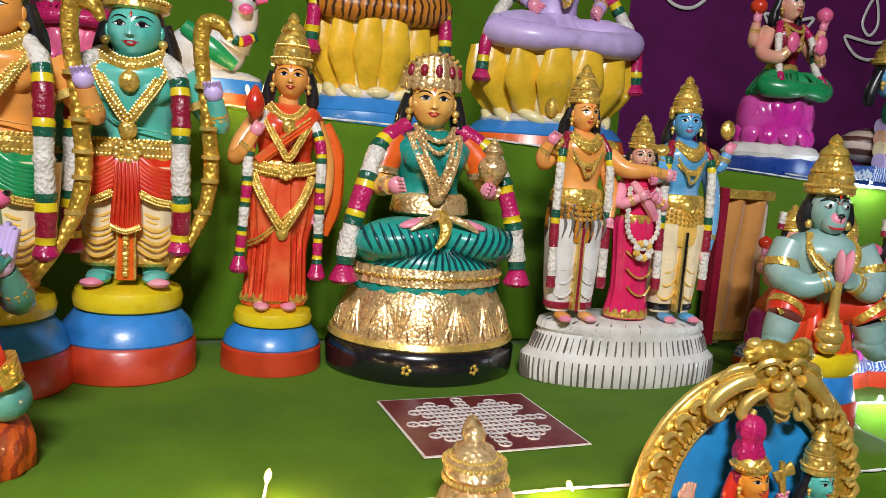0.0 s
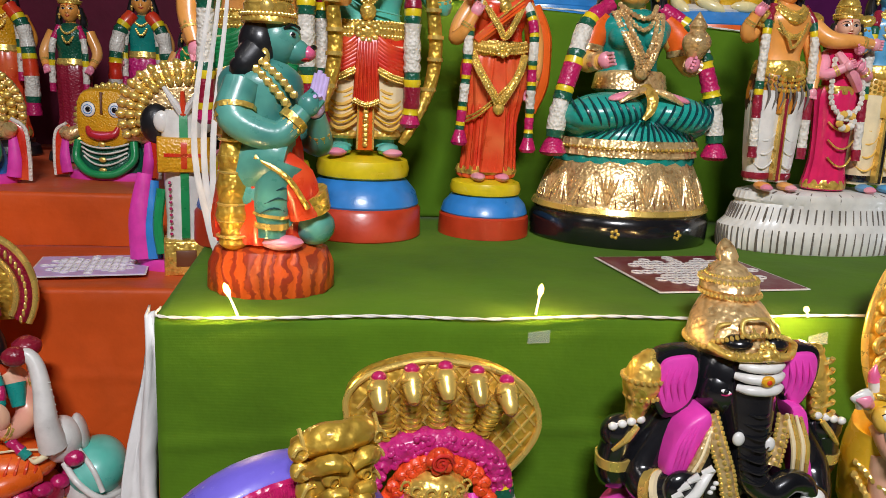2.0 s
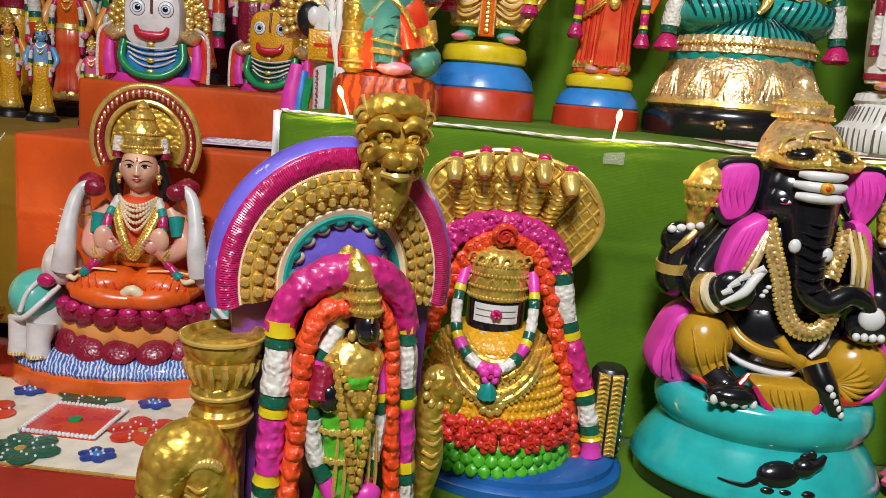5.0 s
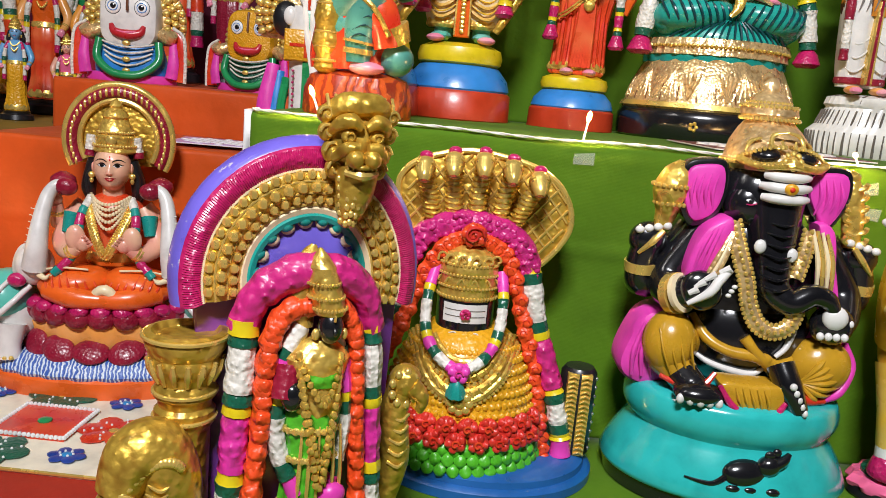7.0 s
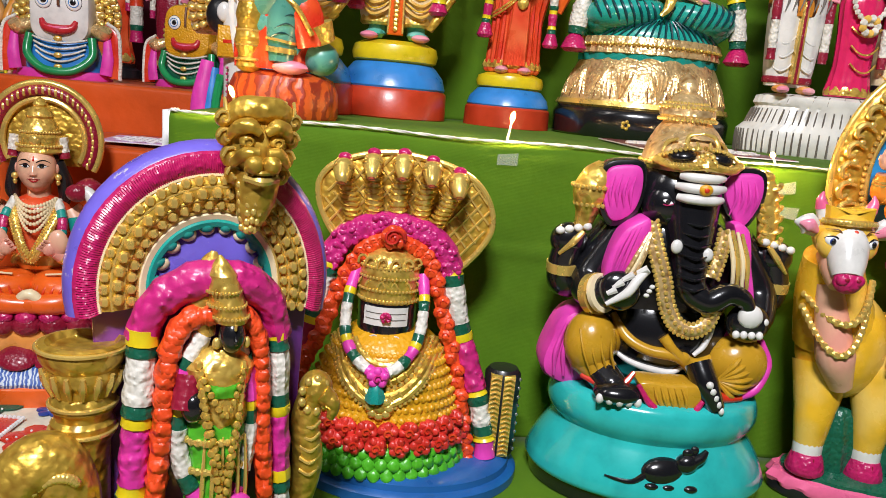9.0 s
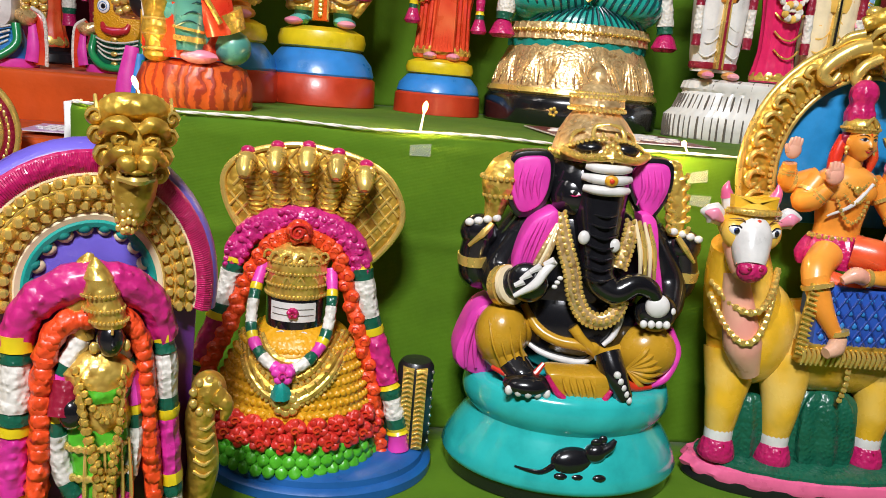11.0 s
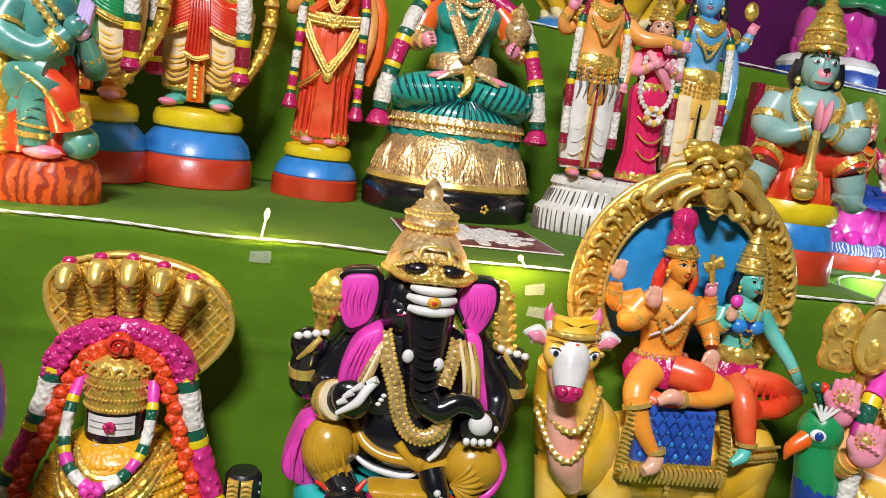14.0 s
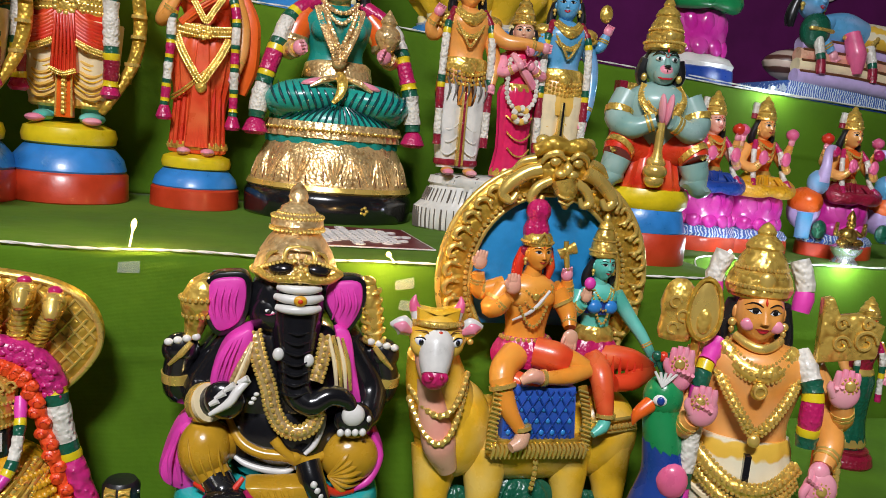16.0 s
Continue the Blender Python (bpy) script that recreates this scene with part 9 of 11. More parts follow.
def small_doll(skin, dress, sash, h=20.0, base="hair"):
    """A slender standing doll on a round foot."""
    s = Sculpt()
    k = h / 20.0
    s.at(Matrix.Scale(k, 4))
    s.lathe(base, [(2.9, 0), (3.1, 0.3), (2.9, 1.2), (2.4, 1.5), (2.5, 1.9), (0.1, 2.0)], seg=28)
    s.lathe(dress, [(2.1, 2.0), (2.2, 2.6), (1.7, 5), (1.8, 8), (2.0, 10), (1.6, 11.4)], sy=0.75, seg=40, folds=12, depth=0.05, soft=2)
    s.lathe("gold_smooth", [(2.2, 2.2), (2.3, 2.6), (2.0, 3.2)], sy=0.77, seg=30)
    s.lathe("gold_smooth", [(1.6, 10.8), (1.8, 11.1), (1.6, 11.7)], sy=0.8, seg=20)
    s.lathe(sash, [(1.5, 11.4), (1.5, 12.4), (2.0, 14), (1.9, 14.8), (0.7, 15.6)], sy=0.75, seg=24, soft=2)
    for j in (-1, 1):
        limb(s, skin, [(j * 1.9, 0, 14.6), (j * 2.8, -0.4, 12.4), (j * 2.4, -1.4, 10.8)], [0.65, 0.6, 0.4])
        s.garland([(j * 1.0, -0.6, 15.2), (j * 1.7, -1.3, 13), (j * 1.8, -1.5, 8)], 0.36, [("magenta", 1), ("garland_white", 1), ("dark_green", .5), ("base_yellow", .4), ("garland_white", 1.2), ("magenta", .6)])
    s.tube(skin, [(0, 0, 15.2), (0, 0, 16.2)], 0.55, 8, 2)
    face(s, (0, -0.2, 16.9), 1.12, skin, 0)
    crown(s, (0, 0, 17.6), 1.1, 2.6)
    for d in (0.8, 1.8):
        s.beads("gold_smooth", hang((-0.9, -0.8, 15.2), (0.9, -0.8, 15.2), d, 0.9), 0.16)
    return s


def fan_doll(face_paint, body, fan_r=11.0, bib="base_blue", eyes=True):
    """A round-faced festival doll before a gold fan, with wide eyes and cloth sleeves."""
    s = Sculpt()
    s.lathe("hot_pink", [(9.5, 0), (9.8, 0.4), (9.4, 1.8), (8.6, 2.0)], sy=0.5, seg=36)
    s.lathe(body, [(7.6, 1.6), (7.8, 4), (7.0, 7), (6.4, 9)], sy=0.6, seg=36, soft=2)
    for i in range(4):
        s.tube("garland_white", hang((-5.4 + i * 0.2, -3.6, 8.6 - i * 1.0), (5.4 - i * 0.2, -3.6, 8.6 - i * 1.0), 1.0 + i * 0.3, 1.6), 0.22, 6, 3)
    s.tube("green", [(-6.2, -2.8, 9), (-6.4, -3.8, 5), (-3.4, -5.2, 2.2), (0, -5.6, 1.6), (3.4, -5.2, 2.2), (6.4, -3.8, 5), (6.2, -2.8, 9)], 0.9, 10, 5)
    for z in (8.4, 5.0, 2.6):
        s.ball("gold_smooth", (0, -5.2, z), (0.9, 0.4, 0.6), 10, 6)
    # fan of beaten gold in three rings
    for r, y, m in ((fan_r, 2.2, "pale_gold"), (fan_r * 0.86, 1.2, "old_gold"), (fan_r * 0.72, 0.4, "pale_gold")):
        pts = []
        for i in range(36):
            a = radians(-28 + 236 * i / 35)
            pts.append((r * math.cos(a), 13.5 + r * 0.92 * math.sin(a)))
        s.slab(m, pts, y, y + 1.0, 0.3)
        for i in range(int(24 * r / fan_r)):
            a = radians(-24 + 228 * i / (int(24 * r / fan_r) - 1))
            s.ball("gold_smooth", (r * 0.94 * math.cos(a), y - 0.2, 13.5 + r * 0.865 * math.sin(a)), (0.7, 0.5, 0.9), 8, 5, (0, -math.degrees(a) + 90, 0))
    # face
    n = [(6.2 * math.copysign(abs(math.cos(t)) ** 0.55, math.cos(t)), 14.0 + 6.6 * math.copysign(abs(math.sin(t)) ** 0.55, math.sin(t))) for t in [2 * math.pi * i / 32 for i in range(32)]]
    s.slab(face_paint, n, -4.4, 0.6, 1.6)
    for j in (-1, 1):
        if eyes:
            s.ball("hair", (j * 3.0, -4.3, 16.0), (1.75, 0.35, 1.85), 18, 8)
            s.ball("eye_white", (j * 3.0, -4.45, 16.0), (1.55, 0.35, 1.65), 18, 8)
            s.tube("base_blue", [(j * 3.0 + 1.0 * math.cos(q), -4.78, 16.0 + 1.0 * math.sin(q)) for q in [i * 0.79 for i in range(8)]], 0.08, 6, 2, True)
            s.ball("black", (j * 2.9, -4.75, 16.0), (0.62, 0.2, 0.62), 12, 7)
        s.tube("pale_gold", [(j * 6.4, -1.6, 11), (j * 8.4, -2.6, 10.2), (j * 9.2, -3.6, 11.2)], [1.4, 1.6, 1.2], 10, 4)
        s.tube("red", [(j * 8.6, -1.6, 12), (j * 10.6, -2, 10), (j * 10.8, -2.2, 5), (j * 10.6, -2.2, 1)], [1.0, 1.2, 1.4, 1.6], 10, 5, squash=0.5)
        s.tube("hot_pink", [(j * 9.2, -2.6, 9.6), (j * 9.4, -3.0, 5), (j * 9.0, -3.0, 1.6)], [0.7, 1.2, 1.3], 10, 4, squash=0.5)
        s.tube("garland_white", [(j * 9.0, -2.0, 12.6), (j * 11.4, -2.4, 10.6), (j * 11.9, -2.6, 5), (j * 11.8, -2.6, 0.8)], 0.4, 8, 5)
    s.tube("lip", [(-3.4, -4.2, 12.2), (-2.6, -4.6, 10.7), (0, -4.8, 10.2), (2.6, -4.6, 10.7), (3.4, -4.2, 12.2)], [0.5, 0.9, 1.1, 0.9, 0.5], 12, 5)
    s.tube("pink", [(-2.0, -5.4, 10.9), (0, -5.75, 10.6), (2.0, -5.4, 10.9)], [0.1, 0.26, 0.1], 8, 4)
    s.tube("brown", [(0, -4.4, 19.8), (0, -4.8, 17.0), (0, -4.8, 15.2)], [0.35, 0.25, 0.3], 8, 4)
    return s


# ---- left bay ----
def goddess_with_elephants():
    s = Sculpt()
    s.lathe("orange", [(17.0, 0), (17.4, 0.6), (17.0, 2.8), (16.2, 3.2)], sy=0.55, seg=56)
    s.lathe("wave_blue", [(16.4, 3.0), (16.9, 3.6), (16.2, 4.6), (14.5, 5.4), (12, 5.8), (0.1, 5.8)], sy=0.55, seg=80, folds=26, depth=0.015)
    s.lathe("peach_skin", [(9.0, 5.4), (10.2, 7), (10.8, 9.6), (10.2, 11)], sy=0.62, seg=48, folds=12, depth=0.04)
    petals(s, "maroon", (0, 0), 11.0, 6.6, 15, (2.5, 0.8, 1.9), 48, 0.66)
    petals(s, "maroon", (0, 0), 10.3, 11.0, 20, (1.9, 1.4, 1.5), -20, 0.64)
    petals(s, "magenta", (0, 0), 10.8, 12.2, 24, (1.4, 1.1, 0.9), -20, 0.64)
    s.lathe("cream", [(7.0, 11.8), (7.4, 12.6), (6.0, 13.4)], sy=0.7, seg=50, folds=16, depth=0.04)
    for j in (-1, 1):
        c, r = (j * 4.3, -2.8, 15.3), (4.9, 4.0, 2.4)
        s.ball("orange", c, r, 26, 14, (0, j * 8, 0))
        s.tube("orange", [(j * 7.0, -4.6, 14.6), (j * 3.4, -6.6, 14.0), (-j * 1.6, -6.8, 13.8)], [1.6, 1.5, 1.0], 14, 5)
        for i in range(7):
            a = -3.4 + i * 1.05
            s.tube("saree_red", [on_ball(c, r, j * (a + 0.7) * 0.9, 1.8), on_ball(c, r, j * a, 0.2, 1.015), on_ball(c, r, j * (a - 0.7) * 0.9, -1.6)], [0.08, 0.2, 0.08], 6, 4)
        for i in range(3):
            s.tube("cream", [(j * 2.0, -5.2 + i * 0.6, 17.6 - i), (j * 5.4, -5.4, 17.8 - i), (j * 8.6, -4.4, 17.0 - i)], 0.14, 6, 4)
    s.tube("cream", [(-1.4, -6.6, 14.0), (0.6, -7.2, 15.4), (2.6, -6.8, 13.4)], [0.6, 0.8, 0.6], 10, 4)
    s.lathe("gold_smooth", [(3.4, 17.6), (3.8, 18.2), (3.3, 19.4)], sy=0.78, seg=30)
    s.lathe("saree_red", [(3.2, 18.8), (3.0, 20.2), (3.9, 23.2), (4.2, 25.2), (3.2, 26.6), (1.4, 27.6)], sy=0.72, seg=30, soft=3)
    for j in (-1, 1):
        limb(s, "fair_skin", [(j * 4.0, 0, 25.4), (j * 6.2, -1.6, 21.2), (j * 4.8, -4.2, 19.8), (j * 3.2, -5.2, 20.8)], [1.5, 1.4, 1.2, 0.9], fingers="fair_skin")
        s.ball("fair_skin", (j * 3.6, -5.4, 22), (1.3, 0.8, 1.8), 12, 8)
        limb(s, "fair_skin", [(j * 4.0, 0.4, 25.6), (j * 7.0, 0, 22.8), (j * 7.2, -1.2, 25.8)], [1.3, 1.2, 0.8], fingers="fair_skin")
        s.lathe("maroon", [(0.4, 0), (1.5, 0.8), (1.6, 2.0), (0.4, 2.8)], c=(j * 6.4, -0.8, 27.4), seg=14, soft=2)
        s.tube("teal", [(j * 5.0, -1.4, 24.6), (j * 5.4, -2.4, 22.0)], [1.2, 0.8], 10, 3)
        s.garland([(j * 2.6, -1.2, 27), (j * 3.6, -3.0, 24.4), (j * 3.8, -4.4, 20), (j * 6.4, -5.4, 16.8)], 0.62, [("garland_white", .8), ("teal", .5), ("magenta", .7), ("teal", .5), ("garland_white", 1.2), ("teal", .5), ("magenta", .8), ("teal", .5)])
        # elephants lift their trunks; a trimmed blanket over each back
        s.ball("white", (j * 13.0, -0.6, 10.6), (3.7, 4.3, 5.2), 24, 14, (0, j * 16, 0))
        for x, y in ((12.0, -4.4), (14.8, -3.0)):
            s.tube("white", [(j * x, y, 9.4), (j * (x + 0.2), y - 0.6, 6.6), (j * (x + 0.2), y - 0.8, 4.8)], [1.9, 1.5, 1.6], 16, 4)
            for q in range(3):
                s.ball("gold_smooth", (j * (x + 0.2) + (q - 1) * 0.8, y - 2.2, 5.2), (0.34, 0.3, 0.3), 8, 5)
        c, r = (j * 13.4, -1.2, 12.6), (3.6, 4.6, 3.7)
        s.ball("teal_skin", c, r, 24, 14, (0, j * 34, 0))
        s.tube("white", [(j * 9.9, -3.6, 14.6), (j * 11.6, -5.6, 12.6), (j * 14.0, -5.6, 10.4), (j * 16.4, -3.2, 9.8)], 0.4, 10, 5)
        s.tube("white", [(j * 11.4, -3.0, 16.2), (j * 13.2, -5.4, 14.2), (j * 14.2, -5.9, 11.4)], 0.32, 10, 5)
        s.ball("white", (j * 9.6, -2.6, 17.4), (2.5, 2.6, 2.9), 22, 14)
        s.ball("white", (j * 11.7, -1.4, 17.6), (0.9, 2.0, 2.4), 16, 10, (0, -j * 12, 0))
        s.tube("white", [(j * 9.0, -4.4, 17.4), (j * 8.5, -5.0, 20.6), (j * 8.2, -4.2, 24.2), (j * 7.6, -3.2, 27.2), (j * 6.6, -2.8, 28.6), (j * 5.6, -2.8, 28.2)], [1.7, 1.35, 1.05, 0.9, 0.75, 0.55], 18, 6)
        for q in range(8):
            s.tube("plaster", [(j * (9.4 - 0.13 * q) - 0.9, -5.1 + 0.1 * q, 19.2 + q * 0.9), (j * (9.2 - 0.13 * q), -5.6 + 0.16 * q, 19.0 + q * 0.9), (j * (9.4 - 0.13 * q) + 0.7, -5.1 + 0.1 * q, 19.2 + q * 0.9)], 0.07, 5, 3)
        s.ball("black", (j * 9.9, -5.0, 18.4), (0.26, 0.2, 0.26), 10, 6)
        s.tube("cream", [(j * 8.2, -5.2, 16.6), (j * 7.2, -6.0, 16.4), (j * 6.6, -6.2, 17.0)], [0.42, 0.34, 0.1], 10, 4)
        s.ball("magenta", (j * 11.2, -4.6, 15.6), (1.2, 0.9, 1.0), 14, 9)
        s.ball("maroon", (j * 5.4, -2.9, 28.4), (1.5, 1.1, 1.2), 14, 9)
    s.tube("fair_skin", [(0, 0, 27), (0, -0.3, 29.2)], 1.5, 10, 2)
    face(s, (0, -0.9, 31.2), 2.75, "fair_skin", 4)
    crown(s, (0.2, 0, 33.2), 2.6, 7.4)
    for j in (-1, 1):
        s.garland([(j * 2.9, 0, 35.4), (j * 3.2, 0, 32.6)], 0.7, [("garland_white", 1.4), ("maroon", .6)])
    for d, rr in ((1.0, .26), (1.7, .28), (2.5, .28), (3.4, .26), (4.4, .24)):
        s.beads("cream", hang((-2.6, -1.5, 27.4), (2.6, -1.5, 27.4), d, 2.2), rr, rr * 1.7)
    bead_band(s, vee((-3.0, -1.6, 26.6), (3.0, -1.6, 26.6), (0, -4.4, 19.4), 0.5), 0.5, 0.18, "gold")

    def arc(r, y, a0=-30, a1=210, n=30):
        return [(r * math.cos(radians(a0 + (a1 - a0) * i / n)), y, 34.6 + r * 1.08 * math.sin(radians(a0 + (a1 - a0) * i / n))) for i in range(n + 1)]
    s.slab("old_gold", [(x, z) for x, y, z in arc(6.4, 0)], 3.0, 4.0, 0.2)
    s.tube("maroon", arc(6.3, 2.8), 0.8, 10, 1)
    s.tube("gold_smooth", arc(7.2, 2.8), 0.5, 10, 1)
    s.tube("gold_smooth", arc(5.2, 2.6), 0.4, 8, 1)
    for q in arc(6.3, 2.2, -28, 208, 32):
        s.ball("gold_smooth", q, (0.28, 0.3, 0.6), 6, 5)
    return s


goddess_with_elephants().finish("statue", pose(-0.560, 0.868, 0.17, 0, 0, 12), "seated goddess statue flanked by two white elephants", "statue", "large clay idols")
fan_doll("white", "base_blue").finish("doll", pose(-0.735, 1.31, 0.59, 0, 0, 10) @ Matrix.Scale(0.86, 4), "round white faced festival doll before gold fan", "doll", "fan backed festival dolls")
fan_doll("marigold", "dark_green", 9.0).finish("doll", pose(-0.525, 1.40, 0.59, 0, 0, -8) @ Matrix.Scale(0.78, 4), "round yellow faced festival doll before gold fan", "doll", "fan backed festival dolls")


def forehead_mark_doll():
    s = Sculpt()
    s.lathe("hot_pink", [(7, 0), (7.2, 0.4), (6.8, 1.8)], sy=0.6, seg=30)
    s.slab("gold", [(-3.0, 0), (3.0, 0), (3.0, 5.2), (-3.0, 5.2)], -6.0, -2.0, 0.5)
    s.slab("brown", [(-1.4, 1.4), (1.4, 1.4), (1.4, 3.8), (-1.4, 3.8)], -6.1, -5.0, 0.2)
    s.lathe("white", [(2.7, 5), (2.6, 8), (2.8, 14), (3.0, 20), (2.4, 23)], c=(0, -3.6, 0), sy=0.7, seg=28, soft=2)
    s.slab("green", [(-0.55, 5.4), (0.55, 5.4), (0.55, 22.6), (-0.55, 22.6)], -5.9, -4.6, 0.15)
    s.slab("marigold", [(-3.5, 14.6), (3.5, 14.6), (3.5, 19.4), (-3.5, 19.4)], -6.4, -2.4, 0.5)
    s.slab("red", [(-0.4, 15.2), (0.4, 15.2), (0.4, 18.8), (-0.4, 18.8)], -6.5, -5.5, 0.1)
    s.slab("red", [(-2.6, 16.8), (2.6, 16.8), (2.6, 17.3), (-2.6, 17.3)], -6.5, -5.5, 0.1)
    for j in (-1, 1):
        s.beads("magenta", [(j * 1.9, -5.4, 6), (j * 1.9, -5.5, 10), (j * 2.0, -5.6, 14)], 0.24, 0.9)
        s.ball("hair", (j * 3.6, -2.6, 21), (2.2, 1.8, 2.8), 12, 8)
        s.ball("white", (j * 2.8, -4.4, 21.4), (1.1, 0.6, 1.5), 12, 8)
        s.tube("white", [(0, -5.4, 22.4), (j * 1.2, -5.6, 24.2), (j * 2.4, -4.8, 26)], [0.6, 0.5, 0.3], 8, 4)
        s.tube("hot_pink", [(-5.4 + (j + 1) * 5.4, -1.8, 14), (-6.2 + (j + 1) * 6.2, -2.4, 8), (-6.0 + (j + 1) * 6.0, -2.4, 2)], [1.0, 1.5, 1.7], 10, 4, squash=0.6)
        s.tube("base_blue", [(j * 4.4, -1.8, 13), (j * 4.8, -2.6, 7), (j * 4.6, -2.6, 2)], [0.8, 1.2, 1.3], 10, 4, squash=0.6)
        s.tube("green", [(j * 3.2, -3, 12), (j * 3.8, -3.8, 7), (j * 3.4, -4, 3)], 0.7, 8, 4)
    s.tube("red", [(0, -5.6, 22.4), (0, -5.8, 25.6)], [0.5, 0.3], 8, 2)
    for r, y, m in ((9.0, 1.4, "pale_gold"), (7.6, 0.4, "old_gold"), (6.2, -0.6, "pale_gold")):
        pts = [(r * math.cos(radians(-30 + 240 * i / 31)), 22 + r * 0.85 * math.sin(radians(-30 + 240 * i / 31))) for i in range(32)]
        s.slab(m, pts, y, y + 1, 0.3)
        for i in range(20):
            a = radians(-24 + 228 * i / 19)
            s.ball("gold_smooth", (r * 0.94 * math.cos(a), y - 0.2, 22 + r * 0.8 * math.sin(a)), (0.6, 0.5, 0.8), 8, 5, (0, -math.degrees(a) + 90, 0))
    return s


forehead_mark_doll().finish("doll", pose(-0.345, 1.09, 0.505, 0, 0, 8), "white pillar shaped festival doll before gold fan", "doll", "fan backed festival dolls")
def garlanded_doll(skin, dress, sash, h):
    """A tall doll almost hidden under two thick flower ropes."""
    s = small_doll(skin, dress, sash, h)
    s.at(Matrix.Scale(h / 20.0, 4))
    for j in (-1, 1):
        s.garland([(j * 0.9, -0.9, 15.6), (j * 2.2, -1.6, 13.6), (j * 2.7, -1.9, 10), (j * 2.8, -1.9, 4.5)], 0.75, [("red", 1), ("base_yellow", .4), ("dark_green", .5), ("garland_white", 1.6), ("dark_green", .5), ("base_yellow", .4), ("red", 1.3), ("garland_white", 1.6), ("dark_green", .5), ("magenta", 1)])
    return s


for x, y, turn, colours in ((-1.20, 1.60, 18, ("orange_skin", "marigold", "maroon")), (-1.02, 1.72, 14, ("peach_skin", "magenta", "green")), (-0.82, 1.74, 10, ("orange_skin", "saree_red", "marigold")), (-0.55, 1.80, 4, ("peach_skin", "garland_magenta", "teal"))):
    garlanded_doll(*colours, 40).finish("doll", pose(x, y, 0.492 if x < -0.845 else 0.59, 0, 0, turn), "tall clay doll under thick banded flower garlands", "doll", "garlanded standing dolls")
small_doll("peach_skin", "maroon", "dark_green", 36, "hair").finish("doll", pose(-0.66, 1.66, 0.59), "standing clay doll in maroon saree on dark foot", "doll", "small standing dolls")
small_doll("orange_skin", "maroon", "magenta", 34, "hair").finish("doll", pose(-0.935, 1.58, 0.492, 0, 0, 15), "standing clay doll in dark red dress with garlands", "doll", "small standing dolls")
small_doll("peach_skin", "saree_red", "orange", 36, "hair").finish("doll", pose(-1.08, 1.62, 0.492, 0, 0, 15), "tall clay doll in red dress with garlands", "doll", "small standing dolls")
small_doll("peach_skin", "deep_blue", "green", 32, "hair").finish("doll", pose(-0.44, 1.74, 0.59), "clay doll in blue skirt standing on dark foot", "doll", "small standing dolls")
small_doll("blue_skin", "marigold", "blue_skin", 20.5).finish("doll", pose(-1.0, 1.37, 0.492, 0, 0, 20), "blue skinned clay doll in yellow skirt on black foot", "doll", "small standing dolls")
small_doll("fair_skin", "dark_green", "pink", 18).finish("doll", pose(-0.895, 1.37, 0.492, 0, 0, 20), "small clay doll in green saree on black foot", "doll", "small standing dolls")
small_doll("orange_skin", "marigold", "gold_smooth", 22).finish("doll", pose(-1.10, 1.42, 0.492, 0, 0, 20), "gold painted standing doll on black foot", "doll", "small standing dolls")


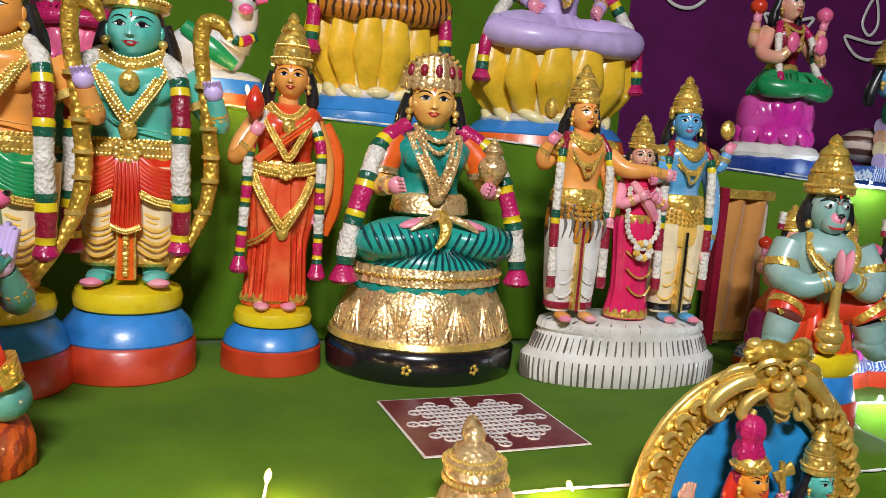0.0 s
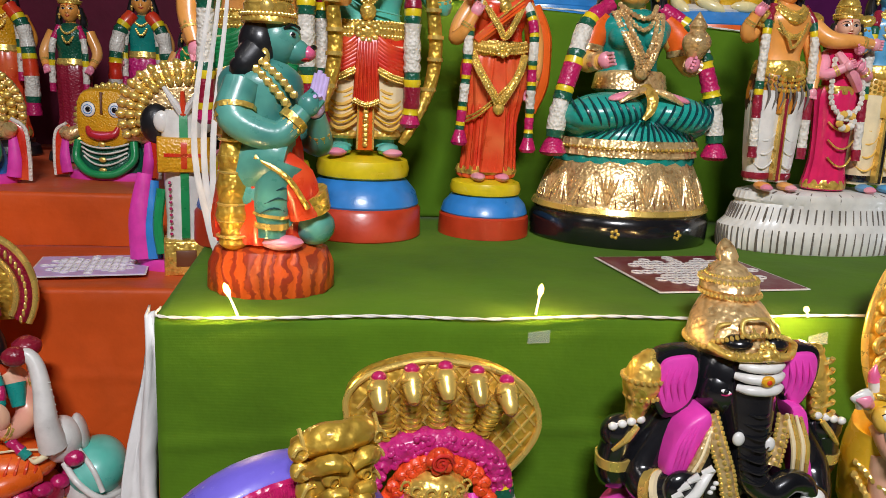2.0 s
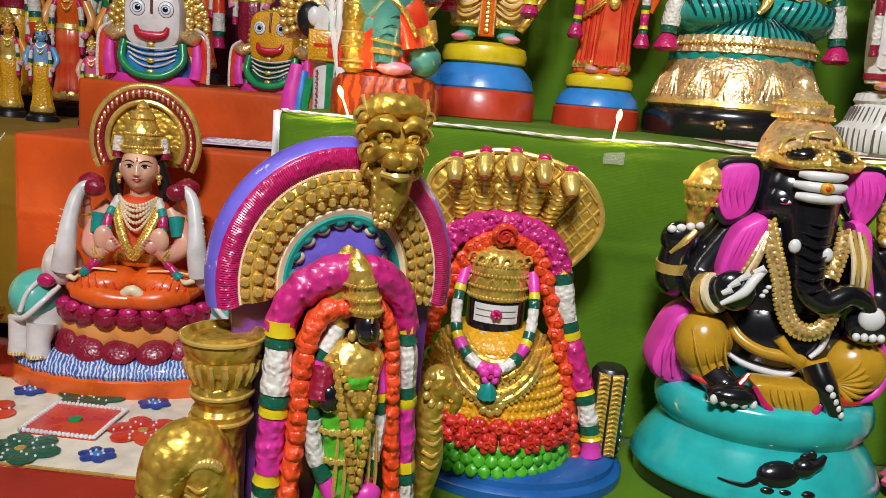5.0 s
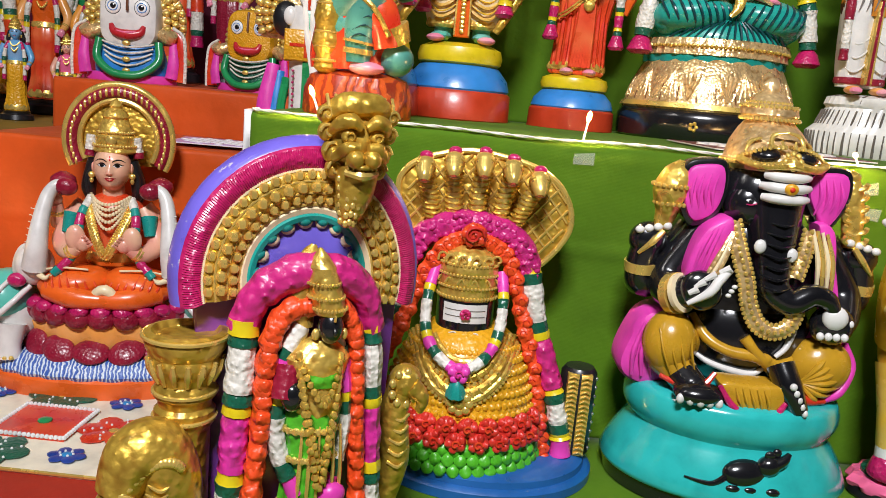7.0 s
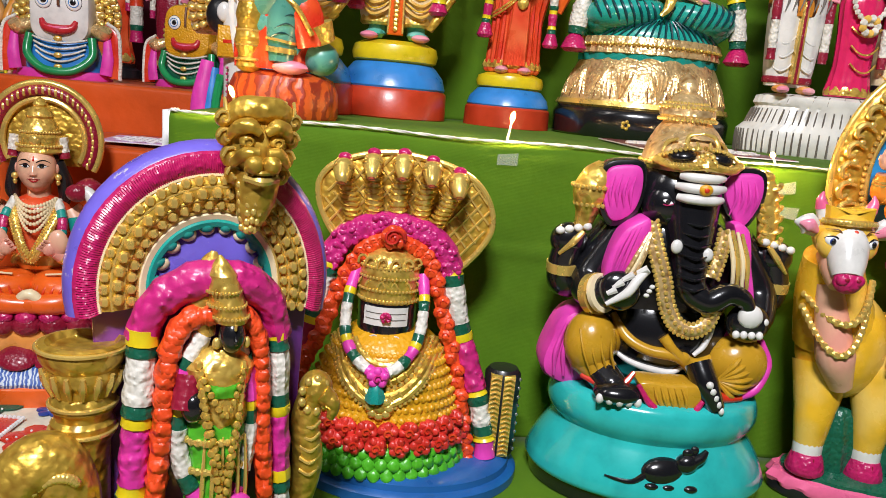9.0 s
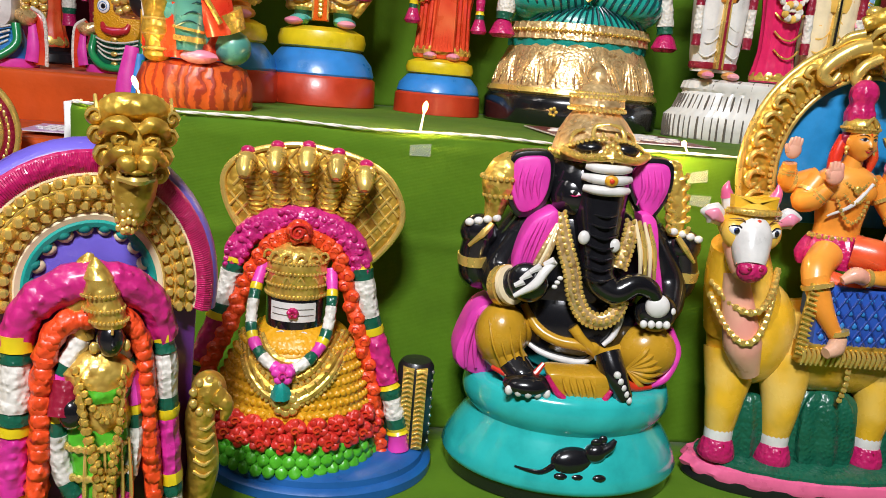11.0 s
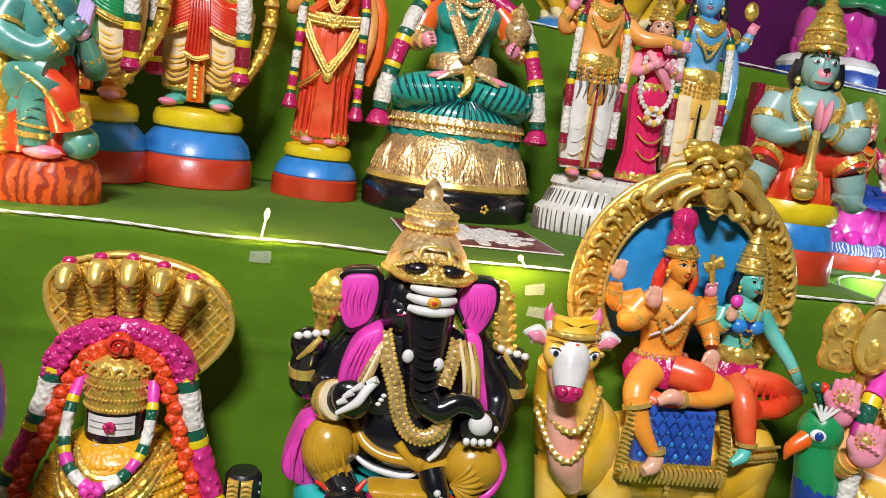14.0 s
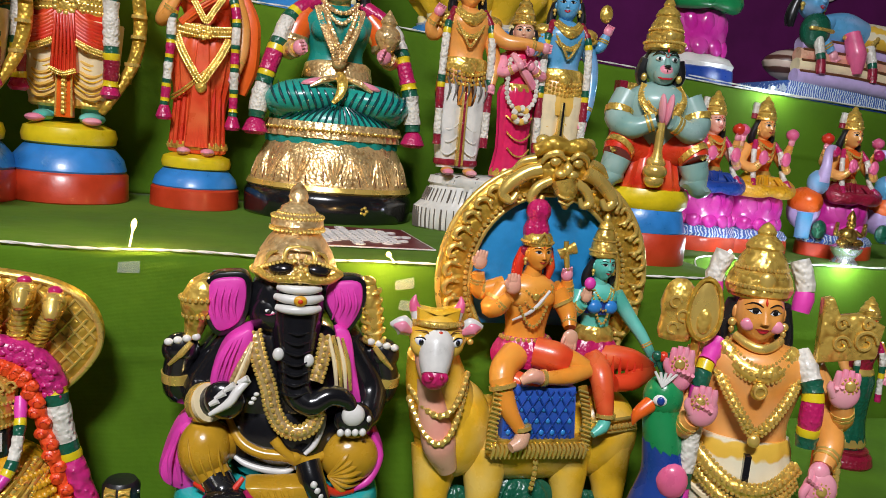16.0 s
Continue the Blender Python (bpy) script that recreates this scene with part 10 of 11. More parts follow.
# ---- upper step ----
def big_lotus_figure(lotus, drape, top, base_paints, w, fig=True):
    s = Sculpt()
    s.lathe(base_paints[0], [(w * 1.15, 0), (w * 1.18, 0.4), (w * 1.12, 2.6)], sy=0.7, seg=48)
    s.lathe(base_paints[1], [(w * 1.10, 2.4), (w * 1.12, 2.8), (w * 0.98, 4.6), (w * 0.9, 5.0)], sy=0.7, seg=48)
    s.lathe("white", [(w * 0.92, 4.8), (w * 0.94, 5.2), (w * 0.8, 6.2)], sy=0.7, seg=48, folds=10, depth=0.02)
    s.lathe(lotus, [(w * 0.62, 5), (w * 0.78, 8), (w * 0.92, 13), (w * 0.98, 17), (w * 0.9, 18)], sy=0.75, seg=48, soft=2)
    for row, count in ((0, 7), (1, 8)):
        for i in range(count):
            deg = 180 + 180 * (i + 0.5 * row) / 7 - (12 if row else 0)
            a, g = radians(deg), 0.96 if row else 1.0
            base, mid, tip = [(w * q * g * math.cos(a), w * q * 0.76 * g * math.sin(a), z) for q, z in ((0.66, 5.6), (0.93, 12), (1.0, 17.8))]
            s.tube("lotus_yellow", [base, mid, tip], [w * 0.12, w * 0.27, w * 0.15], 14, 6, squash=0.42)
            out = [tuple(np.array(q) + np.array((math.cos(a), math.sin(a), 0)) * w * 0.035) for q in (base, mid, tip)]
            s.tube(lotus, out, [w * 0.04, w * 0.18, w * 0.06], 14, 6, squash=0.42)
    petals(s, lotus, (0, 0), w * 0.86, 5.8, 12, (w * 0.2, 1.0, 1.0), 40, 0.72)
    for j in (-1, 1):
        s.tube(drape, [(j * 2, -2, 20.6), (j * w * 0.6, -w * 0.35, 20.4), (j * w * 0.95, -w * 0.4, 19.6), (j * w * 0.5, -w * 0.7, 18.6), (-j, -w * 0.72, 19)], [3.0, 3.2, 2.6, 2.2, 1.6], 14, 6)
    s.lathe(drape, [(w * 0.7, 17.6), (w * 0.75, 19), (w * 0.5, 22), (4.4, 24)], sy=0.75, seg=50, folds=15, depth=0.05)
    s.lathe(top, [(4.2, 23), (4.0, 26), (5.0, 30), (5.4, 33), (3.4, 35), (1.8, 36)], sy=0.75, seg=30, soft=2)
    for j in (-1, 1):
        limb(s, top, [(j * 5, 0, 33), (j * 8.4, -1, 28), (j * 6.4, -4, 25)], [1.9, 1.7, 1.1])
        s.garland([(j * 3.4, -1, 35), (j * 6.4, -3, 31), (j * w * 0.8, -4, 25), (j * w * 1.05, -5, 19), (j * w * 1.1, -5, 13)], 1.1, ROPE * 2)
        s.lathe("magenta", [(1.2, 0), (1.7, 0.5), (1.0, 2), (0.4, 2.6)], c=(j * w * 1.1, -5, 11), seg=10)
    face(s, (0, -0.8, 39.4), 3.2, top)
    crown(s, (0, 0, 41.6), 3.1, 8)
    s.beads("gold_smooth", vee((-3.4, -2, 34), (3.4, -2, 34), (0, -4.6, 25), 0.6), 0.5)
    return s


big_lotus_figure("lotus_cream", "tiger", "orange_skin", ("base_blue", "base_blue"), 9.8).finish("statue", pose(0.237, 1.29, TOP - 0.012), "orange seated statue on pale yellow lotus", "statue", "large lotus statues")
big_lotus_figure("lotus_cream", "lilac", "lilac", ("orange", "base_blue"), 13.2).finish("statue", pose(0.562, 1.31, TOP - 0.027), "lilac draped seated statue on large yellow lotus", "statue", "large lotus statues")
lotus_lady("lotus_magenta", "green", "fair_skin", "maroon", ("deep_blue", "white"), 38, False, 0.92).finish("statue", pose(0.962, 1.20, TOP - 0.045), "seated statue in green on glossy pink lotus", "statue", "large lotus statues")
lotus_lady("pink", "magenta", "peach_skin", "orange", ("base_red", "base_blue"), 26).finish("statue", pose(-0.215, 1.30, TOP + 0.009), "small pink seated statue on lotus", "statue", "large lotus statues")


def resting_calf():
    s = Sculpt()
    s.lathe("orange", [(6.4, 0), (6.6, 0.4), (6.2, 2.2)], sx=1.3, sy=0.6, seg=36)
    s.lathe("base_blue", [(6.0, 2.0), (6.2, 2.6), (5.4, 4.2)], sx=1.3, sy=0.6, seg=36)
    s.lathe("white", [(5.2, 4.0), (5.4, 4.6), (3.8, 5.4)], sx=1.3, sy=0.6, seg=36)
    s.ball("white", (-1, 0, 8), (5.6, 3.2, 3.8), 18, 12)
    s.tube("white", [(2.6, -1, 9), (4.0, -1.6, 12), (4.2, -2.4, 14.4)], [2.6, 2.0, 1.8], 14, 4)
    s.ball("white", (4.0, -3.0, 14.8), (1.7, 2.0, 1.9), 14, 9)
    s.ball("pink", (4.2, -4.8, 13.8), (1.0, 0.7, 0.8), 10, 7)
    for j in (-1, 1):
        s.ball("black", (4.0 + j * 1.1, -4.4, 15.4), (0.4, 0.25, 0.4), 8, 6)
        s.tube("gold_smooth", [(4.0 + j * 1.2, -2.4, 16.4), (4.0 + j * 1.7, -2.4, 18)], [0.5, 0.1], 8, 2)
        s.tube("pink", [(4.0 + j * 1.6, -2.4, 15.4), (4.0 + j * 3.2, -2.4, 15.6)], [0.6, 0.2], 8, 2)
    s.tube("green", [(-4, -2.6, 11), (0, -3.6, 8), (3, -3.4, 6)], [1.0, 1.4, 0.8], 10, 4, squash=0.5)
    s.garland([(1.6, -3.0, 11), (3.4, -4.0, 9.4), (5.6, -2.8, 10.4)], 0.7, ROPE)
    return s


resting_calf().finish("statue", pose(-0.015, 1.19, TOP), "white calf statue with garland on blue base", "statue", "animal statues")


def reclining_figure():
    s = Sculpt()
    s.slab("deep_blue", [(-1, 0), (40, 0), (40, 3), (-1, 3)], -9, 8, 0.5)
    s.slab("wave_blue", [(-1.4, 2.8), (40.4, 2.8), (40, 5.4), (-1, 5.6)], -9.6, 8, 0.5)
    for i in range(4):
        z = 6.6 + i * 2.3
        s.tube(("lilac", "cream", "fair_skin", "lilac")[i], [(0.5 + i * 0.7, -8.4 + i, z), (12, -9.0 + i, z + 0.3), (26, -9.0 + i, z - 0.1), (40, -8.4 + i, z + 0.2)], 1.6, 12, 5)
        s.tube("brown", [(1 + i * 0.7, -9.6 + i, z + 1.2), (13, -10.3 + i, z + 1.5), (27, -10.3 + i, z + 1.1), (40, -9.6 + i, z + 1.4)], 0.28, 8, 5)
    s.ball("snake_bed", (20, 0, 10), (21, 7, 5), 24, 12)
    s.tube("blue_skin", [(8, -3, 17), (13, -4, 18), (18, -4, 17.4)], [3.2, 3.8, 3.2], 16, 5)
    s.tube("silk_folds", [(17, -4, 17.4), (26, -5, 17), (38, -5, 16)], [3.2, 3.4, 2.4], 16, 5)
    limb(s, "blue_skin", [(9, -5, 19), (6.4, -7, 15.8), (8.4, -8, 12.6)], [1.6, 1.4, 1.0])
    s.ball("dark_green", (4.6, -7, 16.4), (3.2, 2.6, 3.6), 16, 10)
    s.tube("gold_smooth", ring_points((4.6, -9, 16.4), 2.6, 0.4, 12), 0.4, 8, 2, True)
    face(s, (5.4, -3.4, 23), 3.2, "blue_skin", 10)
    crown(s, (5.0, -2.8, 25.4), 3.1, 7)
    s.tube("pink", [(12.5, -8, 17), (13.5, -9.4, 12.6), (14.2, -9.6, 9)], [1.6, 2.0, 1.0], 12, 4)
    for x in (4.5, 17):
        s.garland([(x, -8.4, 15), (x + 0.6, -9.6, 11), (x + 0.8, -10.2, 7.6)], 0.95, [("garland_white", 1.2), ("dark_green", .4), ("maroon", 1.0)])
    s.beads("gold_smooth", [(11, -8, 16), (15, -9, 13.6), (19, -8, 17)], 0.5)
    s.beads("gold_smooth", [(22, -8.4, 17), (27, -9, 15), (33, -8.4, 16)], 0.6)
    return s


reclining_figure().finish("statue", pose(1.185, 1.27, TOP - 0.065, 0, 2.6, 0), "blue reclining figure on coiled striped serpent bed", "statue", "large lotus statues")

# ---- right bay ----
for x, dress, face_paint, el in ((0.775, "orange", "fair_skin", False), (0.828, "deep_blue", "fair_skin", False), (0.915, "marigold", "peach_skin", False), (1.075, "maroon", "peach_skin", True)):
    lotus_lady("lotus_magenta", dress, face_paint, "orange", h=24.2, elephants=el, wide=0.98).finish("statue", pose(x, 0.86 if x > 0.8 else 0.90, MID), "small seated goddess on pink lotus, red and blue base", "statue", "row of small lotus goddesses")


def green_saree_doll():
    s = small_doll("peach_skin", "dark_green", "maroon", 22, "maroon")
    return s


block("step_low_right", "green_cloth", (0.79, 0.47, LOW), (1.5, 0.755, 0.352), label="low dark green cloth covered block")
green_saree_doll().finish("doll", pose(0.925, 0.60, 0.352), "slim clay doll in dark green saree", "doll", "small standing dolls")


def silver_idol():
    s = Sculpt()
    s.lathe("silver", [(1.8, 0), (2.0, 0.3), (1.4, 1.0), (2.2, 2.0), (2.4, 2.6), (1.6, 3.0)], seg=24)
    s.ball("brass", (0, 0, 4.2), (1.5, 1.1, 1.6), 12, 8)
    for j in (-1, 1):
        s.tube("brass", [(j * 1.2, 0, 5), (j * 2.4, -0.2, 4.6), (j * 2.5, -0.4, 6.4)], [0.4, 0.36, 0.3], 8, 4)
        s.ball("brass", (j * 1.4, -0.6, 3.4), (0.9, 0.8, 0.6), 8, 6)
    s.ball("brass", (0, -0.3, 6.2), (0.7, 0.7, 0.8), 10, 7)
    s.lathe("brass", [(0.7, 0), (0.6, 0.6), (0.3, 1.2), (0.02, 1.6)], c=(0, -0.2, 6.8), seg=12)
    return s


silver_idol().finish("figurine", pose(1.035, 0.785, MID), "tiny brass idol on a silver cup", "figurine")

# ---- mats, board, cloths ----
def kolam_mat(name, m, w, d, ground, label, seed):
    """A printed mat with a symmetric looped line drawing; drawn in raised strokes."""
    s = Sculpt()
    hw, hd = w * 50, d * 50
    out = [(-hw, -hd), (hw, -hd), (hw, hd), (-hw, hd)]
    s.add("white", [(x, y, 0) for x, y in out] + [(x, y, 0.12) for x, y in out], [(0, 1, 5, 4), (1, 2, 6, 5), (2, 3, 7, 6), (3, 0, 4, 7), (3, 2, 1, 0), (4, 5, 6, 7)])
    i = 0.25
    out = [(-hw + i, -hd + i), (hw - i, -hd + i), (hw - i, hd - i), (-hw + i, hd - i)]
    s.add(ground, [(x, y, 0.12) for x, y in out] + [(x, y, 0.17) for x, y in out], [(0, 1, 5, 4), (1, 2, 6, 5), (2, 3, 7, 6), (3, 0, 4, 7), (4, 5, 6, 7)])
    mat = s.finish(name, m, label, "mat")
    k = Sculpt()
    r = min(hw, hd) / 8.2
    sx = hw / hd
    for gx in range(-6, 7):
        for gy in range(-6, 7):
            if abs(gx) + abs(gy) > 8 or (abs(abs(gx) - abs(gy)) > 2 and max(abs(gx), abs(gy)) > 3 and min(abs(gx), abs(gy)) > 0):
                continue
            if max(abs(gx), abs(gy)) > 4 and abs(abs(gx) - abs(gy)) < 2:
                continue
            c = (gx * r * 1.12 * sx, gy * r * 1.12, 0.2)
            k.tube("white", [(c[0] + r * 0.62 * sx * math.cos(t), c[1] + r * 0.62 * math.sin(t), 0.2) for t in [j * math.pi / 4 for j in range(8)]], r * 0.15, 5, 2, True, 0.4)
            k.ball("white", c, (r * 0.16, r * 0.16, 0.05), 6, 4)
    part("line_drawing", k, mat, "fine white looped drawing")
    return mat


kolam_mat("mat", pose(0.270, 0.735, MID + 0.003, 0, 0, 5), 0.178, 0.158, "mat_maroon", "maroon printed mat with white looped pattern", 1)
kolam_mat("mat", pose(-0.47, 1.06, 0.512, 0, 0, 8), 0.15, 0.12, "lilac", "pale printed mat on orange cloth", 2)


def beaded_board():
    root = Sculpt()
    w, d = 17.0, 11.3
    out = [(-w, -d), (w, -d), (w, d), (-w, d)]
    root.add("board_cream", [(x, y, 0) for x, y in out] + [(x, y, 0.5) for x, y in out], [(0, 1, 5, 4), (1, 2, 6, 5), (2, 3, 7, 6), (3, 0, 4, 7), (3, 2, 1, 0), (4, 5, 6, 7)])
    ob = root.finish("floor_board", pose(-0.583, 0.694, 0.171), "cream board with red, green and blue beaded motifs", "board")
    e = Sculpt()
    for a, b in zip(out, out[1:] + out[:1]):
        e.tube("gold_smooth", [(a[0], a[1], 0.4), (b[0], b[1], 0.4)], 0.22, 6, 1)
    part("edge_trim", e, ob, "thin gold edge trim")
    c = Sculpt()
    c.slab("red", [(-4.6, 0), (4.6, 0), (4.6, 0.4), (-4.6, 0.4)], -4.2, 4.2, 0.05)
    q = part("motif", c, ob, "red square motif", pose(0.02, 0, 0.005))
    b = Sculpt()
    b.beads("eye_white", [(-4.6, -4.2, 0.5), (4.6, -4.2, 0.5), (4.6, 4.2, 0.5), (-4.6, 4.2, 0.5), (-4.6, -4.2, 0.5)], 0.3, 0.55, 1)
    b.ball("green", (0, 0, 0.5), (0.9, 0.9, 0.3), 10, 5)
    part("bead_border", b, q, "white pearl border")
    for cx, cy, paint_name in ((-10.5, 0, "red"), (11.0, -0.5, "red"), (0, 8.0, "dark_green"), (0, -8.2, "dark_green"), (-8.5, 7.6, "deep_blue"), (8.8, 7.6, "deep_blue"), (8.8, -7.6, "deep_blue"), (-8.8, -7.6, "deep_blue")):
        f = Sculpt()
        small = paint_name == "deep_blue"
        n = 6
        for i in range(n):
            a = 2 * math.pi * i / n
            rr = 1.3 if small else 2.7
            f.ball(paint_name, (rr * math.cos(a), rr * 0.8 * math.sin(a), 0.25), (rr * 0.75, rr * 0.62, 0.2), 10, 5, (0, 0, math.degrees(a)))
            for j in range(3 if not small else 1):
                f.ball("eye_white", (rr * (0.6 + 0.35 * j) * math.cos(a + 0.2 * j), rr * 0.8 * (0.6 + 0.35 * j) * math.sin(a + 0.2 * j), 0.48), 0.17, 6, 4)
        f.ball("sky_blue" if small else "gold_smooth", (0, 0, 0.3), (0.7, 0.7, 0.25), 10, 5)
        part("motif", f, ob, "beaded flower motif", pose(cx / 100, cy / 100, 0.005))


beaded_board()


def oil_lamp():
    s = Sculpt()
    s.lathe("brass", [(3.2, 0), (3.3, 0.4), (2.2, 1.0), (0.9, 1.8), (0.7, 4.2), (1.0, 4.6), (0.7, 5.0), (0.8, 7.2), (1.4, 7.8), (3.4, 8.6), (3.9, 9.6), (4.0, 9.9), (3.6, 9.8), (3.2, 9.0), (0.1, 8.6)], seg=32)
    return s


oil_lamp().finish("oil_lamp", pose(-0.765, 0.80, 0.172), "small brass oil lamp on a turned stem", "lamp")


def gold_pot():
    s = Sculpt()
    s.lathe("brass", [(6, 0), (7, 0.6), (5, 3), (8, 8), (10, 14), (9.4, 19), (6, 22.5), (5.2, 24), (7, 25.4), (7.2, 26), (5.4, 25.4), (4.6, 23)], seg=36, soft=2)
    return s


gold_pot().finish("pot", pose(-0.985, 0.94, 0.172), "large round brass pot", "pot")

# silk hanging beside the praying statue
rows = []
for i in range(13):
    z = 0.842 - 0.245 * i / 12
    rows.append([(0.752 + 0.09 * j / 10 + 0.002 * math.sin(i * 0.9), 1.035 + 0.008 * math.sin(j * 1.4 + i * 0.2), z) for j in range(11)])
silk = sheet("silk_cloth", "copper_silk", rows, "", "", 0.004)
tagged(silk, "folded copper silk cloth with gold bands, hanging", "cloth")
for z in (0.835, 0.61):
    b = Sculpt()
    b.slab("gold", [(75.2, z * 100 - 0.7), (84.2, z * 100 - 0.7), (84.2, z * 100 + 0.7), (75.2, z * 100 + 0.7)], 102.4, 102.9, 0.1)
    part("gold_band", b, silk, "woven gold band")
b = Sculpt()
b.slab("maroon", [(74.2, 59.5), (75.6, 59.5), (75.6, 84.4), (74.2, 84.4)], 102.2, 104.4, 0.3)
part("border", b, silk, "dark maroon border")

# white lining that shows at the end of the green cloth
rows = []
for i in range(15):
    z = MID + 0.002 - 0.43 * i / 14
    rows.append([(-0.287 - 0.06 * (j / 6) * (0.15 + i / 14) + 0.002 * math.sin(i), 0.578 + 0.012 * math.sin(j * 1.3 + i * 0.5) + 0.02 * j / 6, max(z, 0.175)) for j in range(7)])
tagged(sheet("cloth_lining", "white_cloth", rows, "", "", 0.002), "white cloth lining hanging at a green cloth edge", "cloth")


def net_streamer():
    s = Sculpt()
    for i in range(3):
        s.tube("white", [(-0.4 * i, 1 + i, 45), (-1.2 + 0.6 * i, i, 30), (-3.4 + 0.9 * i, 0.5 * i, 14), (-2.0 + 0.3 * i, 0, 4), (-1 + 0.3 * i, -0.3 * i, 0.3)], [0.26, 0.18, 0.3, 0.36, 0.2], 8, 6, squash=0.25)
    return s


net_streamer().finish("streamer", pose(-0.245, 0.755, MID), "crumpled white net streamer standing on cloth edge", "streamer")

# ---- string lights ----
def string_light(label, pts, bulbs, flame, watts, colour, twist=0.0010):
    """A twisted white wire with bulbs; pts and bulbs in metres. A bulb: base place, tip place."""
    wire = Sculpt()
    path = smooth_path([(x * 100, y * 100, z * 100) for x, y, z in pts], 16)
    for ph in (0, math.pi):
        wire.tube("plastic_white", [p + 100 * twist * np.array((0, 0.6 * math.cos(i * 0.9 + ph), math.sin(i * 0.9 + ph) * 0.7)) for i, p in enumerate(path)], 0.085, 6, 1)
    ob = wire.finish("string_light", Matrix.Identity(4), label, "string light")
    for a, b in bulbs:
        a, b = np.array(a) * 100, np.array(b) * 100
        t = Sculpt()
        t.tube("plastic_white", [a, a + (b - a) * 0.62], [0.13, 0.10], 10, 1)
        tube = part("bulb", t, ob, "white candle shaped bulb")
        f = Sculpt()
        d = (b - a) / np.linalg.norm(b - a)
        f.tube(flame, [a + (b - a) * 0.6, a + (b - a) * 0.74, a + (b - a) * 0.9, b], [0.12, 0.27, 0.24, 0.05], 12, 4)
        part("flame", f, tube, "glowing tip")
        q = (b + d * 0.7) / 100
        bulb_lamp("bulb_lamp", (q[0], q[1] - 0.010, q[2] - 0.010), watts, colour)


E_Z = MID + 0.003
string_light("twisted white wire with warm candle bulbs along cloth edge",
             [(-0.285, 0.60, E_Z), (-0.278, 0.573, E_Z), (-0.2, 0.572, E_Z - 0.001), (-0.1, 0.574, E_Z), (0.0, 0.571, E_Z - 0.002), (0.1, 0.573, E_Z), (0.2, 0.572, E_Z - 0.002), (0.3, 0.574, E_Z), (0.42, 0.572, E_Z), (0.6, 0.573, E_Z), (0.70, 0.578, E_Z)],
             [((-0.218, 0.575, E_Z), (-0.229, 0.576, E_Z + 0.028)), ((0.040, 0.578, E_Z), (0.044, 0.579, E_Z + 0.028)), ((0.300, 0.570, E_Z), (0.290, 0.560, E_Z + 0.012))],
             "warm_flame", 0.45, (1.0, 0.62, 0.25))
T_Z = TOP + 0.003
string_light("twisted white wire with a warm bulb along upper cloth edge",
             [(x, 1.082, T_Z - 0.046 * x + 0.002 * math.sin(x * 30)) for x in (-0.28, -0.15, 0, 0.12, 0.25, 0.4, 0.55, 0.7, 0.85, 1.0, 1.3, 1.7)],
             [((0.035, 1.08, T_Z), (0.030, 1.075, T_Z + 0.028))], "warm_flame", 0.45, (1.0, 0.62, 0.25))
string_light("thin white wire with cool white bulbs along dark cloth",
             [(0.70, 0.58, E_Z), (0.722, 0.60, E_Z - 0.03), (0.735, 0.70, E_Z - 0.01), (0.78, 0.757, E_Z), (0.9, 0.757, E_Z - 0.003), (1.05, 0.756, E_Z - 0.002), (1.3, 0.757, E_Z)],
             [((0.812, 0.757, E_Z), (0.815, 0.750, E_Z + 0.012)), ((1.005, 0.757, E_Z - 0.003), (1.009, 0.750, E_Z + 0.008))], "cool_led", 0.6, (0.75, 0.88, 1.0))
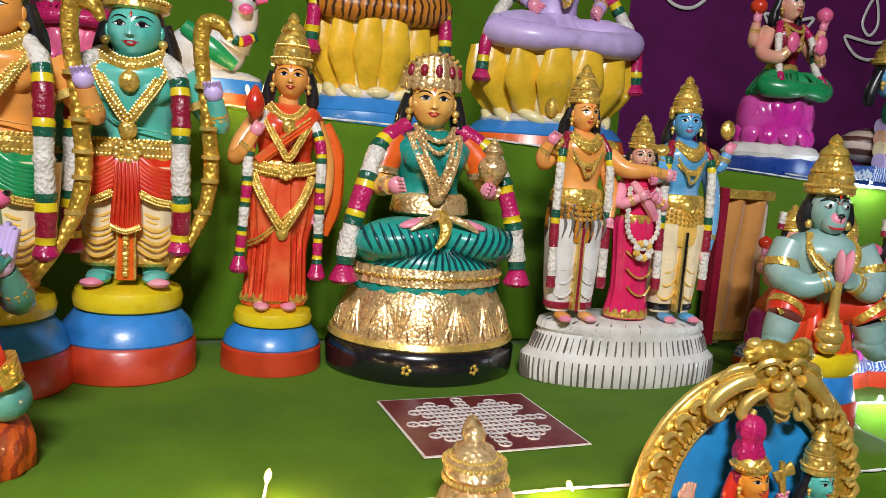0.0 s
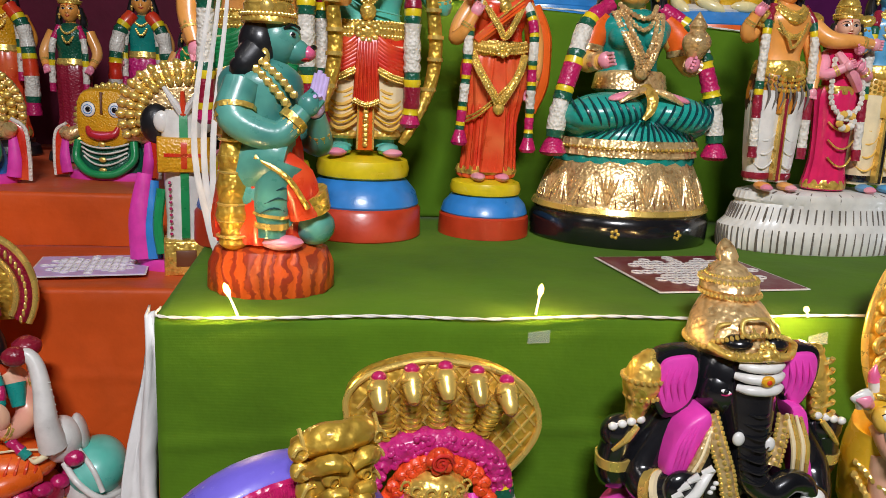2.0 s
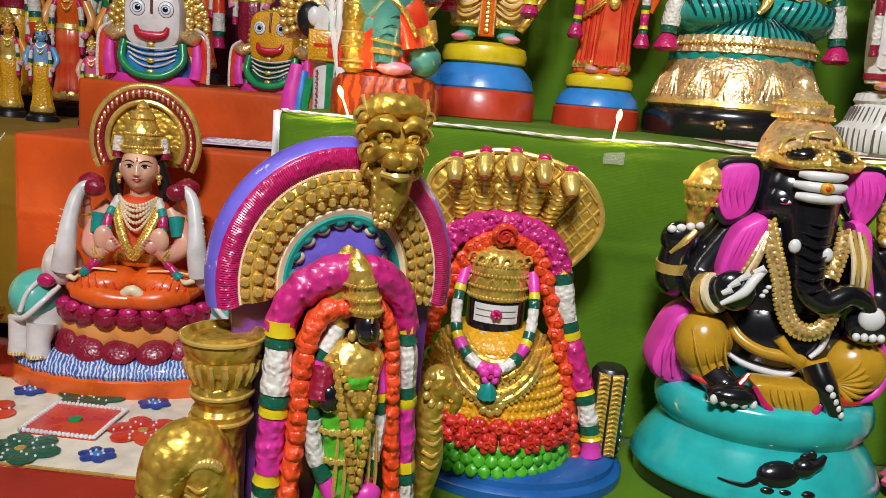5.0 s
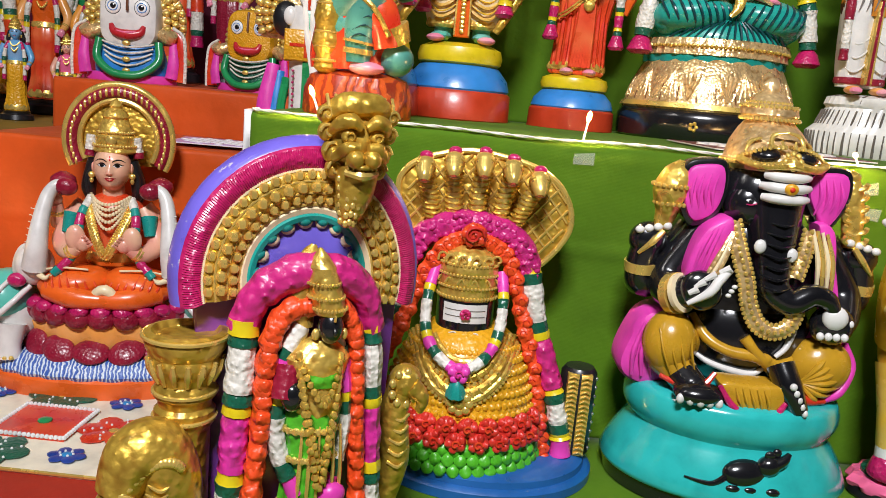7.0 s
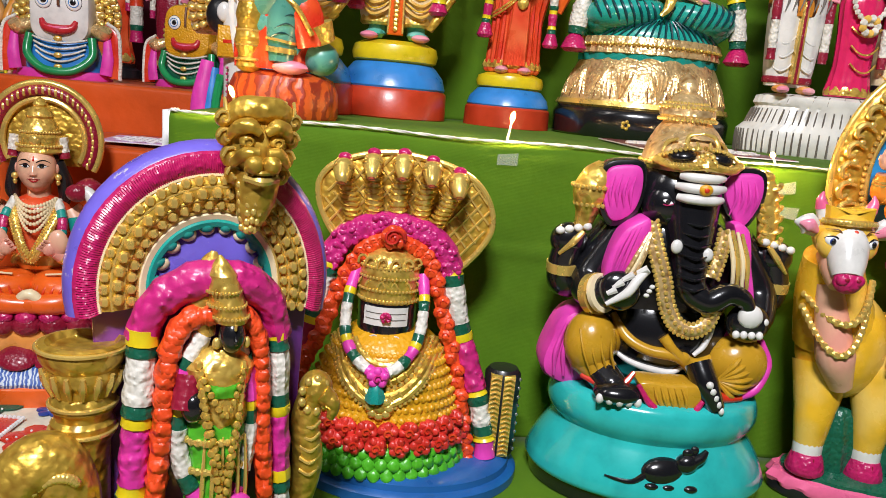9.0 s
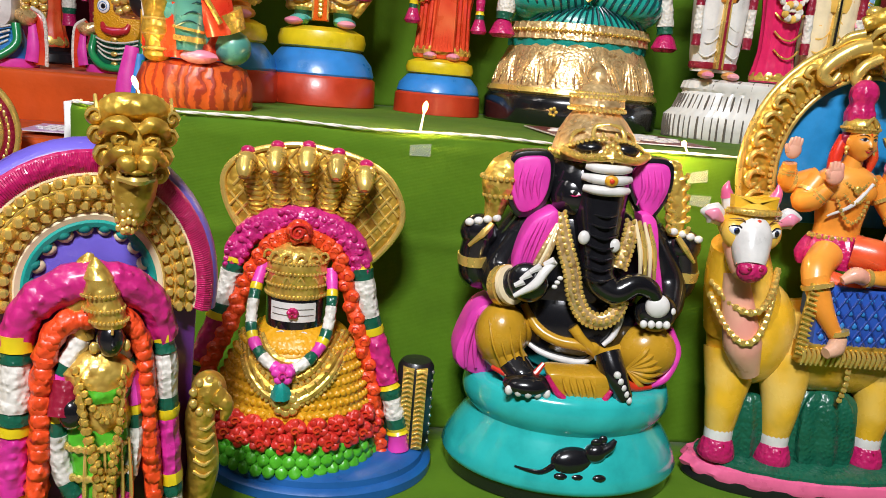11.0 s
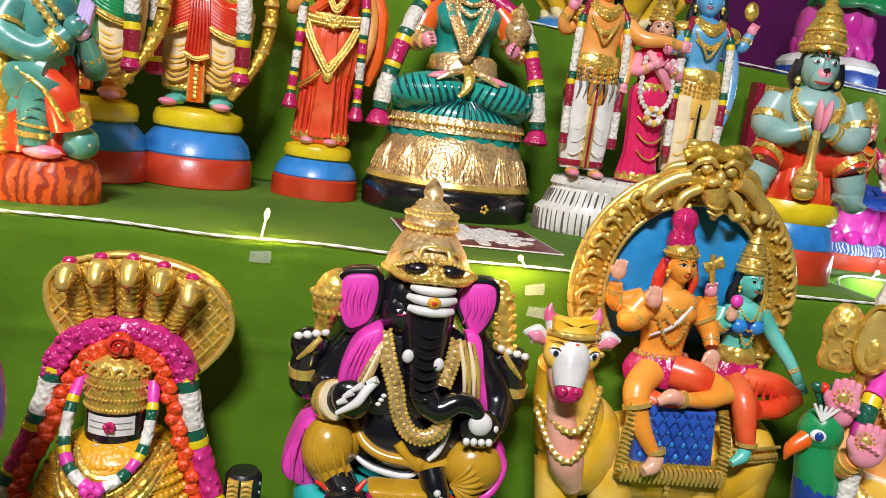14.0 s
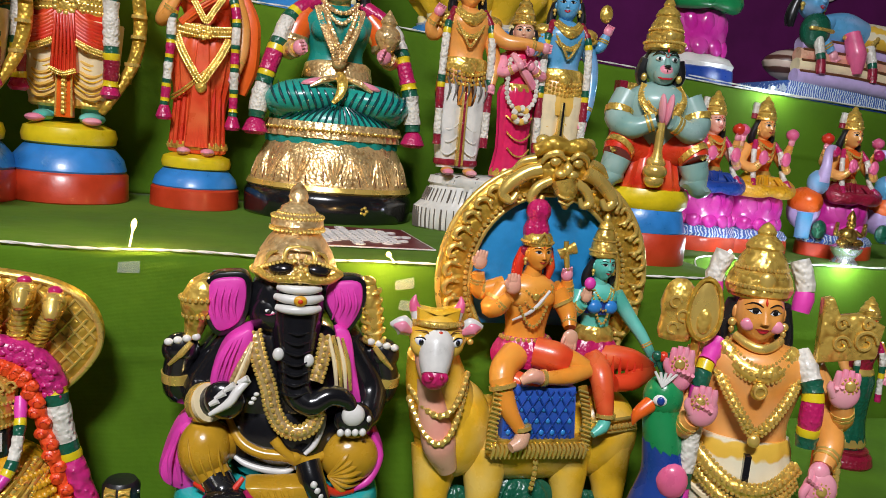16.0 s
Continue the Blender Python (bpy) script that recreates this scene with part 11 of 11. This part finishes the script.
string_light("thin white wire with a cool white bulb along upper cloth",
             [(0.9, 1.079, T_Z - 0.037), (1.1, 1.079, T_Z - 0.049), (1.5, 1.079, T_Z - 0.065)],
             [((1.07, 1.078, T_Z - 0.048), (1.071, 1.07, T_Z - 0.040))], "cool_led", 0.6, (0.75, 0.88, 1.0))
string_light("thin white wire lying along low green block",
             [(0.80, 0.468, 0.354), (0.95, 0.467, 0.352), (1.2, 0.468, 0.354)], [], "cool_led", 0.0, (1, 1, 1))
string_light("thin white wire with a warm bulb across the brass pot",
             [(-0.99, 0.86, 0.22), (-0.93, 0.845, 0.30), (-0.86, 0.84, 0.372), (-0.83, 0.90, 0.44), (-0.82, 0.965, 0.503)],
             [((-0.872, 0.838, 0.360), (-0.868, 0.834, 0.386))], "warm_flame", 0.5, (1.0, 0.58, 0.20))
for x, z in ((0.041, 0.572), (0.312, 0.568), (0.318, 0.545)):
    t = Sculpt()
    t.slab("clear_tape", [(-1.0, -0.5), (1.0, -0.6), (1.1, 0.6), (-0.9, 0.5)], -0.05, 0.02, 0)
    t.finish("adhesive_tape", pose(x, 0.568, z, 0, random.uniform(-12, 12), 0), "small strip of clear sticky tape on cloth", "tape", "tape strips")

# chalk-white lamp outlines on the purple wall
d = Sculpt()
for cx, cz, k in ((137.5, 124.5, 1.0), (163.5, 121.5, 1.1), (107, 128, 1.0)):
    d.tube("white", [(cx - 7 * k, 171.3, cz + 2 * k), (cx - 3 * k, 171.3, cz - 2 * k), (cx + 3 * k, 171.3, cz - 2.2 * k), (cx + 8 * k, 171.3, cz + 2.6 * k), (cx + 2 * k, 171.3, cz + 1.4 * k), (cx - 3 * k, 171.3, cz + 1.8 * k)], 0.42, 8, 5, True, 0.5)
    d.tube("white", [(cx, 171.3, cz + 3 * k), (cx - 2.4 * k, 171.3, cz + 6 * k), (cx + 0.4 * k, 171.3, cz + 12 * k), (cx + 2.2 * k, 171.3, cz + 6 * k)], 0.42, 8, 5, True, 0.5)
d.finish("wall_drawing", Matrix.Identity(4), "white lamp outlines drawn on purple wall", "", "", "structure")
